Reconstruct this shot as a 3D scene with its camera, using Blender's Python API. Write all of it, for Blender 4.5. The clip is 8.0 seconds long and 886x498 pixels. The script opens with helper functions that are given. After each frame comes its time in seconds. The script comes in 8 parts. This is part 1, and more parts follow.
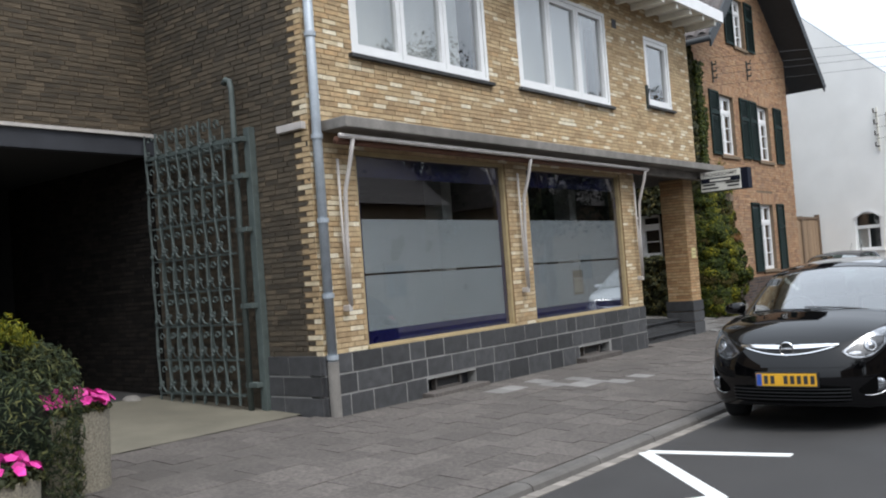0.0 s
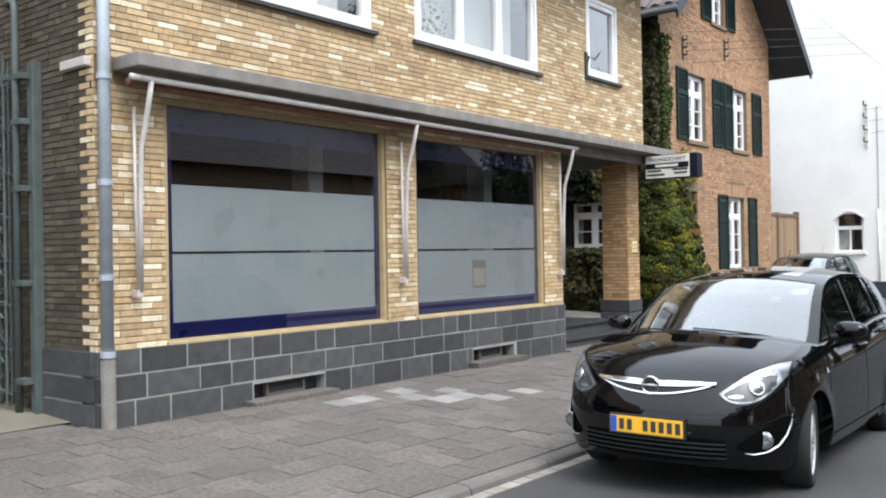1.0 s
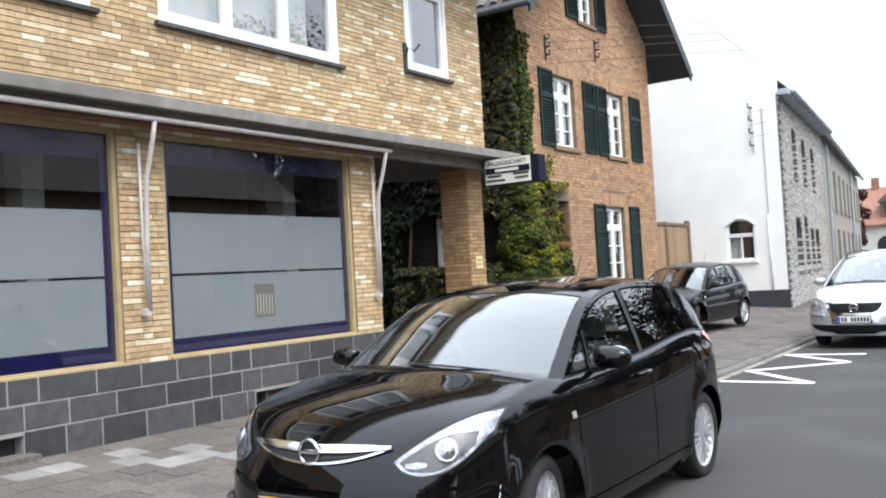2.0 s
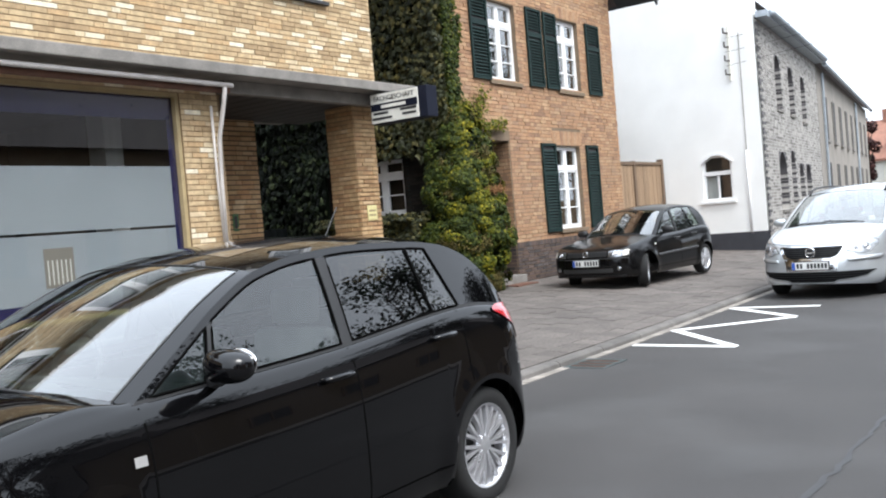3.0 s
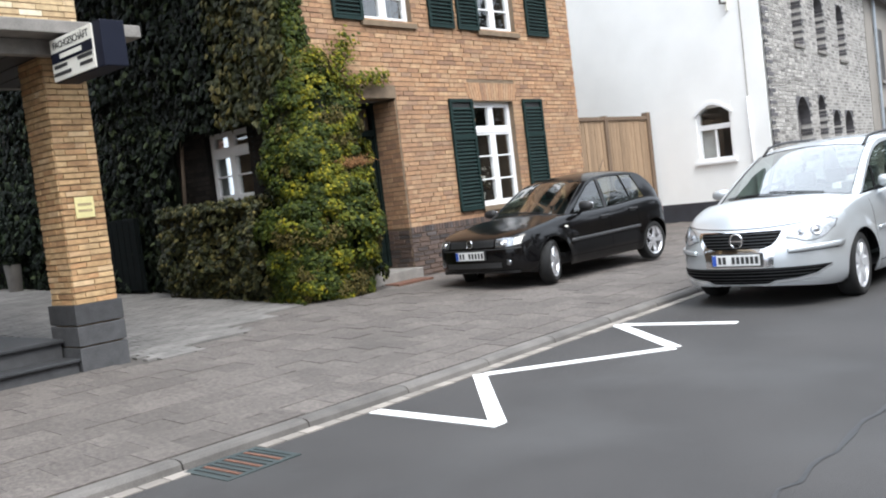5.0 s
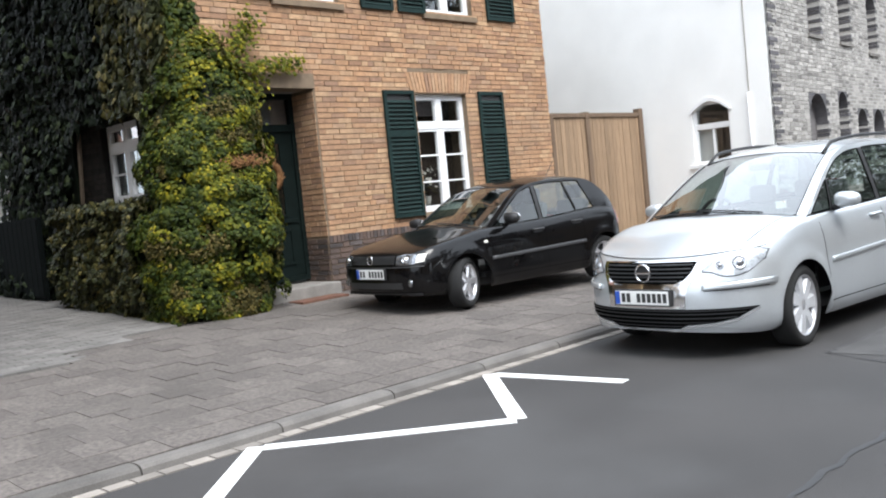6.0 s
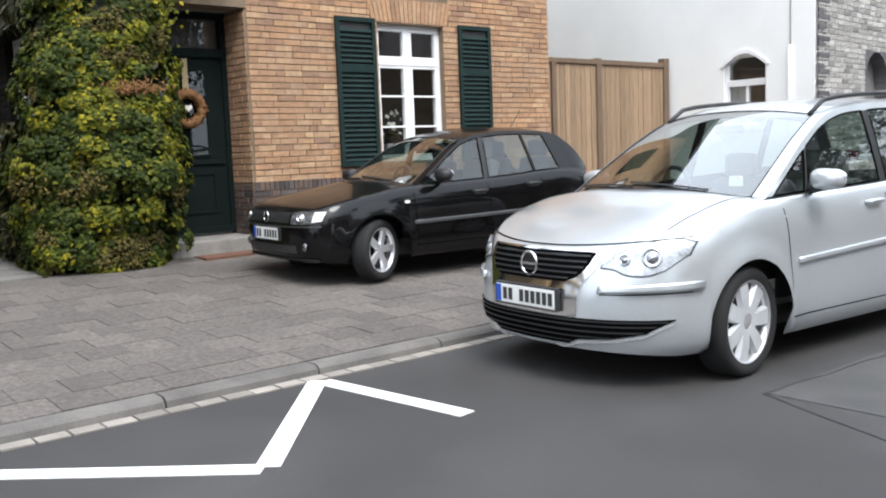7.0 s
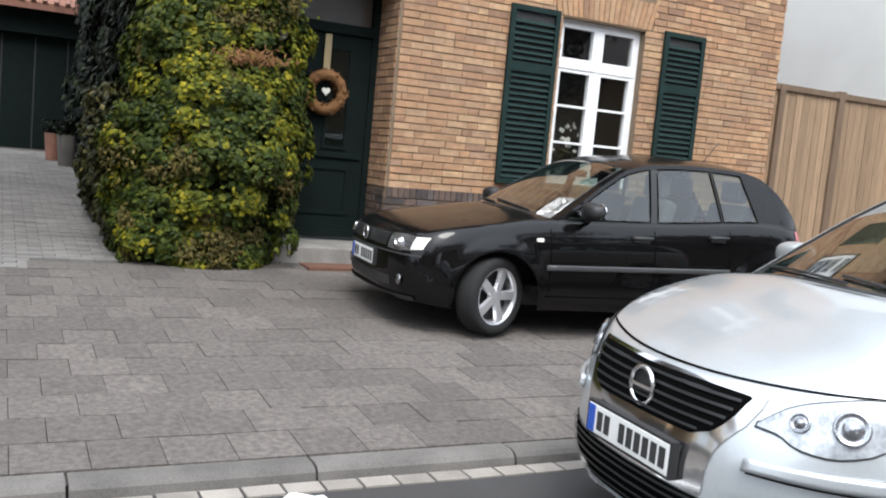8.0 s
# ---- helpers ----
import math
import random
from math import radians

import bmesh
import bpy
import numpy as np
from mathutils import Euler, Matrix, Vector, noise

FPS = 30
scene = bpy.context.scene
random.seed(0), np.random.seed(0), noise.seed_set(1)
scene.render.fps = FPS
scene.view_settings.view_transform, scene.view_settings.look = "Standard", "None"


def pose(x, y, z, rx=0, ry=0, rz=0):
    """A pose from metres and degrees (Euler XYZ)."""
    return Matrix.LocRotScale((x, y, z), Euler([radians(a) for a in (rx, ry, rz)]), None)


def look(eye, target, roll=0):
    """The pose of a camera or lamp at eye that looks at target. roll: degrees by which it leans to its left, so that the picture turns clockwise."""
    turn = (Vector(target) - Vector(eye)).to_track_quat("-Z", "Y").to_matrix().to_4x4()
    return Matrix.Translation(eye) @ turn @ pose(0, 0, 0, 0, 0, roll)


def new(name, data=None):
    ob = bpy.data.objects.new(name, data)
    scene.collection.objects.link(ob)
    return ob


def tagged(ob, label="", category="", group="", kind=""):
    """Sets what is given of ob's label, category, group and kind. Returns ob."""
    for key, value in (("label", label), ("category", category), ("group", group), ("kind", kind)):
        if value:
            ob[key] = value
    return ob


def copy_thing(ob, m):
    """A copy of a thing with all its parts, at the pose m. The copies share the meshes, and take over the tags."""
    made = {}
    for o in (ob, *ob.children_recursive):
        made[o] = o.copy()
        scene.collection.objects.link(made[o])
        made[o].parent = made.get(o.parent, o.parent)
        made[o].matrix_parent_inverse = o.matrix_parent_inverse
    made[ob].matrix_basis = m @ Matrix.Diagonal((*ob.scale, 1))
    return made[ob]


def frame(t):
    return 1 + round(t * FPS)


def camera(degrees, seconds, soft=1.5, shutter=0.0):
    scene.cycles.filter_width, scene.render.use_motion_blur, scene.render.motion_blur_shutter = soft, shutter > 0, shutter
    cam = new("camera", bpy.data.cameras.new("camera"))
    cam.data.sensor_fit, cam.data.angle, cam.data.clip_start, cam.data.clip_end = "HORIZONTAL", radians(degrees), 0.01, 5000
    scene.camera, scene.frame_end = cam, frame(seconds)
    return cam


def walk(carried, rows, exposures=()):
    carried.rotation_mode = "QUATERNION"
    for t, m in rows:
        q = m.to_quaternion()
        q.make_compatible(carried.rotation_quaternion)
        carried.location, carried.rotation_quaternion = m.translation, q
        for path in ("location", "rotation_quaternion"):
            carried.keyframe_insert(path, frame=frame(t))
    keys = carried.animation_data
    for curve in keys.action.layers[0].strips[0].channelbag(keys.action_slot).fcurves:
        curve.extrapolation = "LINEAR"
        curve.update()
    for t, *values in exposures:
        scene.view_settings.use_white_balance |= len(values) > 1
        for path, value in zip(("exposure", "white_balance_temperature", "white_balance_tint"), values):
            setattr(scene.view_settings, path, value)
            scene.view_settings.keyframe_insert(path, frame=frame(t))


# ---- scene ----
cam = camera(52.4, 8.0, soft=2.0)
PATH = [
    (0, (0.043, 0.536, 1.67), (-1.201, 2.101, 1.735), -4.3),
    (0.4, (0.04, 1.618, 1.675), (-1.199, 3.187, 1.643), -2.4),
    (0.5, (0.054, 1.885, 1.702), (-1.164, 3.471, 1.643), -3.5),
    (1, (0.099, 3.074, 1.721), (-1.152, 4.634, 1.733), -1.0),
    (1.3, (0.154, 3.786, 1.654), (-1.151, 5.301, 1.678), -0.8),
    (1.5, (0.24, 4.274, 1.658), (-1.018, 5.829, 1.669), -2.4),
    (2, (0.362, 5.559, 1.602), (-0.772, 7.206, 1.664), -3.3),
    (2.2, (0.413, 6.021, 1.577), (-0.696, 7.684, 1.647), -5.6),
    (3.3, (0.954, 8.825, 1.545), (-0.236, 10.43, 1.47), -4.6),
    (3.5, (0.995, 9.362, 1.537), (-0.183, 10.977, 1.462), -4.3),
    (4, (1.17, 10.646, 1.511), (-0.065, 12.216, 1.412), -5.0),
    (4.2, (1.216, 11.141, 1.491), (-0.057, 12.678, 1.37), -5.6),
    (5.3, (1.363, 13.917, 1.478), (0.003, 15.38, 1.374), -6.4),
    (5.5, (1.431, 14.446, 1.505), (0.043, 15.882, 1.403), -5.6),
    (6, (1.422, 15.69, 1.463), (-0.003, 17.089, 1.347), -5.7),
    (6.5, (1.362, 16.906, 1.437), (-0.108, 18.251, 1.265), -3.4),
    (7, (1.12, 18.074, 1.367), (-0.406, 19.349, 1.15), -2.2),
    (7.5, (0.614, 19.033, 1.396), (-1.075, 20.08, 1.174), 2.6),
    (8, (-0.073, 19.716, 1.452), (-1.851, 20.607, 1.244), 5.4),
]
walk(cam, [(t, look(eye, target, roll)) for t, eye, target, roll in PATH], [(0, 0.18), (0.5, 0.64), (1.0, 0.86), (2.0, 0.93), (4.0, 0.96), (6.0, 0.93), (8, 0.83)])

# ---- overcast daylight ----
sky_world = bpy.data.worlds.new("overcast_sky")
scene.world = sky_world
sky_world.use_nodes = True
wn, wl = sky_world.node_tree.nodes, sky_world.node_tree.links
wn.clear()
sky = wn.new("ShaderNodeTexSky")
sky.sky_type = "NISHITA"
sky.sun_disc = False
sky.sun_elevation, sky.sun_rotation = radians(52), radians(120)
sky.air_density, sky.dust_density = 1.0, 4.0
grey = wn.new("ShaderNodeHueSaturation")
grey.inputs["Saturation"].default_value = 0.12
cloud = wn.new("ShaderNodeMix")
cloud.data_type = "RGBA"
cloud.inputs[0].default_value = 0.65
cloud.inputs[7].default_value = (7.9, 8.9, 10.3, 1)
back = wn.new("ShaderNodeBackground")
back.inputs["Strength"].default_value = 0.15
out = wn.new("ShaderNodeOutputWorld")
wl.new(sky.outputs[0], grey.inputs["Color"])
wl.new(grey.outputs[0], cloud.inputs[6])
# an overcast dome is about three times brighter overhead than at the horizon
tc = wn.new("ShaderNodeTexCoord")
sep = wn.new("ShaderNodeSeparateXYZ")
grad = wn.new("ShaderNodeMapRange")
grad.inputs["To Min"].default_value, grad.inputs["To Max"].default_value = 0.82, 1.55
dome = wn.new("ShaderNodeVectorMath")
dome.operation = "SCALE"
wl.new(tc.outputs["Generated"], sep.inputs[0])
wl.new(sep.outputs["Z"], grad.inputs["Value"])
wl.new(cloud.outputs[2], dome.inputs[0])
wl.new(grad.outputs[0], dome.inputs["Scale"])
wl.new(dome.outputs[0], back.inputs[0])
wl.new(back.outputs[0], out.inputs[0])
sun = new("sun", bpy.data.lights.new("sun", "SUN"))
sun.data.energy, sun.data.angle, sun.data.color = 1.5, radians(25), (1.0, 0.985, 0.955)
sun.matrix_basis = look((30, 10, 50), (0, 18, 0))
# ---- materials ----
def mat(name, base, rough=0.6, vary=0.25, scale=3.0, bump=0.0, bscale=60.0, metal=0.0, tint=None, rand=0.0, island=False, coat=0.0, stops=None, spec=0.5, stain=0.0, streak=(1, 1, 1)):
    """A surface with large stains and fine grain; rand or stops vary the pieces one from another."""
    m = bpy.data.materials.new(name)
    m.use_nodes = True
    n, l = m.node_tree.nodes, m.node_tree.links
    p = n["Principled BSDF"]
    p.inputs["Roughness"].default_value, p.inputs["Metallic"].default_value = rough, metal
    p.inputs["Specular IOR Level"].default_value = spec
    p.inputs["Coat Weight"].default_value, p.inputs["Coat Roughness"].default_value = coat, 0.02
    co = n.new("ShaderNodeNewGeometry")
    mp = n.new("ShaderNodeMapping")
    mp.inputs["Scale"].default_value = streak
    l.new(co.outputs["Position"], mp.inputs["Vector"])
    big = n.new("ShaderNodeTexNoise")
    big.inputs["Scale"].default_value, big.inputs["Detail"].default_value = scale, 6
    l.new(mp.outputs[0], big.inputs["Vector"])
    fine = n.new("ShaderNodeTexNoise")
    fine.inputs["Scale"].default_value, fine.inputs["Detail"].default_value = bscale, 3
    l.new(mp.outputs[0], fine.inputs["Vector"])
    add = n.new("ShaderNodeMath")
    add.operation = "MULTIPLY_ADD"
    add.inputs[1].default_value = 0.45
    l.new(fine.outputs[0], add.inputs[0])
    half = n.new("ShaderNodeMath")
    half.operation = "MULTIPLY"
    half.inputs[1].default_value = 0.75
    l.new(big.outputs[0], half.inputs[0])
    l.new(half.outputs[0], add.inputs[2])
    rng = n.new("ShaderNodeMapRange")
    rng.inputs["From Min"].default_value, rng.inputs["From Max"].default_value = 0.35, 0.85
    rng.inputs["To Min"].default_value, rng.inputs["To Max"].default_value = 1 - vary, 1 + vary
    l.new(add.outputs[0], rng.inputs["Value"])
    col = n.new("ShaderNodeMix")
    col.data_type, col.blend_type = "RGBA", "MULTIPLY"
    col.inputs[0].default_value = 1.0
    if stops or rand:
        src = co.outputs["Random Per Island"] if island else n.new("ShaderNodeObjectInfo").outputs["Random"]
        ramp = n.new("ShaderNodeValToRGB")
        use = stops or [(0, tuple(c * (1 - rand) for c in base)), (1, tuple(min(1, c * (1 + rand)) for c in base))]
        for i, (at, c) in enumerate(use):
            e = ramp.color_ramp.elements[i] if i < 2 else ramp.color_ramp.elements.new(at)
            e.position, e.color = at, (*c[:3], 1)
        l.new(src, ramp.inputs[0])
        l.new(ramp.outputs[0], col.inputs[6])
    else:
        col.inputs[6].default_value = (*base[:3], 1)
    l.new(rng.outputs[0], col.inputs[7])
    last = col.outputs[2]
    if stain:
        st = n.new("ShaderNodeTexNoise")
        st.inputs["Scale"].default_value, st.inputs["Detail"].default_value = 0.7, 8
        l.new(mp.outputs[0], st.inputs["Vector"])
        sr = n.new("ShaderNodeMapRange")
        sr.inputs["From Min"].default_value, sr.inputs["From Max"].default_value = 0.5, 0.72
        sr.inputs["To Max"].default_value = stain
        l.new(st.outputs[0], sr.inputs["Value"])
        mx = n.new("ShaderNodeMix")
        mx.data_type = "RGBA"
        mx.inputs[7].default_value = (*(tint or tuple(c * 0.45 for c in base[:3])), 1)
        l.new(sr.outputs[0], mx.inputs[0])
        l.new(last, mx.inputs[6])
        last = mx.outputs[2]
    l.new(last, p.inputs["Base Color"])
    if bump:
        b = n.new("ShaderNodeBump")
        b.inputs["Strength"].default_value, b.inputs["Distance"].default_value = bump, 0.004
        l.new(fine.outputs[0], b.inputs["Height"])
        l.new(b.outputs[0], p.inputs["Normal"])
    rr = n.new("ShaderNodeMapRange")
    rr.inputs["To Min"].default_value, rr.inputs["To Max"].default_value = max(0, rough - 0.08 * (rough > 0.15)), min(1, rough + 0.08 * (rough > 0.15))
    l.new(big.outputs[0], rr.inputs["Value"])
    l.new(rr.outputs[0], p.inputs["Roughness"])
    return m


def glass(name, tint=(0.8, 0.85, 0.85), clear=1.0, rough=0.0, low=0.08, power=2.6):
    """Thin pane: clear straight through, mirror by Fresnel."""
    m = bpy.data.materials.new(name)
    m.use_nodes = True
    n, l = m.node_tree.nodes, m.node_tree.links
    n.clear()
    t = n.new("ShaderNodeBsdfTransparent")
    t.inputs[0].default_value = (*(c * clear for c in tint), 1)
    g = n.new("ShaderNodeBsdfGlossy")
    g.inputs["Roughness"].default_value = rough
    f = n.new("ShaderNodeLayerWeight")
    f.inputs[0].default_value = 0.5
    pw = n.new("ShaderNodeMath")
    pw.operation, pw.inputs[1].default_value = "POWER", power
    mr = n.new("ShaderNodeMapRange")
    mr.inputs["To Min"].default_value, mr.inputs["To Max"].default_value = low, 1.0
    l.new(f.outputs["Facing"], pw.inputs[0])
    l.new(pw.outputs[0], mr.inputs["Value"])
    x = n.new("ShaderNodeMixShader")
    o = n.new("ShaderNodeOutputMaterial")
    l.new(mr.outputs[0], x.inputs[0])
    l.new(t.outputs[0], x.inputs[1])
    l.new(g.outputs[0], x.inputs[2])
    l.new(x.outputs[0], o.inputs[0])
    return m


YELLOW = [(0, (0.340, 0.238, 0.132)), (0.25, (0.445, 0.322, 0.184)), (0.58, (0.505, 0.380, 0.222)), (0.72, (0.475, 0.318, 0.168)), (0.86, (0.590, 0.480, 0.315)), (0.93, (0.665, 0.575, 0.415)), (1.0, (0.745, 0.675, 0.525))]
ORANGE = [(0, (0.258, 0.152, 0.097)), (0.12, (0.325, 0.183, 0.106)), (0.35, (0.385, 0.219, 0.119)), (0.55, (0.422, 0.248, 0.138)), (0.72, (0.365, 0.222, 0.131)), (0.88, (0.460, 0.295, 0.168)), (1.0, (0.325, 0.203, 0.131))]
PALEB = [(0, (0.16, 0.15, 0.14)), (0.2, (0.29, 0.275, 0.255)), (0.75, (0.40, 0.38, 0.355)), (1.0, (0.50, 0.475, 0.445))]
M = {}
M["brick_y"] = mat("yellow_brick", (0.45, 0.28, 0.1), 0.85, 0.3, 14, 0.6, 120, stops=YELLOW, stain=0.35, tint=(0.24, 0.165, 0.095))
M["brick_yi"] = mat("yellow_brick_field", (0.45, 0.28, 0.1), 0.85, 0.3, 14, 0.6, 120, stops=YELLOW, island=True, stain=0.35, tint=(0.24, 0.165, 0.095))
M["brick_ri"] = mat("ruddy_yellow_brick_field", (0.45, 0.27, 0.12), 0.85, 0.3, 14, 0.6, 120, stops=[(0, (0.36, 0.205, 0.100)), (0.3, (0.45, 0.285, 0.140)), (0.6, (0.51, 0.345, 0.180)), (0.8, (0.46, 0.255, 0.120)), (1.0, (0.60, 0.45, 0.27))], island=True, stain=0.35, tint=(0.26, 0.15, 0.08))
M["brick_o"] = mat("orange_brick", (0.4, 0.2, 0.1), 0.88, 0.3, 14, 0.6, 120, stops=ORANGE, stain=0.3, tint=(0.24, 0.165, 0.11))
M["brick_oi"] = mat("orange_brick_field", (0.4, 0.2, 0.1), 0.88, 0.3, 14, 0.6, 120, stops=ORANGE, island=True, stain=0.3, tint=(0.24, 0.165, 0.11))
M["brick_pi"] = mat("pale_brick_field", (0.4, 0.37, 0.33), 0.9, 0.25, 10, 0.6, 100, stops=PALEB, island=True)
M["brick_di"] = mat("dark_brick_field", (0.1, 0.095, 0.1), 0.85, 0.3, 10, 0.6, 100, rand=0.5, island=True)
# weathered brown, with the side wall's dimness put into the colour
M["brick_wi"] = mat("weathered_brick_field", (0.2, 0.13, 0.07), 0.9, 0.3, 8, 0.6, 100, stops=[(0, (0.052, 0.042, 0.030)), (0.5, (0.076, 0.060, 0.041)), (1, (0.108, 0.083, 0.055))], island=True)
# near-black brick and mortar: shade of passage and ivy put into the colour
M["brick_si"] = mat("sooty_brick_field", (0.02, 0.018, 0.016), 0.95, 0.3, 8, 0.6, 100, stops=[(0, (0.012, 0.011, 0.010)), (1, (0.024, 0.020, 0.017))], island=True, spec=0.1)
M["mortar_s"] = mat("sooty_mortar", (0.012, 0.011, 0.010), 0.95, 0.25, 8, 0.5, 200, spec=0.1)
M["mortar_y"] = mat("sandy_mortar", (0.24, 0.165, 0.095), 0.95, 0.25, 8, 0.5, 200)
M["mortar_o"] = mat("brown_mortar", (0.185, 0.135, 0.09), 0.95, 0.25, 8, 0.5, 200)
M["mortar_p"] = mat("pale_mortar", (0.50, 0.48, 0.45), 0.95, 0.2, 8, 0.5, 200)
M["slate"] = mat("slate_block", (0.050, 0.050, 0.052), 0.75, 0.4, 9, 0.5, 90, rand=0.35)
M["step"] = mat("dark_slate_step", (0.026, 0.027, 0.029), 0.7, 0.4, 7, 0.4, 90)
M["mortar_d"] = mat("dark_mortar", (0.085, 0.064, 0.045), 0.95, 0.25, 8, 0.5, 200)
M["cream"] = mat("cream_plate", (0.75, 0.66, 0.32), 0.5, 0.1, 8)
M["letter_green"] = mat("letter_green", (0.05, 0.115, 0.04), 0.5, 0.2, 8)
# dark green, deepened towards black for the shaded yard
M["gate_d"] = mat("weathered_black_green_paint", (0.0045, 0.0065, 0.0065), 0.8, 0.4, 6, spec=0.08)
M["slate_joint"] = mat("grey_joint", (0.25, 0.245, 0.235), 0.9, 0.2, 9, 0.4, 150)
M["concrete"] = mat("weathered_concrete", (0.215, 0.20, 0.182), 0.85, 0.35, 5, 0.5, 90, stain=0.7)
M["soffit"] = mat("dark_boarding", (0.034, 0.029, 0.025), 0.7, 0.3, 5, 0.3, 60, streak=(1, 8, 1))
M["alu"] = mat("weathered_white_metal", (0.50, 0.465, 0.44), 0.45, 0.15, 8, 0.1, 80)
M["zinc"] = mat("zinc_pipe", (0.36, 0.40, 0.44), 0.5, 0.2, 6, 0.1, 60, metal=0.3)
M["white"] = mat("white_paint", (0.8, 0.8, 0.8), 0.4, 0.06, 5, 0.05, 60)
M["render_w"] = mat("white_render", (0.85, 0.85, 0.83), 0.9, 0.06, 1.2, 0.3, 120, stain=0.12, tint=(0.6, 0.6, 0.56))
M["render_g"] = mat("grey_render", (0.27, 0.245, 0.215), 0.9, 0.15, 1.2, 0.3, 120, stain=0.3)
M["tar"] = mat("black_base_paint", (0.035, 0.037, 0.045), 0.6, 0.3, 4, 0.3, 80)
M["wood_y"] = mat("varnished_frame", (0.38, 0.295, 0.16), 0.5, 0.2, 6, 0.1, 50)
M["blue"] = mat("dark_blue_film", (0.012, 0.013, 0.085), 0.3, 0.15, 5)
M["frost"] = mat("frosted_film", (0.375, 0.405, 0.435), 0.3, 0.08, 1.5, 0.0)
M["pane"] = glass("window_pane", (0.87, 0.885, 0.885))
M["car_pane"] = glass("car_pane", (0.55, 0.63, 0.60), low=0.09, power=3.0)
M["screen"] = glass("windscreen", (0.60, 0.70, 0.66), low=0.11, power=1.75)
M["dark_pane"] = glass("tinted_car_pane", (0.10, 0.11, 0.11), low=0.08, power=3.2)
M["green"] = mat("dark_green_paint", (0.012, 0.026, 0.024), 0.6, 0.3, 6, 0.1, 60, spec=0.15)
M["blackpaint"] = mat("dark_bargeboard", (0.03, 0.035, 0.04), 0.6, 0.25, 6, 0.1, 60)
M["tile_roof"] = mat("roof_tile", (0.10, 0.085, 0.08), 0.8, 0.3, 4, 0.4, 60)
M["tile_red"] = mat("red_roof_tile", (0.235, 0.112, 0.078), 0.85, 0.3, 4, 0.4, 30)
M["wood"] = mat("weathered_oak", (0.29, 0.195, 0.12), 0.75, 0.35, 3, 0.3, 50, streak=(14, 14, 1), rand=0.18)
M["wood_d"] = mat("dark_wood", (0.15, 0.10, 0.065), 0.75, 0.35, 3, 0.3, 50, streak=(14, 14, 1))
M["asphalt"] = mat("asphalt", (0.0375, 0.0352, 0.0345), 0.85, 0.34, 0.9, 0.9, 160, stain=0.6, tint=(0.062, 0.061, 0.061))
M["paver"] = mat("concrete_paver", (0.106, 0.092, 0.083), 0.9, 0.55, 28.0, 1.0, 110, rand=0.18, stain=0.55, tint=(0.062, 0.055, 0.049))
M["paver_i"] = mat("concrete_paver_field", (0.106, 0.092, 0.083), 0.9, 0.55, 28.0, 1.0, 110, rand=0.18, island=True, stain=0.55, tint=(0.062, 0.055, 0.049))
M["paver_l"] = mat("pale_paver_field", (0.155, 0.146, 0.136), 0.9, 0.3, 3, 0.6, 110, rand=0.2, island=True, stain=0.4)
M["joint"] = mat("dirt_joint", (0.072, 0.064, 0.057), 0.95, 0.3, 5, 0.4, 90)
M["kerb"] = mat("kerb_concrete", (0.112, 0.103, 0.095), 0.9, 0.4, 4, 0.6, 100, rand=0.12)
M["gutter"] = mat("gutter_clinker", (0.235, 0.21, 0.185), 0.85, 0.25, 5, 0.5, 90, rand=0.25)
M["roadwhite"] = mat("road_paint", (0.78, 0.78, 0.76), 0.75, 0.12, 9, 0.4, 120)
M["paver_p"] = mat("repair_paver_field", (0.21, 0.20, 0.19), 0.9, 0.3, 3, 0.6, 110, rand=0.2, island=True)
M["green_d"] = mat("black_green_paint", (0.006, 0.011, 0.010), 0.7, 0.3, 6, spec=0.1)
M["asphalt2"] = mat("worn_asphalt", (0.055, 0.053, 0.052), 0.9, 0.3, 3, 1.0, 120)
M["joint_tar"] = mat("tar_joint", (0.022, 0.022, 0.023), 0.6, 0.3, 6)
M["mat"] = mat("rust_mat", (0.12, 0.055, 0.035), 0.95, 0.3, 9, 0.6, 150)
M["lamp_dark"] = mat("dark_headlamp_bezel", (0.03, 0.03, 0.033), 0.12, 0.3, 22, coat=1.0)
M["sand"] = mat("sandy_drive", (0.150, 0.136, 0.103), 0.92, 0.25, 2, 0.6, 60, stain=0.4)
M["earth"] = mat("ground_earth", (0.12, 0.11, 0.08), 0.95, 0.3, 0.5, 0.4, 30)
M["iron"] = mat("green_grey_iron", (0.036, 0.048, 0.048), 0.6, 0.25, 8, 0.2, 60)
# near black, put in place of shade inside passage, rooms and archway
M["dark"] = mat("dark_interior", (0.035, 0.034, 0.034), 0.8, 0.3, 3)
M["room"] = mat("shop_room", (0.16, 0.15, 0.15), 0.8, 0.3, 2)
M["curtain"] = mat("net_curtain", (0.7, 0.7, 0.68), 0.9, 0.12, 3, streak=(1, 10, 0.3))
M["signwhite"] = mat("sign_face", (0.72, 0.70, 0.63), 0.5, 0.1, 5)
M["navy"] = mat("sign_navy", (0.008, 0.010, 0.020), 0.6, 0.15, 5, spec=0.15)
M["ink"] = mat("sign_ink", (0.03, 0.03, 0.03), 0.6, 0.1, 5)
M["steel"] = mat("galvanised_steel", (0.4, 0.4, 0.41), 0.45, 0.2, 8, metal=0.7)
M["paint_black"] = mat("black_car_paint", (0.0022, 0.0022, 0.0026), 0.25, 0.1, 3, coat=0.9, spec=0.0)
M["paint_brown"] = mat("faded_black_car_paint", (0.0034, 0.0032, 0.0034), 0.3, 0.1, 3, coat=0.6, spec=0.05)
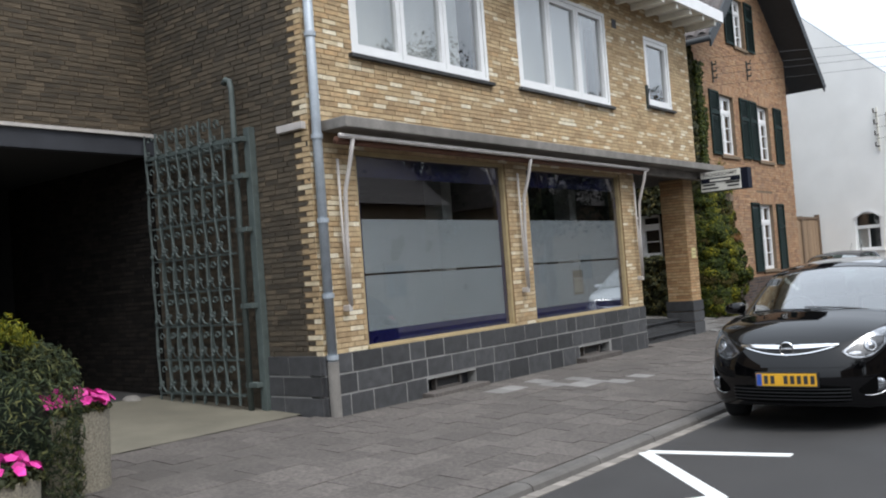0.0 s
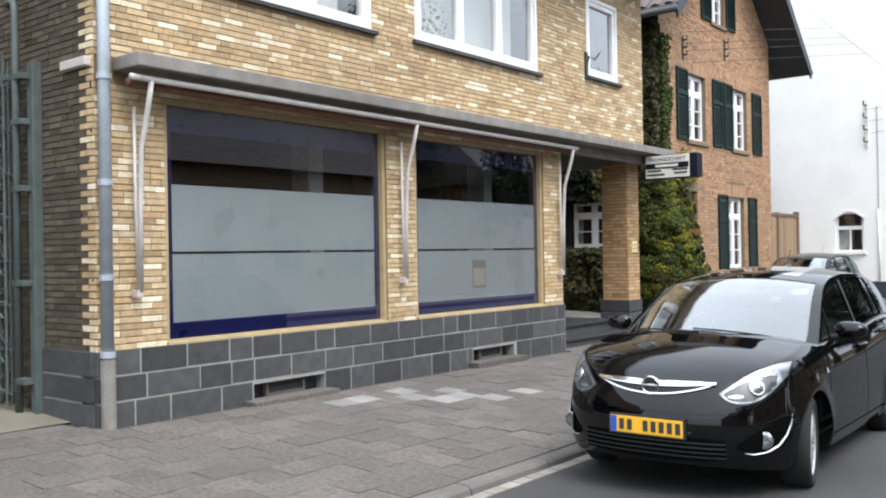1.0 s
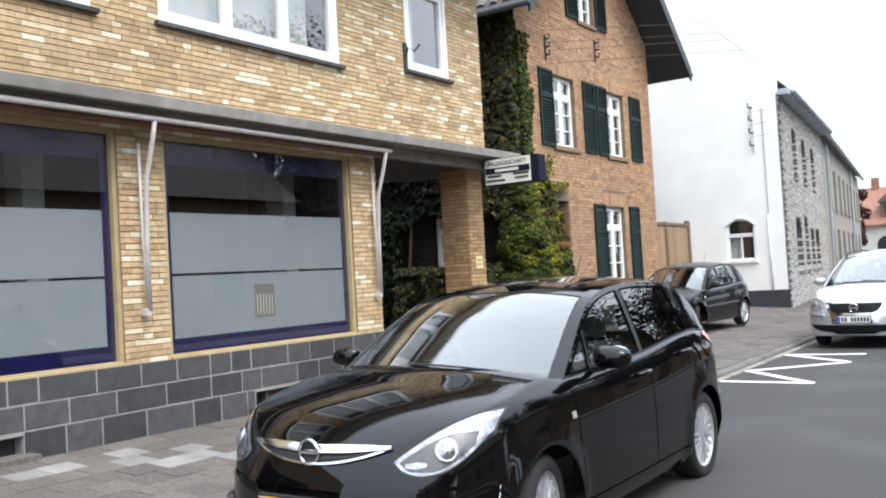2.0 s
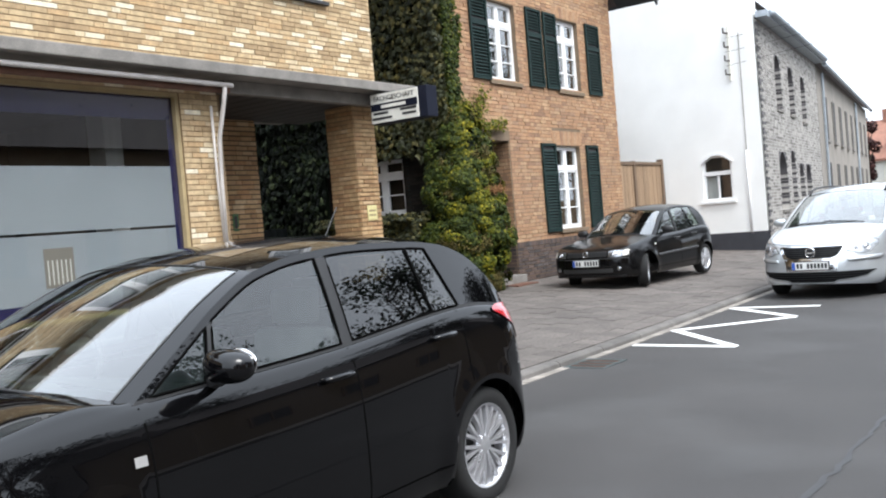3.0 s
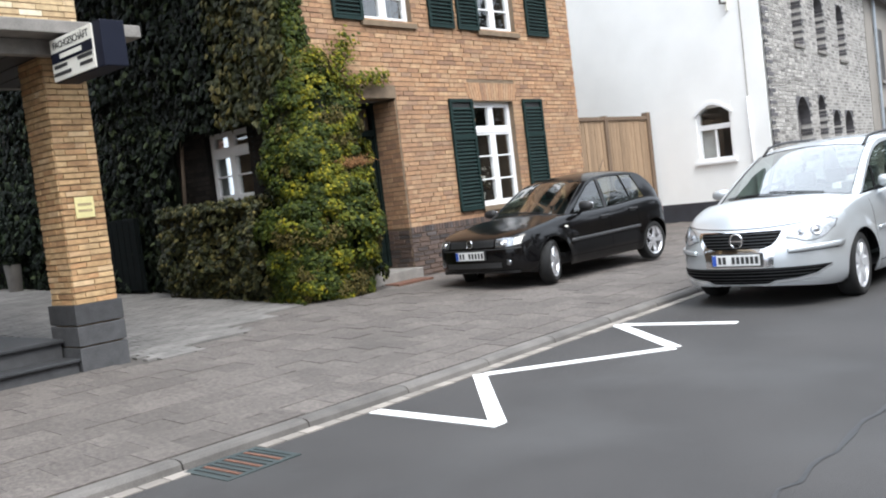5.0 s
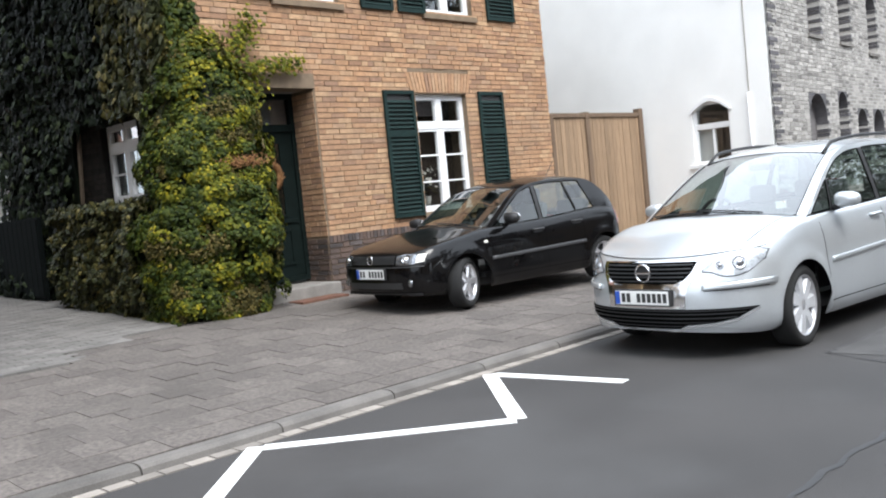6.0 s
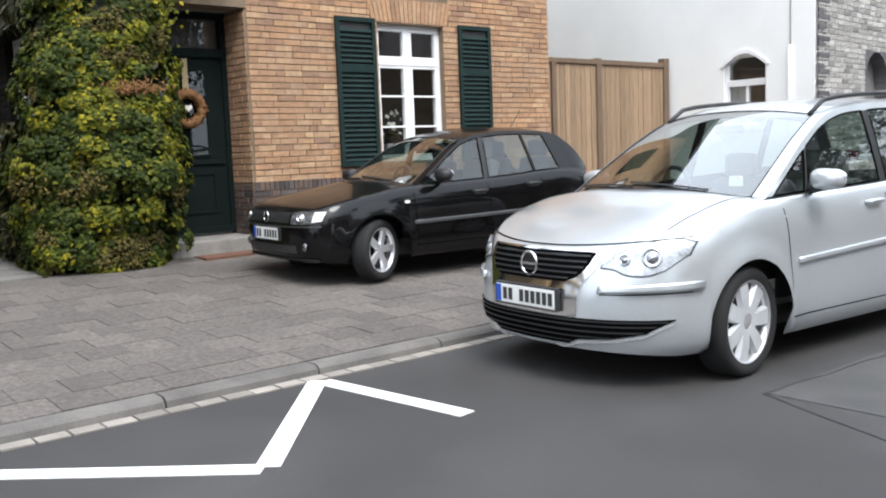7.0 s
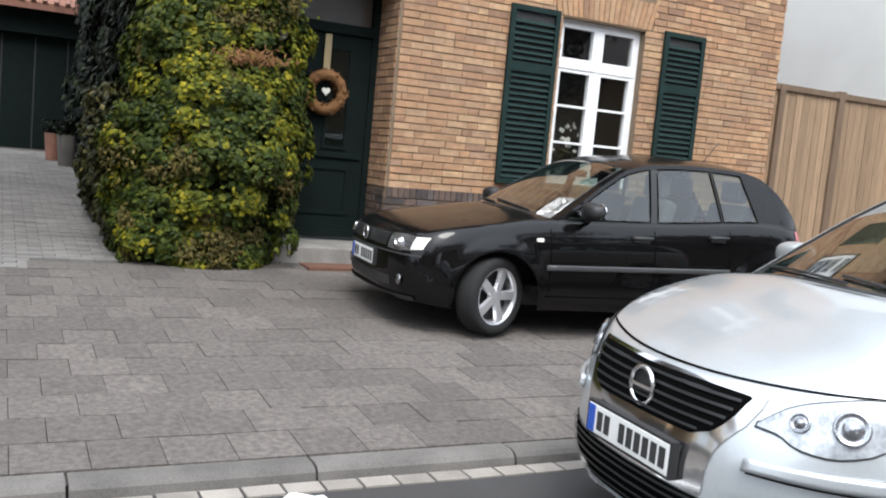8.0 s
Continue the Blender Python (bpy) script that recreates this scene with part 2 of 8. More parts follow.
M["mould_grey"] = mat("greyed_plastic", (0.05, 0.05, 0.052), 0.4, 0.2, 8, 0.1, 120)
M["seat_pale"] = mat("pale_seat_cloth", (0.30, 0.30, 0.29), 0.9, 0.2, 8, 0.2, 200)
M["paint_silver"] = mat("silver_car_paint", (0.565, 0.595, 0.615), 0.34, 0.05, 3, metal=0.6, coat=1.0)
M["plastic"] = mat("black_plastic", (0.018, 0.018, 0.019), 0.55, 0.2, 8, 0.2, 200)
M["rubber"] = mat("tyre_rubber", (0.012, 0.012, 0.012), 0.9, 0.2, 8, 0.3, 120)
M["alloy"] = mat("alloy_wheel", (0.66, 0.66, 0.68), 0.3, 0.1, 8, metal=0.75)
M["chrome"] = mat("chrome", (0.80, 0.80, 0.81), 0.12, 0.03, 5, metal=1.0)
M["lamp_in"] = mat("headlamp_reflector", (0.30, 0.31, 0.33), 0.16, 0.6, 16, metal=0.8, coat=1.0)
M["lamp_clear"] = mat("clear_headlamp", (0.42, 0.445, 0.47), 0.2, 0.55, 18, metal=0.35, coat=1.0)
M["cover"] = mat("silver_wheel_cover", (0.55, 0.56, 0.58), 0.35, 0.1, 8, metal=0.25)
M["red_lens"] = mat("red_lamp_lens", (0.42, 0.014, 0.02), 0.15, 0.15, 40, coat=1.0)
M["amber"] = mat("amber_lens", (0.75, 0.3, 0.05), 0.2, 0.1, 20, coat=1.0)
M["slat"] = mat("grey_plastic_slat", (0.016, 0.0165, 0.018), 0.45, 0.15, 8)
M["bright_trim"] = mat("bright_trim", (0.82, 0.83, 0.84), 0.22, 0.06, 5, metal=0.7)
M["seam"] = mat("seam_shadow_gap", (0.004, 0.004, 0.004), 0.9, 0.1, 5, spec=0.0)
M["seat"] = mat("seat_cloth", (0.11, 0.11, 0.115), 0.9, 0.2, 8, 0.2, 200)
M["plate_y"] = mat("yellow_plate", (0.80, 0.42, 0.02), 0.45, 0.05, 8)
M["plate_w"] = mat("white_plate", (0.75, 0.75, 0.73), 0.45, 0.05, 8)
M["plate_b"] = mat("plate_blue", (0.02, 0.08, 0.4), 0.45, 0.05, 8)
# near-black greens, also used on inner sheets that stand for shade
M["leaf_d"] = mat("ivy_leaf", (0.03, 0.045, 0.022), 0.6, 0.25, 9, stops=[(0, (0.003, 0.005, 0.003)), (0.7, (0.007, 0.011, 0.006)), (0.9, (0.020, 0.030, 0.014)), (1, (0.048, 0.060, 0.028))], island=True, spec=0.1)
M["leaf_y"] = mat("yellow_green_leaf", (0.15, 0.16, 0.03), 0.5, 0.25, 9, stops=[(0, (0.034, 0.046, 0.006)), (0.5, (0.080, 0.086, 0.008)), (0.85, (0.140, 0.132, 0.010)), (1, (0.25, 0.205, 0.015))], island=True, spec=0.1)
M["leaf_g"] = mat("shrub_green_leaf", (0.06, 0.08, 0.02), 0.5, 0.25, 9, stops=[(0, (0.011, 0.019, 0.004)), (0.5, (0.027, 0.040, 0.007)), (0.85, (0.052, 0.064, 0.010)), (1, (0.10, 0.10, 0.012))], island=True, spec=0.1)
M["leaf_b"] = mat("bronzed_leaf", (0.09, 0.075, 0.025), 0.6, 0.25, 9, stops=[(0, (0.035, 0.034, 0.010)), (0.5, (0.070, 0.058, 0.016)), (1, (0.125, 0.095, 0.028))], island=True, spec=0.15)
M["leaf_p"] = mat("copper_leaf", (0.05, 0.02, 0.02), 0.6, 0.25, 9, stops=[(0, (0.022, 0.010, 0.010)), (1, (0.075, 0.032, 0.028))], island=True, spec=0.15)
M["gate_iron"] = mat("weathered_green_iron", (0.075, 0.094, 0.089), 0.6, 0.3, 9, 0.2, 60)
M["brick_ki"] = mat("clinker_plinth_field", (0.1, 0.08, 0.07), 0.8, 0.3, 10, 0.6, 100, stops=[(0, (0.045, 0.038, 0.037)), (0.4, (0.085, 0.062, 0.054)), (0.75, (0.125, 0.082, 0.064)), (1, (0.095, 0.085, 0.085))], island=True)
M["leaf_m"] = mat("hedge_leaf", (0.08, 0.1, 0.03), 0.6, 0.25, 9, stops=[(0, (0.012, 0.015, 0.005)), (0.55, (0.030, 0.034, 0.011)), (0.85, (0.065, 0.060, 0.018)), (1, (0.12, 0.10, 0.03))], island=True, spec=0.25)
M["leaf_c"] = mat("conifer_leaf", (0.05, 0.075, 0.035), 0.7, 0.25, 9, stops=[(0, (0.012, 0.020, 0.009)), (0.6, (0.042, 0.056, 0.024)), (1, (0.11, 0.11, 0.034))], island=True, spec=0.25)
M["bark"] = mat("bark", (0.09, 0.065, 0.045), 0.9, 0.3, 12, 0.6, 60)
M["petal"] = mat("pink_petal", (0.62, 0.03, 0.28), 0.6, 0.2, 20, rand=0.3, island=True)
M["wreath"] = mat("dried_wreath", (0.20, 0.095, 0.035), 0.9, 0.4, 30, 0.6, 120)
M["aggregate"] = mat("exposed_aggregate", (0.22, 0.195, 0.15), 0.9, 0.6, 60, 1.0, 90)

# ---- building helpers ----
PLACE = {}


def empty(name, loc=(0, 0, 0)):
    ob = new(name)
    ob.empty_display_size = 0.2
    ob.location = loc
    PLACE[ob.name] = Matrix.Translation(loc)
    return ob


def hang(ob, parent):
    if parent is not None:
        ob.parent = parent
        ob.matrix_parent_inverse = PLACE[parent.name].inverted()
    PLACE[ob.name] = Matrix.Identity(4)
    return ob


def part(name, bm, material, parent=None, label="", smooth=False):
    """One bmesh as one mesh object, under a thing or a part where parent is given."""
    me = bpy.data.meshes.new(name)
    bm.to_mesh(me)
    bm.free()
    me.materials.append(M[material] if isinstance(material, str) else material)
    if smooth:
        me.shade_smooth()
    ob = hang(new(name, me), parent)
    return tagged(ob, label) if label else ob


def box(x0, x1, y0, y1, z0, z1, bevel=0.0, bm=None):
    b = bmesh.new()
    bmesh.ops.create_cube(b, size=1, matrix=Matrix.LocRotScale(((x0 + x1) / 2, (y0 + y1) / 2, (z0 + z1) / 2), None, (abs(x1 - x0), abs(y1 - y0), abs(z1 - z0))))
    if bevel:
        bmesh.ops.bevel(b, geom=b.edges[:], offset=bevel, segments=2, affect="EDGES", profile=0.6)
    return join(bm, b)


def join(bm, b):
    if bm is None:
        return b
    me = bpy.data.meshes.new("tmp")
    b.to_mesh(me)
    b.free()
    bm.from_mesh(me)
    bpy.data.meshes.remove(me)
    return bm


def tube(points, r, bm=None, sides=8, closed=False, cap=True):
    """A round bar along points."""
    b = bmesh.new()
    rings, pts = [], [Vector(p) for p in points]
    n = len(pts)
    up = Vector((0.13, 0.21, 0.97))
    for i, p in enumerate(pts):
        d = (pts[(i + 1) % n] - pts[i - 1]) if closed else (pts[min(i + 1, n - 1)] - pts[max(i - 1, 0)])
        d.normalize()
        a = d.cross(up if abs(d.dot(up)) < 0.95 else Vector((1, 0, 0))).normalized()
        c = d.cross(a)
        rr = r[i] if isinstance(r, (list, tuple)) else r
        rings.append([b.verts.new(p + (a * math.cos(k * math.tau / sides) + c * math.sin(k * math.tau / sides)) * rr) for k in range(sides)])
    for i in range(n if closed else n - 1):
        q, s = rings[i], rings[(i + 1) % n]
        for k in range(sides):
            b.faces.new((q[k], q[(k + 1) % sides], s[(k + 1) % sides], s[k]))
    if cap and not closed:
        b.faces.new(rings[0][::-1])
        b.faces.new(rings[-1])
    bmesh.ops.recalc_face_normals(b, faces=b.faces[:])
    return join(bm, b)


def extrude(poly, axis, a0, a1, bm=None, bevel=0.0):
    """A flat outline of (u, v) pairs, drawn out along axis x, y or z."""
    b = bmesh.new()
    put = {"x": lambda u, v, a: (a, u, v), "y": lambda u, v, a: (u, a, v), "z": lambda u, v, a: (u, v, a)}[axis]
    lo = [b.verts.new(put(u, v, a0)) for u, v in poly]
    hi = [b.verts.new(put(u, v, a1)) for u, v in poly]
    k = len(poly)
    b.faces.new(lo)
    b.faces.new(hi[::-1])
    for i in range(k):
        b.faces.new((lo[i], hi[i], hi[(i + 1) % k], lo[(i + 1) % k]))
    bmesh.ops.recalc_face_normals(b, faces=b.faces[:])
    if bevel:
        bmesh.ops.bevel(b, geom=b.edges[:], offset=bevel, segments=2, affect="EDGES")
    return join(bm, b)


def wall_blocks(axis, a0, a1, u0, u1, z0, z1, holes=()):
    """A wall from a0 to a1 thick, u0 to u1 long, with holes (u0, u1, z0, z1) right through it."""
    us = sorted({u0, u1, *(min(max(v, u0), u1) for h in holes for v in h[:2])})
    bm = bmesh.new()
    for ua, ub in zip(us, us[1:]):
        if ub - ua < 1e-5:
            continue
        cuts = sorted((max(h[2], z0), min(h[3], z1)) for h in holes if h[0] < (ua + ub) / 2 < h[1])
        z = z0
        for c0, c1 in cuts + [(z1, z1)]:
            if c0 > z + 1e-5:
                if axis == "x":
                    box(a0, a1, ua, ub, z, c0, bm=bm)
                else:
                    box(ua, ub, a0, a1, z, c0, bm=bm)
            z = max(z, c1)
    bmesh.ops.remove_doubles(bm, verts=bm.verts[:], dist=1e-5)
    return bm


def road_z(y, x=-3.6):
    rise = min(1.0, max(0.0, (18.0 - y) / 8.0))
    return 0.0065 * max(0.0, min(18.0 - y, 30.0)) + 0.02 * rise * max(0.0, min(x + 3.6, 2.0))


def pave_z(x, y):
    d = max(0.0, -3.63 - x)
    return road_z(y) + 0.06 + 0.053 * min(d, 6.4) + 0.032 * max(0.0, d - 6.4)
# ---- ground, road, pavement ----
def sheet(name, xs, ys, zfun, material, parent=None, label=""):
    bm = bmesh.new()
    g = [[bm.verts.new((x, y, zfun(x, y))) for y in ys] for x in xs]
    for i in range(len(xs) - 1):
        for j in range(len(ys) - 1):
            bm.faces.new((g[i][j], g[i + 1][j], g[i + 1][j + 1], g[i][j + 1]))
    return part(name, bm, material, parent, label, smooth=True)


ground = tagged(sheet("ground", (-900, -40, 0, 40, 900), (-900, -30, 60, 900), lambda x, y: -0.25, "earth"), "bare earth around and below the street", "ground", kind="structure")
ROAD_Y = [-30, -10, 0, 4, 8, 12, 16, 18, 22, 30, 42, 60, 100]


def street_bend(y):
    return -0.0022 * max(0.0, y - 30.0) ** 1.75


road_bm = bmesh.new()
rows = [[road_bm.verts.new((x + street_bend(y), y, road_z(y, x))) for x in (-3.66, -2.6, -1.6, 0, 2, 4.2)] for y in ROAD_Y]
for q, s in zip(rows, rows[1:]):
    for k in range(len(q) - 1):
        road_bm.faces.new((q[k], q[k + 1], s[k + 1], s[k]))
road = tagged(part("road", road_bm, "asphalt", None, smooth=True), "dark grey asphalt village street", "road", kind="structure")

pave_bm = bmesh.new()
PAVE_X = (-3.70, -5, -6.8, -8.4, -10.03, -14, -23)
rows = [[pave_bm.verts.new((x + street_bend(y), y, pave_z(x, y) - 0.022)) for x in PAVE_X] for y in ROAD_Y]
for q, s in zip(rows, rows[1:]):
    for k in range(len(q) - 1):
        pave_bm.faces.new((q[k], s[k], s[k + 1], q[k + 1]))
pavement = tagged(part("pavement", pave_bm, "joint", None), "grey concrete slab pavement with dirty joints", "pavement", kind="structure")

far_side = bmesh.new()
for y0, y1 in zip(ROAD_Y, ROAD_Y[1:]):
    box(4.2, 6.4, y0, y1, -0.2, 0.12 + road_z(y0, 4), bm=far_side)
tagged(part("pavement_far", far_side, "paver_i"), "grey pavement across the street", "pavement", kind="structure")

# ---- brick fields ----
def brick_field(parent, origin, along, out_n, length, height, holes=(), course=0.0575, blen=0.212, joint=0.012, proud=0.010, head=0.004, loose=None, field="brick_yi", single="brick_y", clip=None, name="brick", jit=0.002, limit=300, bedded=0.004):
    """Running-bond bricks on a wall face. loose(u, z) picks those that become parts of their own; the rest is joined."""
    O, U, N = Vector(origin), Vector(along).normalized(), Vector(out_n).normalized()
    rng = random.Random(len(parent.name) * 7 + int(length * 100))
    verts, faces, made, unit = [], [], 0, {}

    def corners(u0, u1, z0, z1, p):
        pts = []
        for (u, z, d) in ((u0, z0, -bedded), (u1, z0, -bedded), (u1, z1, -bedded), (u0, z1, -bedded), (u0, z0, p), (u1, z0, p), (u1, z1, p), (u0, z1, p)):
            pts.append(O + U * u + N * d + Vector((0, 0, z)))
        return pts

    quads = ((4, 5, 6, 7), (0, 1, 5, 4), (1, 2, 6, 5), (2, 3, 7, 6), (3, 0, 4, 7))
    flip = U.cross(Vector((0, 0, 1))).dot(N) < 0
    k = 0
    while (k + 1) * course <= height + 0.02:
        z0 = k * course
        z1 = min(height, z0 + course - joint)
        zm = (z0 + z1) / 2
        a, b = (0.0, length) if clip is None else clip(zm)
        spans = [(a, b)] if b > a else []
        for h in holes:
            if h[2] < zm < h[3]:
                spans = [s for p, q in spans for s in ((p, min(q, h[0])), (max(p, h[1]), q)) if s[1] - s[0] > 0.03]
        shift = -(blen * (0.5 * (k % 2)) + rng.choice((0, 0, 0.25)) * blen)
        for p, q in spans:
            u = p + shift
            while u < q:
                ln = blen if rng.random() > 0.14 else blen * 0.5
                u0, u1 = max(u, p), min(u + ln - head, q)
                u += ln
                if u1 - u0 < 0.025:
                    continue
                full = abs(u1 - u0 - (blen - head)) < 1e-4
                pr = proud + rng.uniform(-jit, jit)
                if full and loose and made < limit and loose((u0 + u1) / 2, zm):
                    if not unit:
                        me = bpy.data.meshes.new(name)
                        c = [v - O for v in corners(-(u1 - u0) / 2, (u1 - u0) / 2, -(z1 - z0) / 2, (z1 - z0) / 2, proud)]
                        me.from_pydata([v[:] for v in c], [], [f[::-1] if flip else f for f in quads])
                        me.materials.append(M[single])
                        unit["me"] = me
                    ob = hang(new(name, unit["me"]), parent)
                    ob.location = O + U * ((u0 + u1) / 2) + Vector((0, 0, zm)) + N * (pr - proud)
                    made += 1
                else:
                    base = len(verts)
                    eight = corners(u0 + rng.uniform(0, 0.003), u1 - rng.uniform(0, 0.003), z0 + rng.uniform(-0.002, 0.0015), z1 + rng.uniform(-0.002, 0.0015), pr)
                    for c in eight[4:]:
                        c += N * rng.uniform(-jit, jit) * 0.8
                    verts.extend(v[:] for v in eight)
                    faces.extend(tuple(base + i for i in (f[::-1] if flip else f)) for f in quads)
        k += 1
    me = bpy.data.meshes.new(name + "work")
    me.from_pydata(verts, [], faces)
    me.materials.append(M[field])
    ob = hang(new(name + "work", me), parent)
    return tagged(ob, kind="stuff")


def soldier(parent, origin, along, out_n, length, tall, step=0.066, joint=0.010, proud=0.011, field="brick_oi", lean=0.0):
    """A flat arch of bricks on end, leaning outwards from its middle."""
    O, U, N = Vector(origin), Vector(along), Vector(out_n)
    verts, faces, u = [], [], 0.0
    while u < length - 0.02:
        u1 = min(length, u + step - joint)
        s0, s1 = lean * (u / length - 0.5) * 2, lean * (u1 / length - 0.5) * 2
        base = len(verts)
        for d in (-0.004, proud):
            for (a, z) in ((u, 0), (u1, 0), (u1 + s1, tall), (u + s0, tall)):
                verts.append((O + U * a + N * d + Vector((0, 0, z)))[:])
        faces.extend(tuple(base + i for i in f) for f in ((4, 5, 6, 7), (0, 1, 5, 4), (1, 2, 6, 5), (2, 3, 7, 6), (3, 0, 4, 7)))
        u += step
    me = bpy.data.meshes.new("soldier_course")
    me.from_pydata(verts, [], faces)
    me.materials.append(M[field])
    return tagged(hang(new("soldier_course", me), parent), kind="stuff")


# ---- windows ----
def frame_ring(axis, a0, a1, u0, u1, z0, z1, w, bm=None):
    bm = bm or bmesh.new()
    for (p, q, r, s) in ((u0, u0 + w, z0, z1), (u1 - w, u1, z0, z1), (u0 + w, u1 - w, z0, z0 + w), (u0 + w, u1 - w, z1 - w, z1)):
        if axis == "x":
            box(a0, a1, p, q, r, s, bm=bm)
        else:
            box(p, q, a0, a1, r, s, bm=bm)
    return bm


def slab(axis, a0, a1, u0, u1, z0, z1, bevel=0.0, bm=None):
    return box(a0, a1, u0, u1, z0, z1, bevel, bm) if axis == "x" else box(u0, u1, a0, a1, z0, z1, bevel, bm)


def cottage_window(house, axis, face, u0, u1, z0, z1, inward, transom=0.27, rows=3, curtain=True, depth=0.10):
    """White casement of two leaves with glazing bars, and a top light."""
    s = inward
    a, b = face + s * depth, face + s * (depth + 0.06)
    win = part("window", frame_ring(axis, a, b, u0, u1, z0, z1, 0.055), "white", house, "white painted cottage window with glazing bars")
    um, zt = (u0 + u1) / 2, z1 - (z1 - z0) * transom
    part("mullion", slab(axis, a - s * 0.008, b, um - 0.04, um + 0.04, z0 + 0.055, z1 - 0.055, 0.006), "white", win)
    part("transom", slab(axis, a - s * 0.014, b, u0 + 0.055, u1 - 0.055, zt - 0.045, zt + 0.045, 0.008), "white", win)
    for lo, hi in ((u0 + 0.055, um - 0.04), (um + 0.04, u1 - 0.055)):
        part("leaf_frame", frame_ring(axis, a - s * 0.004, b, lo, hi, z0 + 0.055, zt - 0.045, 0.035), "white", win)
        part("top_light_frame", frame_ring(axis, a - s * 0.004, b, lo, hi, zt + 0.045, z1 - 0.055, 0.03), "white", win)
        for k in range(1, rows):
            zz = z0 + 0.055 + (zt - 0.1 - z0) * k / rows
            part("glazing_bar", slab(axis, a, b, lo + 0.035, hi - 0.035, zz - 0.012, zz + 0.012), "white", win)
        pane = part("pane", slab(axis, a + s * 0.03, a + s * 0.034, lo, hi, z0 + 0.06, z1 - 0.06), "pane", win)
        pane.visible_shadow = False
    # near-black sheet stands in for the dim room behind the panes
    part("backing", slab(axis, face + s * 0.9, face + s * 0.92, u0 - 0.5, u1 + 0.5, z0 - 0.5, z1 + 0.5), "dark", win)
    if curtain:
        part("curtain", slab(axis, face + s * 0.22, face + s * 0.225, u0, u0 + (u1 - u0) * 0.16, z0, z1), "curtain", win)
    return win


def shutter(house, face, y0, y1, z0, z1):
    """Louvred leaf hooked back flat on the wall."""
    ob = part("shutter", frame_ring("x", face + 0.012, face + 0.05, y0, y1, z0, z1, 0.055), "green", house, "dark green louvred wooden shutter, open")
    zr = z0 + (z1 - z0) * 0.66
    part("rail", box(face + 0.012, face + 0.05, y0 + 0.055, y1 - 0.055, zr - 0.05, zr + 0.05), "green", ob)
    n = int((z1 - z0 - 0.13) / 0.062)
    part("backing", box(face + 0.003, face + 0.010, y0 + 0.02, y1 - 0.02, z0 + 0.02, z1 - 0.02), "ink", ob)
    for k in range(n):
        z = z0 + 0.085 + k * 0.062
        if abs(z - zr) < 0.07 or z > z1 - 0.07:
            continue
        bm = bmesh.new()
        bmesh.ops.create_cube(bm, size=1, matrix=Matrix.LocRotScale((face + 0.03, (y0 + y1) / 2, z), Euler((0, radians(52), 0)), (0.05, y1 - y0 - 0.11, 0.008)))
        part("slat", bm, "green", ob)
    return ob


# ---- the shop house ----
FX = -6.845
shop = tagged(empty("shop_house", (-10, 12, 0.3)), "yellow brick shop house with two large frosted display windows", "house")
UPW = [(7.62, 10.30, 4.29, 5.90), (11.07, 13.80, 4.32, 5.90), (15.23, 16.25, 4.49, 5.76)]
SHW = [(7.54, 10.51, 0.94, 3.18), (11.03, 13.89, 0.94, 3.18)]
w_front = part("wall", wall_blocks("x", FX - 0.25, FX - 0.01, 6.86, 17.15, 0.939, 6.30, SHW + UPW + [(14.40, 17.4, -1, 3.3)]), "mortar_y", shop, "yellow brick front wall with pale weathered bricks")
w_side = part("wall", wall_blocks("y", 6.86, 7.10, -9.72, FX - 0.25, 0.0, 6.30), "mortar_d", shop, "weathered brick side wall, its dimness put in the colour")
w_passage = part("wall", wall_blocks("y", 6.86, 7.10, -13.5, -9.722, 0.0, 6.30), "mortar_s", shop, "brick wall inside the passage, its shade put in the colour")
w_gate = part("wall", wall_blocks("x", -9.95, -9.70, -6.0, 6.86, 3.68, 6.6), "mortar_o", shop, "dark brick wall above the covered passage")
w_porch = part("wall", wall_blocks("x", -8.91, -8.66, 14.09, 16.58, 0.2, 3.3, [(15.04, 15.71, 0.57, 2.70)]), "mortar_d", shop, "yellow brick porch back wall")
part("wall", wall_blocks("y", 14.40, 14.64, -8.66, FX - 0.25, 0.2, 3.3), "mortar_y", shop)
part("wall", wall_blocks("y", 16.91, 17.15, -16, FX - 0.25, 3.35, 6.3), "mortar_y", shop)
part("wall", wall_blocks("y", 16.36, 16.58, -16, -8.91, 0.2, 3.35), "mortar_y", shop)
part("roof", extrude([(-6.2, 6.28), (-6.2, 6.42), (-11, 9.6), (-16, 6.4), (-16, 6.28)], "y", 6.5, 17.4), "tile_roof", shop, "low dark tiled roof")
part("fascia", box(-6.24, -6.19, 6.4, 17.5, 6.23, 6.45, 0.008), "white", shop, "white painted fascia board")
for k in range(19):
    y = 6.7 + k * 0.58
    part("rafter_tail", box(-6.85, -6.24, y, y + 0.09, 6.14, 6.25, 0.01), "signwhite", shop)
part("eave_boarding", box(-6.85, -6.24, 6.5, 17.4, 6.25, 6.278), "signwhite", shop)
canopy_bm = box(-6.84, -6.45, 7.03, 17.57, 3.345, 3.462, 0.012)
box(-9.2, -6.84, 14.40, 17.57, 3.30, 3.462, bm=canopy_bm)
canopy = part("canopy", canopy_bm, "concrete", shop, "weathered concrete canopy slab along the shop front")
part("edge_beam", box(-6.84, -6.72, 14.41, 17.55, 3.20, 3.342, 0.01), "concrete", shop, "concrete beam under the canopy edge")
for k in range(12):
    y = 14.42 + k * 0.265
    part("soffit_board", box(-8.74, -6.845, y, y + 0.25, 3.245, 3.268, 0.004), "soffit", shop)
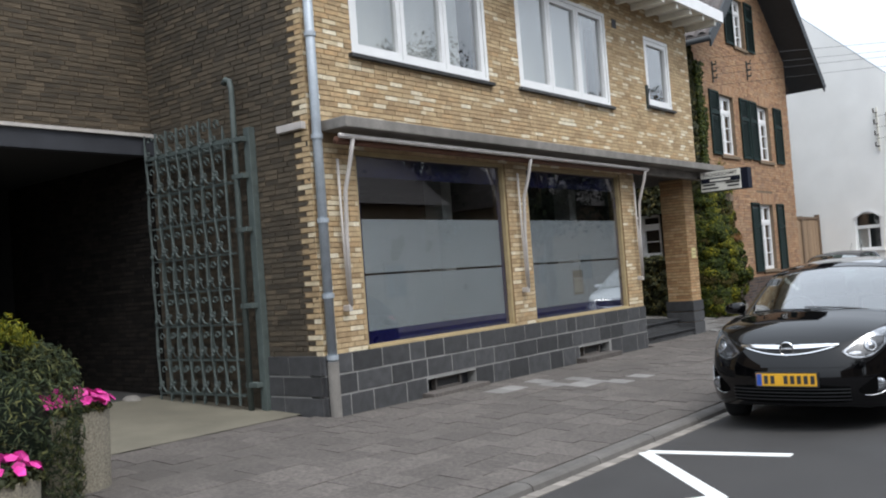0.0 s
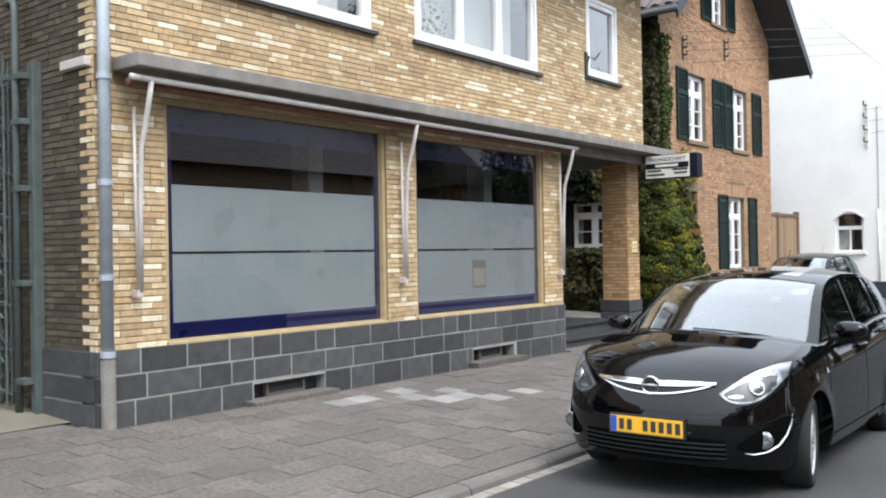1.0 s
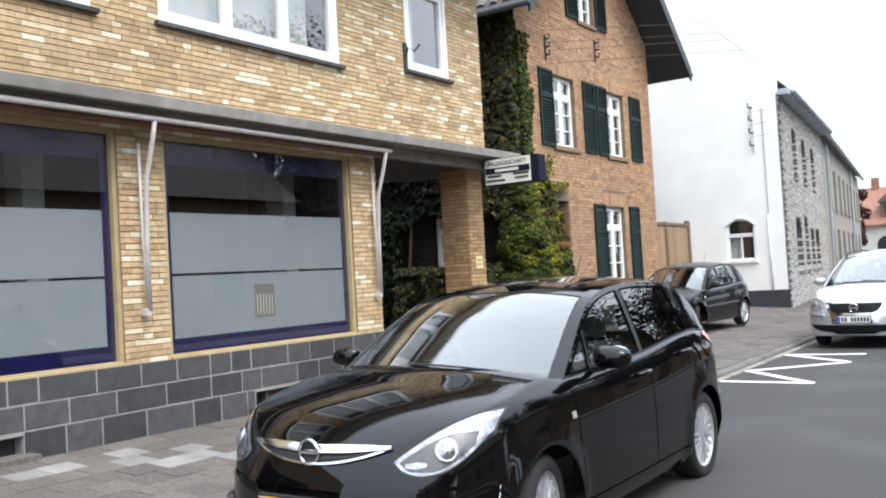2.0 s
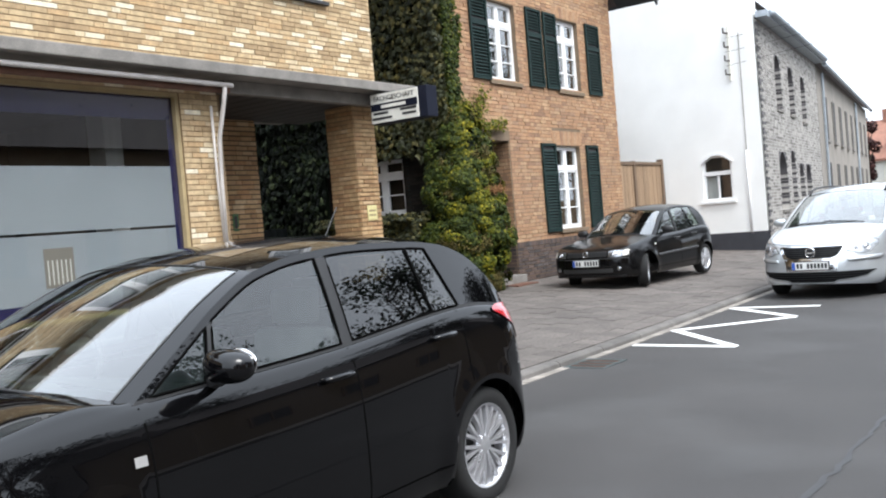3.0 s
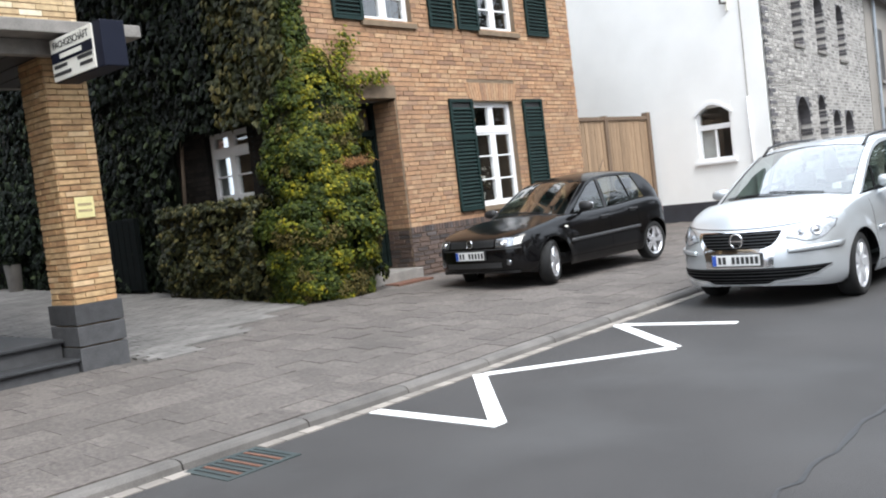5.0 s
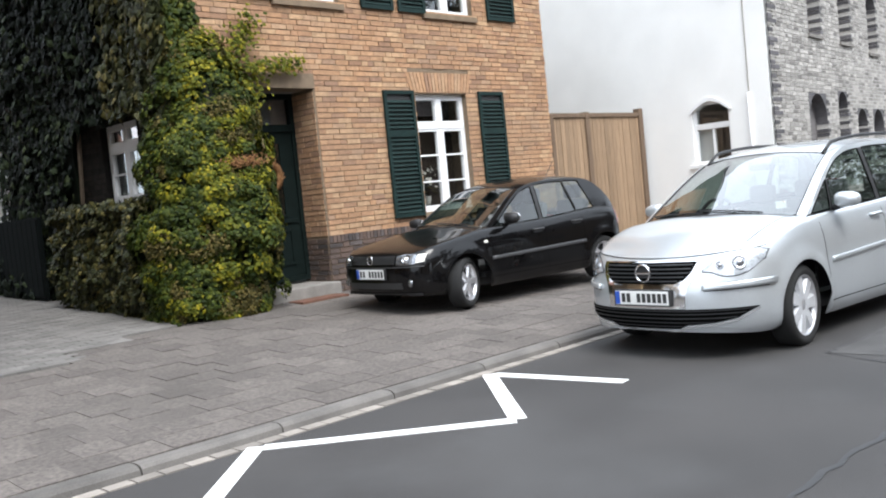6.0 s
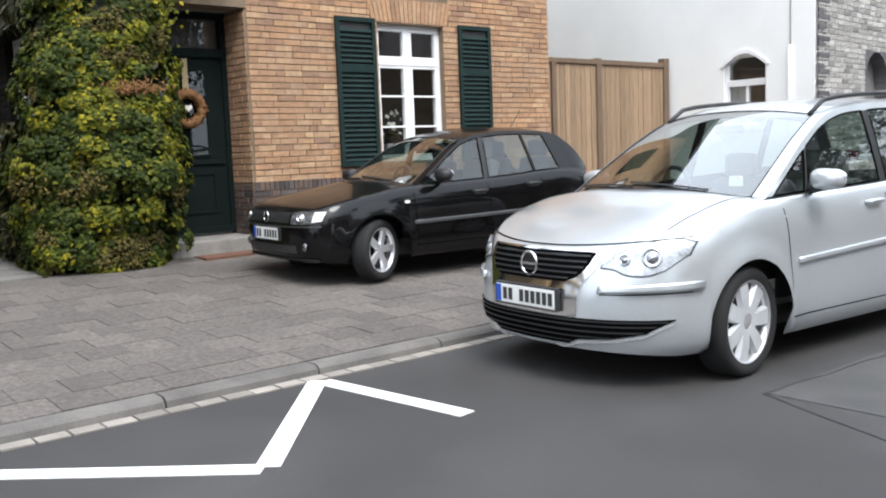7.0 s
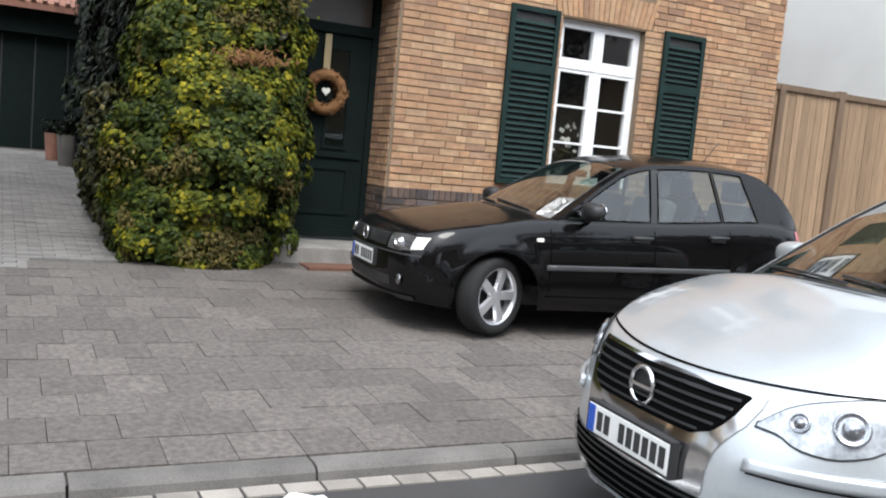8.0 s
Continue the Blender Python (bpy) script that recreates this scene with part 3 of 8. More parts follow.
part("side_ledge", box(-7.28, -6.87, 6.79, 6.87, 3.37, 3.45, 0.01), "alu", shop, "short pale ledge on the corner")
part("room_back", box(-11.2, -11.1, 7.1, 14.4, 0.3, 3.4), "room", shop, "dim shop room behind the glass")
part("room_side", box(-11.1, -7.1, 7.1, 7.14, 0.3, 3.4), "room", shop)
part("room_end", box(-11.1, -7.1, 14.3, 14.39, 0.3, 3.4), "room", shop)
part("room_floor", box(-11.1, -7.1, 7.14, 14.3, 0.28, 0.32), "dark", shop)
part("room_ceiling", box(-11.1, -7.1, 7.14, 14.3, 3.3, 3.34), "room", shop)
for y in (10.0, 13.45):
    part("inner_post", box(-7.9, -7.6, y, y + 0.22, 0.32, 3.3), "curtain", shop, "pale post inside the shop")

# display windows: frame, glass, films
for (y0, y1, z0, z1) in SHW:
    win = part("window", frame_ring("x", FX - 0.14, FX - 0.03, y0, y1, z0, z1, 0.045), "wood_y", shop, "large display window with navy border and frosted film")
    part("sill_bead", box(FX - 0.06, FX + 0.015, y0 + 0.003, y1 - 0.003, z0 - 0.012, z0 + 0.03, 0.006), "wood_y", win)
    a, b, c, d = y0 + 0.045, y1 - 0.045, z0 + 0.045, z1 - 0.045
    pane = part("pane", box(FX - 0.090, FX - 0.084, a, b, c, d), "pane", win)
    pane.visible_shadow = False
    xb = FX - 0.094
    for (p, q, r, s) in ((a, a + 0.085, c, d), (b - 0.085, b, c, d), (a + 0.085, b - 0.085, c, c + 0.15), (a + 0.085, b - 0.085, d - 0.24, d)):
        part("border_film", box(xb - 0.002, xb, p, q, r, s), "blue", win, "navy blue border film")
    part("frosted_film", box(xb - 0.002, xb, a + 0.085, b - 0.085, c + 0.15, 1.765), "frost", win, "pale frosted film")
    part("frosted_film", box(xb - 0.002, xb, a + 0.085, b - 0.085, 1.79, 2.41), "frost", win, "pale frosted film")
part("poster", box(FX - 0.093, FX - 0.091, 12.26, 12.56, 1.27, 1.64), "render_g", shop, "small grey notice behind the glass")
for k in range(6):
    part("notice_bar", box(FX - 0.091, FX - 0.0905, 12.29 + k * 0.045, 12.305 + k * 0.045, 1.30, 1.53), "signwhite", shop)

# upper windows
for (y0, y1, z0, z1), n in zip(UPW, (3, 3, 1)):
    win = part("window", frame_ring("x", FX - 0.12, FX - 0.005, y0, y1, z0, z1, 0.06), "white", shop, "white plastic upper window")
    cw = (y1 - y0 - 0.12) / n
    for k in range(n):
        p = y0 + 0.06 + k * cw
        part("sash", frame_ring("x", FX - 0.10, FX - 0.02, p + 0.004, p + cw - 0.004, z0 + 0.064, z1 - 0.064, 0.07), "white", win)
        pane = part("pane", box(FX - 0.07, FX - 0.064, p + 0.06, p + cw - 0.06, z0 + 0.12, z1 - 0.12), "pane", win)
        pane.visible_shadow = False
    part("net_curtain", box(FX - 0.30, FX - 0.29, y0, y1 - (0.3 if n == 3 else 0.5) * cw, z0, z1), "curtain", win, "pale net curtain")
    # dark sheet painted for the unlit room upstairs
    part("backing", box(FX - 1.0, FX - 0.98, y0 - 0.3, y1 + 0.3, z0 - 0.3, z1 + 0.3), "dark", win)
    part("window_sill", box(FX - 0.02, FX + 0.06, y0 - 0.06, y1 + 0.06, z0 - 0.05, z0 - 0.004, 0.006), "slate", win, "dark slate sill")
part("wall_vent", box(FX - 0.02, FX + 0.006, 14.05, 14.2, 5.7, 5.85), "tar", shop)

# downpipe
pipe = tagged(part("downpipe", tube([(-6.775, 6.91, 0.86), (-6.775, 6.91, 6.2)], 0.052, sides=14), "zinc", None, smooth=True), "blue-grey zinc rain pipe on the house corner", "pipe")
part("base_pipe", tube([(-6.775, 6.91, 0.28), (-6.775, 6.91, 0.88)], 0.062, sides=14), "concrete", pipe, "grey iron foot of the pipe")
for z in (0.9, 1.55, 2.35, 3.25, 4.35, 5.4):
    part("collar", tube([(-6.775, 6.91, z), (-6.775, 6.91, z + 0.05)], 0.064, sides=14), "zinc", pipe)

# awning, folded away
awning = tagged(part("awning", tube([(-6.55, 7.02, 3.262), (-6.55, 14.37, 3.245)], 0.027, sides=12), "alu", None, smooth=True), "folded shop awning with a white front bar", "awning")
part("awning_roll", tube([(-6.64, 7.05, 3.225), (-6.64, 14.38, 3.21)], 0.042, sides=12), "mat", awning, "rolled rust-brown awning cloth", smooth=True)
for y in (7.22, 10.73, 14.27):
    part("arm", tube([(-6.55, y, 3.25), (-6.60, y, 3.05), (-6.715, y, 2.70), (-6.745, y, 2.2), (-6.755, y, 1.45)], 0.024, sides=8), "alu", awning, smooth=True)
    part("inner_arm", tube([(-6.775, y - 0.03, 3.05), (-6.772, y - 0.028, 2.2), (-6.765, y - 0.012, 1.50)], 0.015, sides=8), "alu", awning, smooth=True)
    part("pivot", box(-6.845, -6.745, y - 0.035, y + 0.02, 1.39, 1.46, 0.01), "alu", awning)

# plinth blocks
plinth = tagged(empty("plinth", (-6.83, 10.6, 0.3)), "dark slate block plinth with pale mortar joints", "plinth", kind="structure")
part("plinth_core", wall_blocks("x", FX - 0.2, FX + 0.019, 6.856, 14.40, 0.1, 0.938, [(8.5, 9.46, 0.2, 0.475), (12.1, 13.04, 0.2, 0.475)]), "slate_joint", plinth)
part("plinth_core", wall_blocks("y", 6.823, 6.862, -7.86, FX - 0.2, 0.2, 0.938), "slate_joint", plinth)
rng = random.Random(3)
for zi, (z0, z1) in enumerate(((0.14, 0.498), (0.518, 0.720), (0.740, 0.945))):
    y = 6.842
    while y < 14.40:
        w = rng.choice((0.28, 0.36, 0.42, 0.48, 0.56))
        y1 = min(14.40, y + w)
        for p, q in ([(y, y1 - 0.019)] if zi else [(max(y, lo), min(y1 - 0.019, hi)) for lo, hi in ((6.8, 8.48), (9.47, 12.08), (13.05, 14.4))]):
            if q - p > 0.05:
                part("plinth_block", box(FX - 0.05, FX + 0.022 + rng.uniform(0, 0.006), p, q, z0, z1, 0.004), "slate", plinth)
        y = y1
    x = FX - 0.03
    while x > -7.85:
        w = rng.choice((0.4, 0.5, 0.6))
        x1 = max(-7.86, x - w)
        part("plinth_block", box(x1 + 0.012, x, 6.815, 6.855, z0, z1, 0.004), "slate", plinth)
        x = x1
for (y0, y1) in ((8.48, 9.46), (12.08, 13.05)):
    v = tagged(part("cellar_vent", frame_ring("x", FX - 0.10, FX - 0.03, y0 + 0.22, y1 - 0.24, 0.32, 0.475, 0.03), "paver", None), "low cellar window in a slate plinth", "vent")
    part("pane", box(FX - 0.08, FX - 0.07, y0 + 0.25, y1 - 0.27, 0.3, 0.46), "dark", v)
    part("reveal", box(FX - 0.16, FX - 0.12, y0, y1, 0.2, 0.5), "tar", v)
    part("sill", box(FX - 0.05, FX + 0.20, y0 - 0.1, y1 + 0.05, 0.2, 0.325, 0.006), "paver", v)

# porch: steps, pillar, door
porch = tagged(empty("porch_steps", (-7.5, 15.8, 0.3)), "two dark stone steps and porch floor", "steps", kind="structure")
part("riser", box(-7.42, -7.12, 14.42, 17.14, 0.1, 0.335, 0.006), "slate", porch, "grey slate riser")
part("step", box(-7.42, -7.085, 14.42, 17.15, 0.335, 0.37, 0.012), "step", porch)
part("riser", box(-9.0, -7.40, 14.42, 17.13, 0.12, 0.515, 0.006), "slate", porch, "grey slate riser")
part("porch_floor", box(-9.0, -7.365, 14.42, 17.15, 0.515, 0.555, 0.012), "step", porch)
pillar = tagged(empty("porch_pillar", (-7.35, 17.4, 0.27)), "yellow brick porch pillar on a dark slate base", "pillar")
pcore = part("pillar_core", box(-7.59, -7.11, 17.19, 17.61, 0.2, 3.27), "mortar_y", pillar)
for z0, z1 in ((0.16, 0.46), (0.475, 0.665), (0.68, 0.875)):
    part("base_block", box(-7.64, -7.075, 17.155, 17.645, z0, z1, 0.006), "slate", pillar)
part("notice", box(-7.095, -7.085, 17.31, 17.50, 1.70, 1.90, 0.003), "cream", pillar, "small cream notice plate")
for k in range(2):
    part("notice_bar", box(-7.085, -7.0835, 17.335, 17.475, 1.755 + k * 0.06, 1.78 + k * 0.06), "wood_y", pillar)
pdoor = tagged(part("porch_door", frame_ring("x", -8.86, -8.80, 15.36, 16.01, 0.575, 2.69, 0.06), "tar", None), "dark glazed porch door with metal trim", "door", kind="structure")
part("door_glass", box(-8.845, -8.835, 15.42, 15.95, 0.9, 2.63), "car_pane", pdoor)
part("door_back", box(-9.02, -9.005, 15.3, 16.06, 0.5, 2.8), "dark", pdoor)
part("lining", box(-8.86, -8.742, 16.005, 16.069, 0.575, 2.75), "tar", pdoor)
part("lining", box(-8.86, -8.742, 15.405, 16.005, 2.685, 2.75), "tar", pdoor)
part("door_panel", box(-8.85, -8.815, 15.42, 15.95, 0.63, 0.88, 0.006), "tar", pdoor)
part("handle", tube([(-8.79, 15.90, 1.35), (-8.74, 15.86, 1.42), (-8.74, 15.80, 1.5), (-8.79, 15.78, 1.56)], 0.012), "steel", pdoor)
part("kick_trim", box(-8.815, -8.80, 15.42, 15.95, 1.18, 1.22), "steel", pdoor)
bell = tagged(part("letter_box", box(-8.755, -8.735, 16.39, 16.50, 1.70, 1.95, 0.006), "letter_green", None), "narrow green letter slot plate on brick", "letterbox")
part("slot", box(-8.737, -8.732, 16.42, 16.465, 1.74, 1.91), "ink", bell)
tagged(part("number_plate", box(-8.752, -8.735, 16.12, 16.24, 2.45, 2.57, 0.004), "tar"), "small dark house plate with a plain bar", "plate")

# projecting sign
sign = tagged(part("shop_sign", box(-6.72, -5.80, 17.11, 17.33, 2.92, 3.31, 0.01), "navy", None), "projecting box sign, cream face with a navy band", "sign")
part("sign_face", box(-6.70, -5.93, 17.095, 17.11, 2.93, 3.30, 0.003), "signwhite", sign)
part("name_band", box(-6.69, -5.94, 17.088, 17.095, 3.085, 3.175), "navy", sign)
part("name_bar", box(-6.52, -6.12, 17.083, 17.088, 3.11, 3.15), "signwhite", sign)
for (a, b, z) in ((-6.66, -6.42, 3.035), (-6.68, -6.36, 2.97), (-6.22, -5.96, 3.045), (-6.19, -5.97, 2.985)):
    part("text_bar", box(a, b, 17.090, 17.095, z, z + 0.03), "ink", sign)
fc = bpy.data.curves.new("lettering", "FONT")
fc.body, fc.size, fc.extrude, fc.align_x, fc.align_y = "FACHGESCHÄFT", 0.088, 0.002, "CENTER", "CENTER"
fc.materials.append(M["ink"])
ft = hang(new("lettering", fc), sign)
ft.matrix_basis = pose(-6.315, 17.092, 3.235, 90, 0, 0)
part("bracket", tube([(-6.80, 17.2, 3.22), (-6.72, 17.2, 3.22)], 0.02), "iron", sign)
hook = tagged(part("wire_bracket", tube([(-6.84, 15.18, 4.5), (-6.78, 15.18, 4.78), (-6.70, 15.22, 4.72), (-6.66, 15.3, 4.82)], 0.016), "iron"), "rusty iron wire bracket on brick wall", "bracket")
part("anchor", box(-6.85, -6.81, 15.15, 15.21, 4.42, 4.85, 0.006), "iron", hook)

# ---- covered passage with the folded lattice gate ----
part("passage_beam", box(-9.72, -9.60, -6.0, 6.85, 3.46, 3.69, 0.01), "tar", shop, "dark painted beam over the passage")
part("passage_edge", box(-9.66, -9.56, -6.0, 6.85, 3.69, 3.73), "alu", shop)
# ceiling, walls and floor near black: the passage's shade put in colour
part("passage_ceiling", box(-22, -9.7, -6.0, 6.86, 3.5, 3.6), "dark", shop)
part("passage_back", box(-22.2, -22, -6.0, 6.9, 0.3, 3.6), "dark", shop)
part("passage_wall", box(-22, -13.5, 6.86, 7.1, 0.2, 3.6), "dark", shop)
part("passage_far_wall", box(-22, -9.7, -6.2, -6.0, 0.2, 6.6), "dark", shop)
# unseen wall, added to keep skylight out and darken the passage
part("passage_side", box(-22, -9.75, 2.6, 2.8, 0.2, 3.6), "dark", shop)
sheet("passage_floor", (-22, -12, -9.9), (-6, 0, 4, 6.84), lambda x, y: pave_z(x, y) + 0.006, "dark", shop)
tagged(sheet("driveway_passage", (-9.9, -8.5, -7.21), (-6, 0, 4, 6.84), lambda x, y: pave_z(x, y) + 0.006, "sand"), "pale sandy driveway into the passage", "driveway", kind="structure")

gate = tagged(empty("lattice_gate", (-8.8, 6.8, 0.38)), "folded green-grey wrought iron lattice gate with scrolls", "gate")
part("wall_post", box(-7.80, -7.70, 6.76, 6.85, 0.30, 3.52, 0.008), "gate_iron", gate)
part("latch_pole", tube([(-7.90, 6.70, 0.34), (-7.88, 6.70, 3.98), (-7.90, 6.70, 4.06), (-7.96, 6.70, 4.09), (-8.01, 6.70, 4.05)], 0.034, sides=10), "gate_iron", gate, smooth=True)
for z in (0.62, 1.5, 2.35, 2.95, 3.36):
    part("pole_clamp", box(-7.94, -7.74, 6.67, 6.76, z, z + 0.055, 0.006), "gate_iron", gate)
for layer, (yy, x_off, n_up) in enumerate(((6.66, 0.0, 8), (6.76, 0.1, 7))):
    part("top_rail", box(-9.54, -7.94, yy - 0.012, yy + 0.012, 3.37, 3.42), "gate_iron", gate)
    for j in range(8):
        part("cross_bar", box(-9.54, -7.94, yy - 0.008, yy + 0.008, 0.52 + j * 0.40, 0.535 + j * 0.40), "gate_iron", gate)
    for k in range(n_up):
        x = -9.54 + x_off + k * 0.215
        part("upright", tube([(x, yy, 0.42), (x, yy, 3.50), (x, yy, 3.58)], [0.014, 0.014, 0.004], sides=6), "gate_iron", gate)
        if k == n_up - 1:
            continue
        for j in range(8):
            z = 0.54 + j * 0.40
            if (j + layer) % 2 == 0:
                tall = 0.74 if j < 7 else 0.36
                sweep = [(x + 0.012 + 0.19 * t ** 3.0 - 0.012 * math.sin(2 * math.pi * t), yy - 0.018, z + tall * (1 - math.sin(t * 1.72)) + 0.01) for t in [i / 11 for i in range(12)]]
                part("scroll", tube(sweep, 0.010, sides=5), "gate_iron", gate)
            curl = [(x + 0.075 - (0.05 - 0.0055 * i) * math.cos(0.75 * i), yy - 0.02, z + 0.12 - (0.05 - 0.0055 * i) * math.sin(0.75 * i)) for i in range(8)]
            part("scroll", tube(curl, 0.009, sides=5), "gate_iron", gate)
            curl = [(x + 0.12 + (0.055 - 0.006 * i) * math.cos(0.75 * i), yy - 0.02, z + 0.27 + (0.055 - 0.006 * i) * math.sin(0.75 * i)) for i in range(8)]
            part("scroll", tube(curl, 0.009, sides=5), "gate_iron", gate)
            if layer == 0:
                bm = bmesh.new()
                bmesh.ops.create_icosphere(bm, subdivisions=1, radius=0.028, matrix=Matrix.LocRotScale((x + 0.02, yy - 0.022, z + 0.05), None, (1, 0.5, 1)))
                part("rosette", bm, "gate_iron", gate)
stone = bmesh.new()
bmesh.ops.create_icosphere(stone, subdivisions=2, radius=0.13, matrix=Matrix.LocRotScale((-9.85, 6.45, 0.46), None, (1.2, 0.8, 0.55)))
tagged(part("stone", stone, "concrete", None, smooth=True), "pale field stone lying by the gate", "stone")

# ---- the green-shuttered house ----
HX = -8.34
cott = tagged(empty("gabled_house", (-12, 24.7, 0.3)), "orange-brown brick gabled house with green shutters", "house")
HOLES = [(21.95, 23.24, -1, 3.10), (25.12, 26.23, 1.27, 3.05), (22.77, 23.84, 4.27, 5.82), (25.5, 26.56, 4.27, 5.82), (24.25, 25.12, 7.27, 8.62)]
gab = wall_blocks("x", HX - 0.3, HX - 0.01, 21.21, 28.30, 0.0, 6.9, [h for h in HOLES if h[3] < 6.9])
SLOPE, RIDGE_Y, EAVE_Y, EAVE_Z = 0.855, 24.78, 20.36, 6.62
zr = lambda y: EAVE_Z + SLOPE * (RIDGE_Y - EAVE_Y - abs(y - RIDGE_Y))
for (a, b) in ((21.21, 24.25), (25.12, 28.30)):
    extrude([(a, 6.9), (b, 6.9), (b, zr(b) - 0.05), (a, zr(a) - 0.05)], "x", HX - 0.3, HX - 0.01, bm=gab)
extrude([(24.25, 6.9), (25.12, 6.9), (25.12, 7.27), (24.25, 7.27)], "x", HX - 0.3, HX - 0.01, bm=gab)
extrude([(24.25, 8.62), (25.12, 8.62), (25.12, zr(25.12) - 0.05), (RIDGE_Y, zr(RIDGE_Y) - 0.05), (24.25, zr(24.25) - 0.05)], "x", HX - 0.3, HX - 0.01, bm=gab)
w2 = part("wall", gab, "mortar_o", cott, "orange-brown brick front wall and gable")
SIDE_H = [(-10.52, -9.44, 1.83, 2.88), (-15.1, -14.1, 1.73, 2.98)]
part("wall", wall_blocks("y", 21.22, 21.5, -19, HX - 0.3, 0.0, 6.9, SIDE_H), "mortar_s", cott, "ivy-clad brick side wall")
part("wall", wall_blocks("y", 28.0, 28.29, -19, HX - 0.3, 0.0, 6.9), "mortar_o", cott)
for sgn in (-1, 1):
    e = RIDGE_Y + sgn * (RIDGE_Y - EAVE_Y)
    zb = EAVE_Z
    poly = [(e, zb), (RIDGE_Y, zr(RIDGE_Y)), (RIDGE_Y, zr(RIDGE_Y) + 0.16), (e, zb + 0.13)]
    part("roof", extrude(poly, "x", -19, -7.5), "tile_roof", cott, "dark pantile roof with wide verge")
    poly = [(e, zb - 0.16), (RIDGE_Y, zr(RIDGE_Y) - 0.16), (RIDGE_Y, zr(RIDGE_Y) + 0.19), (e, zb + 0.16)]
    part("bargeboard", extrude(poly, "x", -7.5, -7.45), "blackpaint", cott, "dark painted bargeboard")
    part("verge_soffit", extrude([(e, zb - 0.03), (RIDGE_Y, zr(RIDGE_Y) - 0.03), (RIDGE_Y, zr(RIDGE_Y) - 0.005), (e, zb - 0.005)], "x", -8.5, -7.5), "blackpaint", cott)
    part("gutter", tube([(-19, e - sgn * -0.05, zb + 0.02), (-7.45, e - sgn * -0.05, zb + 0.02)], 0.07), "blackpaint", cott, smooth=True)
    n = 10
    for r in range(n):
        d0 = (RIDGE_Y - EAVE_Y) * r / n
        y = e - sgn * d0
        z = zb + 0.15 + SLOPE * d0
        verts, faces = [], []
        for i in range(19):
            x = -7.56 - i * 0.30
            base = len(verts)
            for j, dz in enumerate((0.0, 0.035, 0.035, 0.0)):
                xx = x - j * 0.075
                verts += [(xx, y, z + dz + 0.02), (xx, y - sgn * 0.46, z + dz + 0.46 * SLOPE)]
            for j in range(3):
                faces.append((base + 2 * j, base + 2 * j + 1, base + 2 * j + 3, base + 2 * j + 2))
        me = bpy.data.meshes.new("tile_course")
        me.from_pydata(verts, [], faces)
        me.materials.append(M["tile_roof"])
        hang(new("tile_course", me), cott)

for (u0, u1, z0, z1) in HOLES[1:]:
    cottage_window(cott, "x", HX, u0, u1, z0, z1, -1)
    part("brick_sill", box(HX - 0.05, HX + 0.05, u0 - 0.06, u1 + 0.06, z0 - 0.085, z0 - 0.004, 0.006), "mortar_o", cott)
for (u0, u1, z0, z1) in SIDE_H:
    cottage_window(cott, "y", 21.21, u0, u1, z0, z1, 1, transom=0.3, rows=2)
for (y0, y1, z0, z1) in ((24.46, 25.06, 1.23, 3.09), (26.48, 27.07, 1.23, 3.09), (22.15, 22.75, 4.25, 5.87), (24.22, 24.83, 4.25, 5.87), (24.93, 25.48, 4.25, 5.87), (26.88, 27.55, 4.25, 5.87), (23.62, 24.22, 7.25, 8.62), (25.16, 25.76, 7.25, 8.62)):
    shutter(cott, HX, y0, y1, z0, z1)

# entrance recess
part("recess_wall", box(-8.96, HX - 0.3, 23.24, 23.49, 0.1, 3.1), "mortar_o", cott)
part("recess_wall", box(-8.96, HX - 0.3, 21.7, 21.95, 0.1, 3.1), "mortar_o", cott)
part("recess_ceiling", box(-8.96, HX - 0.02, 21.95, 23.24, 3.10, 3.16), "concrete", cott)
part("lintel", box(HX - 0.1, HX + 0.006, 21.9, 23.27, 3.10, 3.30, 0.006), "mortar_o", cott, "plain rendered lintel over the entrance")
door = tagged(part("front_door", frame_ring("x", -8.93, -8.83, 21.95, 23.24, 0.52, 3.10, 0.07), "green_d", None), "dark green panelled front door with narrow panes", "door", kind="structure")
part("door_leaf", box(-8.92, -8.86, 22.02, 23.17, 0.56, 2.58), "green_d", door)
part("transom", box(-8.92, -8.82, 22.02, 23.17, 2.58, 2.68, 0.008), "green_d", door)
part("fanlight", box(-8.88, -8.875, 22.02, 23.17, 2.68, 3.03), "pane", door)
part("fanlight_back", box(-8.96, -8.95, 21.95, 23.24, 2.5, 3.1), "room", door)
for y0 in (22.30, 22.74):
    part("door_pane", box(-8.862, -8.852, y0, y0 + 0.20, 1.45, 2.42), "car_pane", door)
    part("pane_trim", frame_ring("x", -8.862, -8.845, y0 - 0.03, y0 + 0.23, 1.42, 2.45, 0.03), "green_d", door)
part("door_panel", frame_ring("x", -8.862, -8.845, 22.2, 23.03, 0.75, 1.25, 0.04), "green_d", door)
part("door_rail", box(-8.862, -8.835, 22.05, 23.13, 1.33, 1.38, 0.006), "green_d", door)
tagged(part("doorstep", box(-8.95, -8.18, 21.9, 23.25, 0.2, 0.48, 0.015), "concrete"), "pale grey stone doorstep", "step", kind="structure")
wreath = tagged(empty("door_wreath", (-8.82, 22.60, 2.0)), "brown dried wreath with a white heart", "wreath")
ring = [(-8.80, 22.69 + 0.175 * math.cos(a), 1.98 + 0.175 * math.sin(a)) for a in [k * math.tau / 28 for k in range(28)]]
part("ring", tube(ring, 0.055, sides=10, closed=True), "wreath", wreath, smooth=True)
rg = random.Random(9)
tw = bmesh.new()
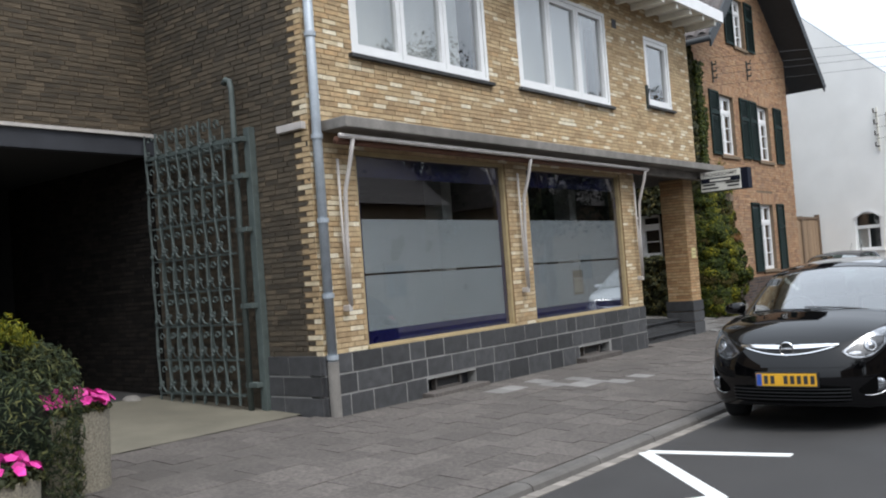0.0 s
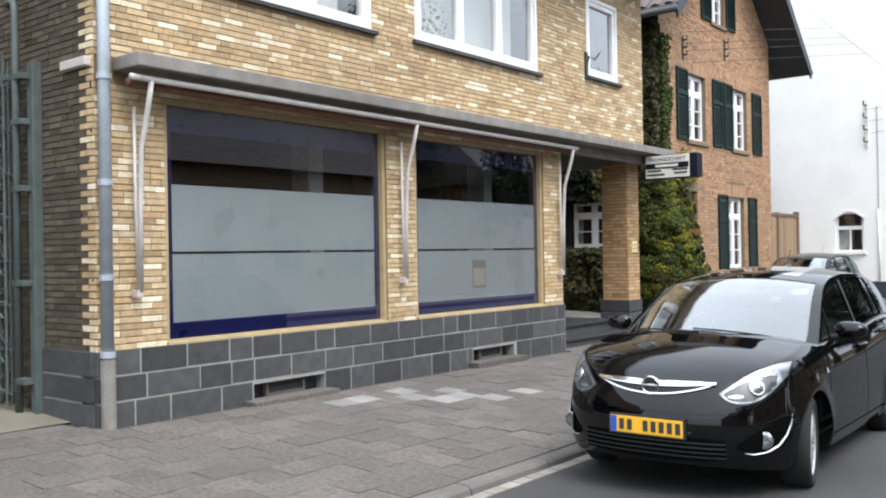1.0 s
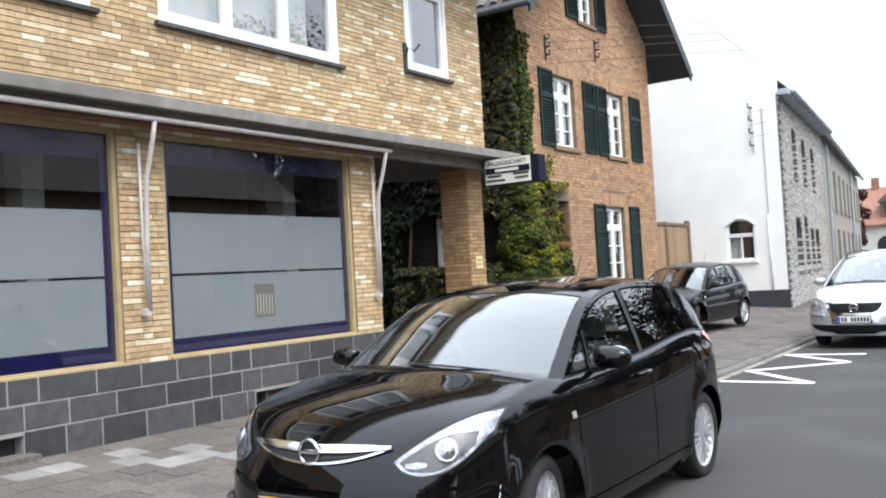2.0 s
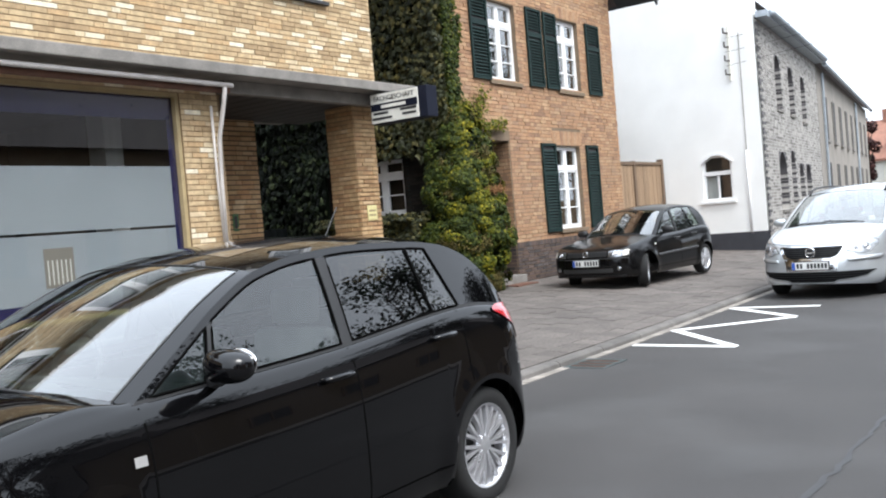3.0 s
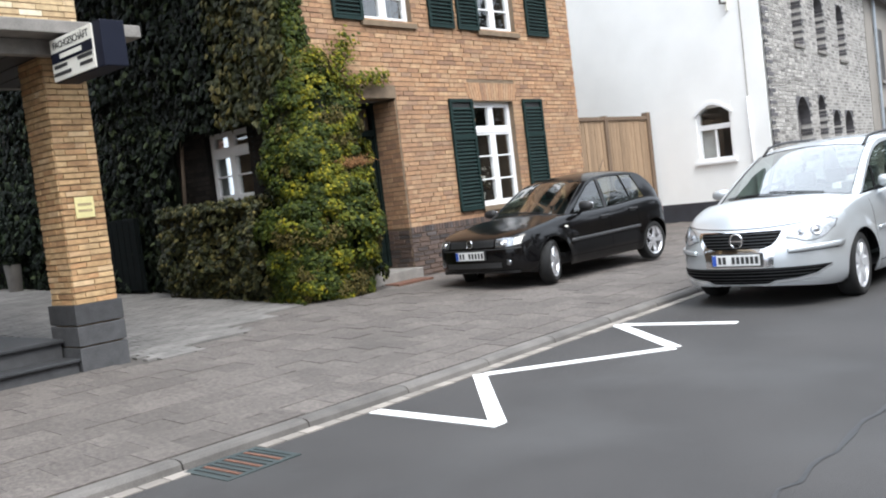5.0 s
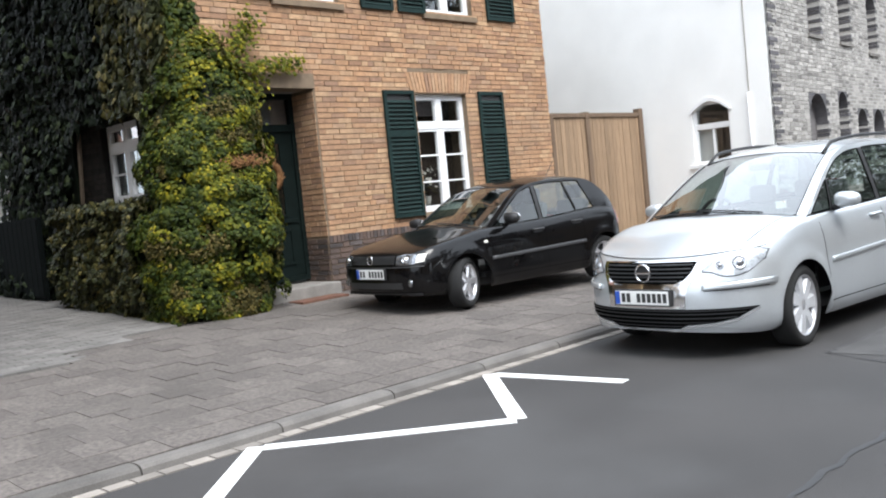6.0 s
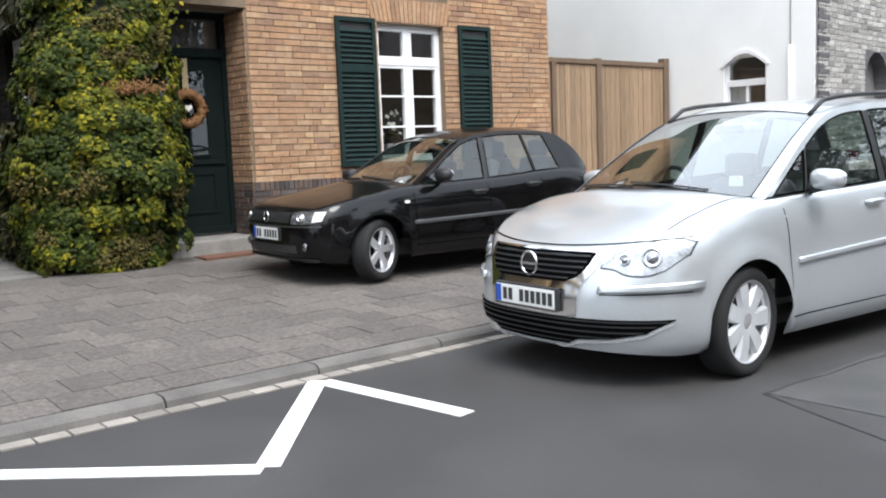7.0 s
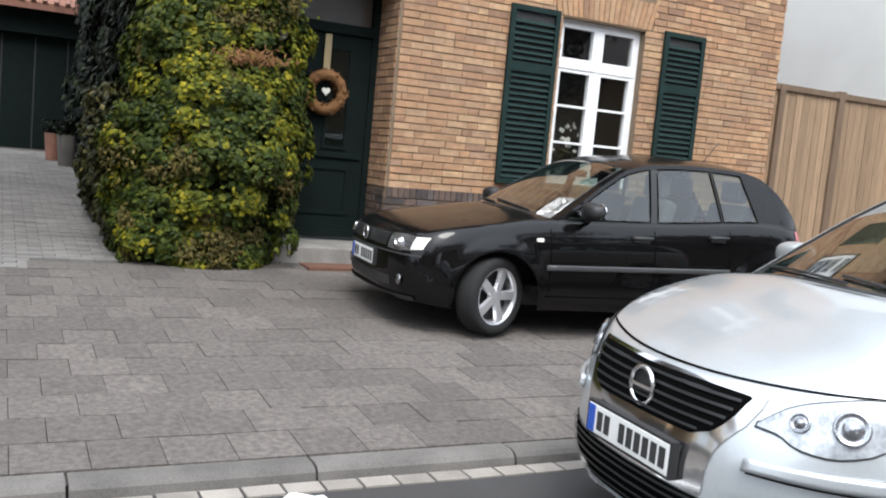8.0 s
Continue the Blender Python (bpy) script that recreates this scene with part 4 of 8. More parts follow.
for k in range(260):
    a, b = rg.uniform(0, math.tau), rg.uniform(0, math.tau)
    c = Vector((-8.80 + 0.055 * math.sin(b), 22.69 + (0.175 + 0.055 * math.cos(b)) * math.cos(a), 1.98 + (0.175 + 0.055 * math.cos(b)) * math.sin(a)))
    dv = Vector((rg.uniform(-1, 1), rg.uniform(-1, 1), rg.uniform(-1, 1))) * 0.03
    vs = [tw.verts.new(c + dv), tw.verts.new(c - dv), tw.verts.new(c + Vector((0.012, rg.uniform(-0.02, 0.02), rg.uniform(-0.02, 0.02))))]
    tw.faces.new(vs)
tagged(part("twig_tangle", tw, "wreath", wreath), kind="stuff")
heart = [(0.045 * 16 * math.sin(t) ** 3 / 16, 0.045 * (13 * math.cos(t) - 5 * math.cos(2 * t) - 2 * math.cos(3 * t) - math.cos(4 * t)) / 16) for t in [k * math.tau / 24 for k in range(24)]]
part("heart", extrude([(22.69 + u, 1.99 + v) for u, v in heart], "x", -8.79, -8.775), "signwhite", wreath, "white wooden heart")
part("ribbon", box(-8.835, -8.828, 22.66, 22.73, 2.15, 2.56), "wood_y", wreath, "ochre ribbon")
tagged(part("door_mat", box(-8.16, -7.85, 22.35, 23.1, 0.24, 0.335, 0.008), "mat"), "rust-brown mat sunk before the doorstep", "mat")

# wall anchors and wire insulators on the gable
for (y, z) in ((22.55, 6.38), (25.05, 6.75)):
    a = tagged(part("wire_anchor", box(HX, HX + 0.03, y - 0.02, y + 0.02, z - 0.3, z + 0.22), "iron"), "iron wall anchor for overhead wires", "bracket")
    for k in range(3):
        part("insulator", tube([(HX + 0.02, y, z - 0.2 + 0.17 * k), (HX + 0.12, y, z - 0.2 + 0.17 * k), (HX + 0.12, y, z - 0.12 + 0.17 * k)], 0.025), "iron", a)

# ---- boarded gate between the houses ----
bgate = tagged(empty("board_gate", (-8.7, 30, 0.3)), "tall weathered vertical board gate with posts", "gate")
for (y0, y1, z1) in ((28.72, 28.82, 2.76), (29.80, 29.92, 2.80), (31.62, 31.76, 2.86)):
    part("post", box(-8.80, -8.66, y0, y1, 0.2, z1, 0.008), "wood_d", bgate)
part("top_rail", box(-8.75, -8.67, 28.32, 31.66, 2.70, 2.78, 0.008), "wood_d", bgate)
y = 28.31
rng = random.Random(5)
while y < 31.6:
    w = 0.125
    if not (29.78 < y + w / 2 < 29.92):
        part("board", box(-8.74, -8.70 - rng.uniform(0, 0.008), y, min(y + w - 0.008, 31.62), 0.3, 2.70, 0.004), "wood", bgate)
    y += w

# ---- the white house ----
GY = 31.85
white_house = tagged(empty("white_house", (-9, 36, 0.3)), "white rendered gable house with pale brick street front", "house")
D3 = Vector((-1.06, 10.53, 0)).normalized()
N3 = Vector((D3.y, -D3.x, 0))
P3 = Vector((-5.94, GY + 0.02, 0))
gable = wall_blocks("y", GY, GY + 0.3, -14.8, -6.00, 0.0, 6.35, [(-7.62, -6.83, 1.60, 2.80)])
extrude([(-14.8, 6.35), (-6.00, 6.35), (-6.00, 6.82), (-10.6, 11.33), (-14.8, 7.2)], "y", GY, GY + 0.3, bm=gable)
part("wall", gable, "render_w", white_house, "smooth white rendered gable wall")
part("wall_base", box(-14.8, -5.95, GY - 0.012, GY - 0.001, 0.1, 0.72), "tar", white_house, "black painted wall base")
arch_pts = [(-7.62 + 0.79 * k / 12, 2.60 + 0.20 * math.sin(math.pi * k / 12)) for k in range(13)]
part("arch_fill", extrude([(-7.66, 2.84), *[(u, v) for u, v in arch_pts], (-6.79, 2.84)], "y", GY - 0.004, GY + 0.2), "render_w", white_house)
gw = part("window", frame_ring("y", GY + 0.08, GY + 0.14, -7.62, -6.83, 1.60, 2.80, 0.06), "white", white_house, "white arched window in the gable")
part("transom", box(-7.62, -6.83, GY + 0.07, GY + 0.14, 2.27, 2.38, 0.008), "white", gw)
part("mullion", box(-7.25, -7.20, GY + 0.09, GY + 0.14, 1.66, 2.27), "white", gw)
gp = part("pane", box(-7.6, -6.85, GY + 0.11, GY + 0.114, 1.62, 2.78), "pane", gw)
gp.visible_shadow = False
part("blind", box(-7.6, -7.23, GY + 0.2, GY + 0.21, 1.6, 2.3), "curtain", gw)
part("backing", box(-8, -6.4, GY + 0.7, GY + 0.72, 1.2, 3.0), "dark", gw)
part("window_sill", box(-7.70, -6.75, GY - 0.07, GY + 0.05, 1.52, 1.60, 0.01), "white", gw)
part("trim", extrude([(u, v) for u, v in [(-7.68, 2.6)] + [(a, b + 0.07) for a, b in arch_pts] + [(-6.77, 2.6)] + [(a, b) for a, b in arch_pts[::-1]]], "y", GY - 0.03, GY + 0.01), "white", gw)
part("verge", tube([(-5.94, GY + 0.02, 6.80), (-10.6, GY + 0.02, 11.33)], 0.022, sides=6), "zinc", white_house, "thin metal verge")
part("cable", tube([(-6.40, GY - 0.012, 2.8), (-6.40, GY - 0.012, 5.9)], 0.010, sides=6), "render_g", white_house, "thin cable on the wall")
part("downpipe", tube([(-6.40, GY - 0.03, 0.7), (-6.40, GY - 0.03, 2.85)], 0.028, sides=10), "white", white_house, smooth=True)
ins = tagged(part("wire_rack", box(-6.69, -6.64, GY - 0.06, GY - 0.003, 4.7, 6.1), "signwhite"), "pole bracket with four wire insulators", "bracket")
for k in range(4):
    part("insulator", tube([(-6.66, GY - 0.06, 4.85 + 0.36 * k), (-6.72, GY - 0.2, 4.85 + 0.36 * k), (-6.72, GY - 0.2, 4.98 + 0.36 * k)], 0.026), "kerb", ins)

# pale brick front in its own frame: u along the wall
def front3(u, z, d=0.0):
    return P3 + D3 * u + N3 * d + Vector((0, 0, z))


def box3(u0, u1, z0, z1, d0, d1, O=None, D=None, N=None, bm=None):
    O, D, N = O or P3, D or D3, N or N3
    b = box(u0, u1, d0, d1, z0, z1)
    for v in b.verts:
        u, d, z = v.co
        v.co = O + D * u + N * d + Vector((0, 0, z))
    bmesh.ops.recalc_face_normals(b, faces=b.faces[:])
    return join(bm, b)


OPEN3 = [(2.3, 3.1, 4.02, 5.55), (4.45, 5.3, 4.0, 5.45), (6.8, 7.6, 3.9, 5.4), (2.0, 3.15, 1.2, 2.82), (4.0, 4.7, 1.2, 2.9), (5.45, 6.25, 1.2, 2.55), (6.8, 7.75, 1.2, 2.55)]
L3 = 10.58
fw = bmesh.new()
us = sorted({0.32, L3, *(v for h in OPEN3 for v in h[:2])})
for ua, ub in zip(us, us[1:]):
    cuts = sorted((h[2], h[3]) for h in OPEN3 if h[0] < (ua + ub) / 2 < h[1])
    z = 0.1
    for c0, c1 in cuts + [(6.35, 6.35)]:
        if c0 > z:
            box3(ua, ub, z, c0, -0.3, -0.012, bm=fw)
        z = c1
bmesh.ops.remove_doubles(fw, verts=fw.verts[:], dist=1e-4)
w3 = part("wall", fw, "mortar_p", white_house, "pale grey brick street front with arched niches")
for (u0, u1, z0, z1) in OPEN3:
    w = part("window", box3(u0, u1, z0, z1, -0.28, -0.24), "room", white_house, "deep arched window in pale brick")
    part("window_sill", box3(u0 - 0.05, u1 + 0.05, z0 - 0.07, z0 - 0.003, -0.2, 0.04), "concrete", w)
    um, r = (u0 + u1) / 2, (u1 - u0) / 2
    for sg in (-1, 1):
        pts = [(um + sg * r, z1 + 0.01), (um + sg * r, z1 - r)] + [(um + sg * r * math.cos(t), z1 - r + r * math.sin(t)) for t in [k * math.pi / 16 for k in range(1, 9)]]
        b = extrude([(u, v) for u, v in pts], "y", -0.24, -0.004)
        for v in b.verts:
            u, d, z = v.co
            v.co = front3(u, z, d)
        bmesh.ops.recalc_face_normals(b, faces=b.faces[:])
        part("arch_spandrel", b, "brick_di", w)
dark3 = bmesh.new()
z, k = 0.24, 0
while z < 6.2:
    box3(-0.004, 0.42 if k % 2 else 0.20, z, z + 0.072, -0.02, 0.006, bm=dark3)
    for (u0, u1, z0, z1) in OPEN3:
        if z0 < z < z1 - 0.05:
            box3(u1 - 0.012, u1 + (0.16 if k % 2 else 0.08), z, z + 0.072, -0.23, 0.005, bm=dark3)
    z += 0.17 if k % 3 else 0.085
    k += 1
tagged(part("quoin_bricks", dark3, "brick_di", white_house, "dark bricks round corner and niches"), kind="stuff")
roof3 = bmesh.new()
A, B = front3(0.32, 6.32, 0.35), front3(L3 + 0.1, 6.32, 0.35)
back_off = -N3 * 4.8 + Vector((0, 0, 4.7))
vs = [roof3.verts.new(p) for p in (A, B, B + back_off, A + back_off)]
roof3.faces.new(vs)
vs2 = [roof3.verts.new(p) for p in (A + back_off, B + back_off, B + back_off * 2 - Vector((0, 0, 9.4)), A + back_off * 2 - Vector((0, 0, 9.4)))]
roof3.faces.new(vs2)
bmesh.ops.solidify(roof3, geom=roof3.faces[:], thickness=0.16)
part("roof", roof3, "tile_roof", white_house, "steep dark roof")
part("gutter", tube([A, B], 0.09, sides=10), "zinc", white_house, smooth=True)
part("fascia", box3(-0.02, L3, 6.2, 6.36, 0.0, 0.3), "zinc", white_house)

# ---- grey terrace further on ----
terrace = tagged(empty("terrace_house", (-9, 54, 0.3)), "plain grey rendered terrace with upright windows", "house")
P4 = front3(L3 + 0.05, 0, 0.0)
D4 = Vector((-2.8, 23.5, 0)).normalized()
N4 = Vector((D4.y, -D4.x, 0))
OPEN4 = [(1.9 + 2.75 * k, 2.75 + 2.75 * k, 3.55, 5.2) for k in range(8)] + [(2.0 + 3.1 * k, 2.9 + 3.1 * k, 0.5 if k % 3 == 1 else 1.1, 2.7) for k in range(7)]
tw4 = box3(0, 23.7, 0.0, 6.2, -6, 0, P4, D4, N4)
part("wall", tw4, "render_g", terrace, "grey rendered terrace front")
for (u0, u1, z0, z1) in OPEN4:
    w = part("window", box3(u0, u1, z0, z1, 0.0, 0.03, P4, D4, N4), "dark", terrace, "dark upright window")
    part("frame", box3(u0 - 0.06, u0, z0, z1, 0.0, 0.05, P4, D4, N4), "concrete", w)
    part("window_sill", box3(u0 - 0.1, u1 + 0.1, z0 - 0.1, z0, 0.0, 0.1, P4, D4, N4), "concrete", w)
r4 = bmesh.new()
A4, B4 = P4 + N4 * 0.3 + Vector((0, 0, 6.15)), P4 + D4 * 23.8 + N4 * 0.3 + Vector((0, 0, 6.15))
bo = -N4 * 4.5 + Vector((0, 0, 2.6))
r4.faces.new([r4.verts.new(p) for p in (A4, B4, B4 + bo, A4 + bo)])
bmesh.ops.solidify(r4, geom=r4.faces[:], thickness=0.2)
part("roof", r4, "tile_roof", terrace, "grey slate roof")
part("gutter", tube([A4, B4], 0.09), "zinc", terrace)
for u in (1.2, 15.5):
    p = P4 + D4 * u + N4 * 0.08
    part("downpipe", tube([p + Vector((0, 0, 0.2)), p + Vector((0, 0, 6.0))], 0.05), "zinc", terrace)
part("chimney", box3(2.6, 3.4, 6.5, 8.3, -2.2, -1.5, P4, D4, N4), "mortar_o", terrace)

# ---- garage at the end of the drive ----
garage = tagged(empty("garage", (-21.5, 20, 0.9)), "low garage with dark doors and a red tiled roof", "garage")
part("wall", wall_blocks("x", -21.5, -21.2, 13.5, 23.5, 0.4, 3.7, [(15.2, 22.9, 0.3, 3.15)]), "green_d", garage)
part("side_wall", box(-24.4, -21.5, 22.9, 23.2, 0.4, 3.62), "green_d", garage)
part("side_wall", box(-24.4, -21.5, 14.9, 15.2, 0.4, 3.62), "green_d", garage)
part("door", box(-21.48, -21.40, 15.2, 22.9, 0.4, 3.15), "green_d", garage, "dark garage door")
part("door_edge", box(-21.40, -21.37, 19.35, 19.43, 0.65, 2.62), "signwhite", garage, "pale door edge")
for k in range(1, 12):
    part("door_groove", box(-21.40, -21.394, 15.2 + k * 0.64, 15.225 + k * 0.64, 0.5, 3.1), "ink", garage)
part("roof", extrude([(-20.9, 3.63), (-20.9, 3.78), (-24.5, 5.88), (-24.5, 5.68)], "y", 13.2, 23.8), "tile_red", garage, "red pantile garage roof")
for k in range(48):
    y = 13.2 + k * 0.22
    part("tile_row", tube([(-20.88, y, 3.78), (-24.4, y, 5.83)], 0.06, sides=5), "tile_red", garage)

# ---- across the street, seen in the glass ----
for i, (y0, y1, h) in enumerate(((-14, -3.5, 4.6), (3, 13.5, 4.4), (19, 30, 4.8), (36, 50, 5.0))):
    hs = tagged(empty("house_across", (9.5, (y0 + y1) / 2, 0.1)), "brick house across the street with tiled roof", "house")
    part("wall", box(9.5, 17, y0, y1, -0.2, h), "mortar_o", hs)
    part("roof", extrude([(9.0, h - 0.1), (13.2, h + 3.6), (17.5, h - 0.1)], "y", y0 - 0.3, y1 + 0.3), "tile_roof", hs, "dark tiled roof")
    for k in range(3):
        y = y0 + 1.4 + k * (y1 - y0 - 2.0) / 3
        w = part("window", frame_ring("x", 9.44, 9.52, y, y + 1.3, 1.0, 2.4, 0.08), "wood_d", hs)
        part("pane", box(9.47, 9.49, y + 0.05, y + 1.25, 1.05, 2.35), "dark", w)
        part("mullion", box(9.44, 9.5, y + 0.62, y + 0.68, 1.05, 2.35), "wood_d", w)
# ---- cars ----
from mathutils.bvhtree import BVHTree


def smooth_interp(pts):
    xs, ys = np.array([p[0] for p in pts], float), np.array([p[1] for p in pts], float)
    m = np.gradient(ys, xs)
    d = np.diff(ys) / np.diff(xs)
    m[0], m[-1] = d[0], d[-1]
    for i in range(1, len(xs) - 1):
        m[i] = 0 if d[i - 1] * d[i] <= 0 else 2 * d[i - 1] * d[i] / (d[i - 1] + d[i])

    def f(x):
        x = min(max(x, xs[0]), xs[-1])
        i = min(int(np.searchsorted(xs, x, side="right")) - 1, len(xs) - 2)
        h = xs[i + 1] - xs[i]
        t = (x - xs[i]) / h
        return float((2 * t**3 - 3 * t**2 + 1) * ys[i] + (t**3 - 2 * t**2 + t) * h * m[i] + (3 * t**2 - 2 * t**3) * ys[i + 1] + (t**3 - t**2) * h * m[i + 1])

    return f


def lathe(profile, axis_y=0.0, segs=36, bm=None):
    """Turns (radius, y) pairs about the y axis."""
    b = bmesh.new()
    rings = []
    for k in range(segs):
        a = k * math.tau / segs
        rings.append([b.verts.new((r * math.cos(a), axis_y + y, r * math.sin(a))) for r, y in profile])
    for k in range(segs):
        q, s = rings[k], rings[(k + 1) % segs]
        for i in range(len(profile) - 1):
            b.faces.new((q[i], q[i + 1], s[i + 1], s[i]))
    bmesh.ops.remove_doubles(b, verts=b.verts[:], dist=1e-5)
    bmesh.ops.recalc_face_normals(b, faces=b.faces[:])
    return join(bm, b)


def moved(b, m):
    bmesh.ops.transform(b, matrix=m, verts=b.verts[:])
    return b


def wheel(car, x, y, r, width, style, turn=0.0):
    """Tyre, rim and spokes; y's sign tells the outer side."""
    sg = 1 if y > 0 else -1
    m = Matrix.Translation((x, y, r)) @ Matrix.Rotation(turn, 4, "Z") @ Matrix.Scale(sg, 4, Vector((0, 1, 0)))
    rr = r * {"multi": 0.72, "five": 0.73, "cover": 0.755}[style]
    w = width / 2

    def done(b):
        moved(b, m)
        bmesh.ops.recalc_face_normals(b, faces=b.faces[:])
        return b

    wh = part("wheel", done(lathe([(rr, -w), (r * 0.9, -w), (r * 0.985, -w * 0.8), (r, -w * 0.5), (r, w * 0.5), (r * 0.985, w * 0.8), (r * 0.92, w), (rr + 0.02, w * 0.98), (rr, w * 0.9)])), "rubber", car, "black rubber tyre", smooth=True)
    part("rim", done(lathe([(rr, w * 0.9), (rr - 0.012, w * 0.86), (rr - 0.02, w * 0.5), (rr - 0.03, -w * 0.3)])), "alloy", wh, smooth=True)
    part("brake_back", done(lathe([(rr - 0.025, w * 0.1), (0.0, w * 0.1)])), "plastic", wh)
    hub = part("hub", done(lathe([(0.0, w * 0.80), (0.035, w * 0.79), (0.06, w * 0.72), (0.065, w * 0.4)], segs=20)), "alloy", wh, smooth=True)
    n = {"multi": 10, "five": 5, "cover": 7}[style]
    for k in range(n):
        a = k * math.tau / n
        for off in ((-0.13, 0.13) if style == "multi" else (0,)):
            a0, a1 = a + off * 0.45, a + off * 1.25
            wd0, wd1 = {"multi": (0.009, 0.013), "five": (0.034, 0.040), "cover": (0.044, 0.064)}[style]
            c0, c1 = Vector((math.cos(a0), 0, math.sin(a0))), Vector((math.cos(a1), 0, math.sin(a1)))
            t0, t1 = Vector((-math.sin(a0), 0, math.cos(a0))), Vector((-math.sin(a1), 0, math.cos(a1)))
            b = bmesh.new()
            ring = []
            for (c, t, rad, wd, yo, yi) in ((c0, t0, 0.045, wd0, 0.78, 0.55), (c0 * 0.5 + c1 * 0.5, t0, rr * 0.6, (wd0 + wd1) / 2, 0.82, 0.55), (c1, t1, rr - 0.006, wd1, 0.80, 0.5)):
                p = c * rad
                ring.append([b.verts.new(p + t * wd + Vector((0, w * yi, 0))), b.verts.new(p + t * wd * 0.75 + Vector((0, w * yo, 0))), b.verts.new(p - t * wd * 0.75 + Vector((0, w * yo, 0))), b.verts.new(p - t * wd + Vector((0, w * yi, 0)))])
            for q, s in zip(ring, ring[1:]):
                for i in range(4):
                    b.faces.new((q[i], q[(i + 1) % 4], s[(i + 1) % 4], s[i]))
            b.faces.new(ring[0]), b.faces.new(ring[-1])
            part("spoke", done(b), "cover" if style == "cover" else "alloy", wh)
    return wh


def ellipsoid(c, s, bm=None, sub=3):
    b = bmesh.new()
    bmesh.ops.create_icosphere(b, subdivisions=sub, radius=1, matrix=Matrix.LocRotScale(c, None, s))
    return join(bm, b)


def mirror_shell(x, y, z, g):
    """A blunt wing mirror: rounded ahead, cut flat behind, thinner outwards."""
    b = ellipsoid((0, 0, 0), (1, 1, 1))
    for v in b.verts:
        u = v.co.copy()
        out_t = 0.5 + 0.5 * u.y * g
        v.co = Vector((x + 0.06 * min(u.x, 0.55) * 1.15, y + 0.11 * math.copysign(abs(u.y) ** 0.75, u.y), z + (0.072 - 0.018 * out_t) * math.copysign(abs(u.z) ** 0.7, u.z) - 0.006 * out_t))
    return b


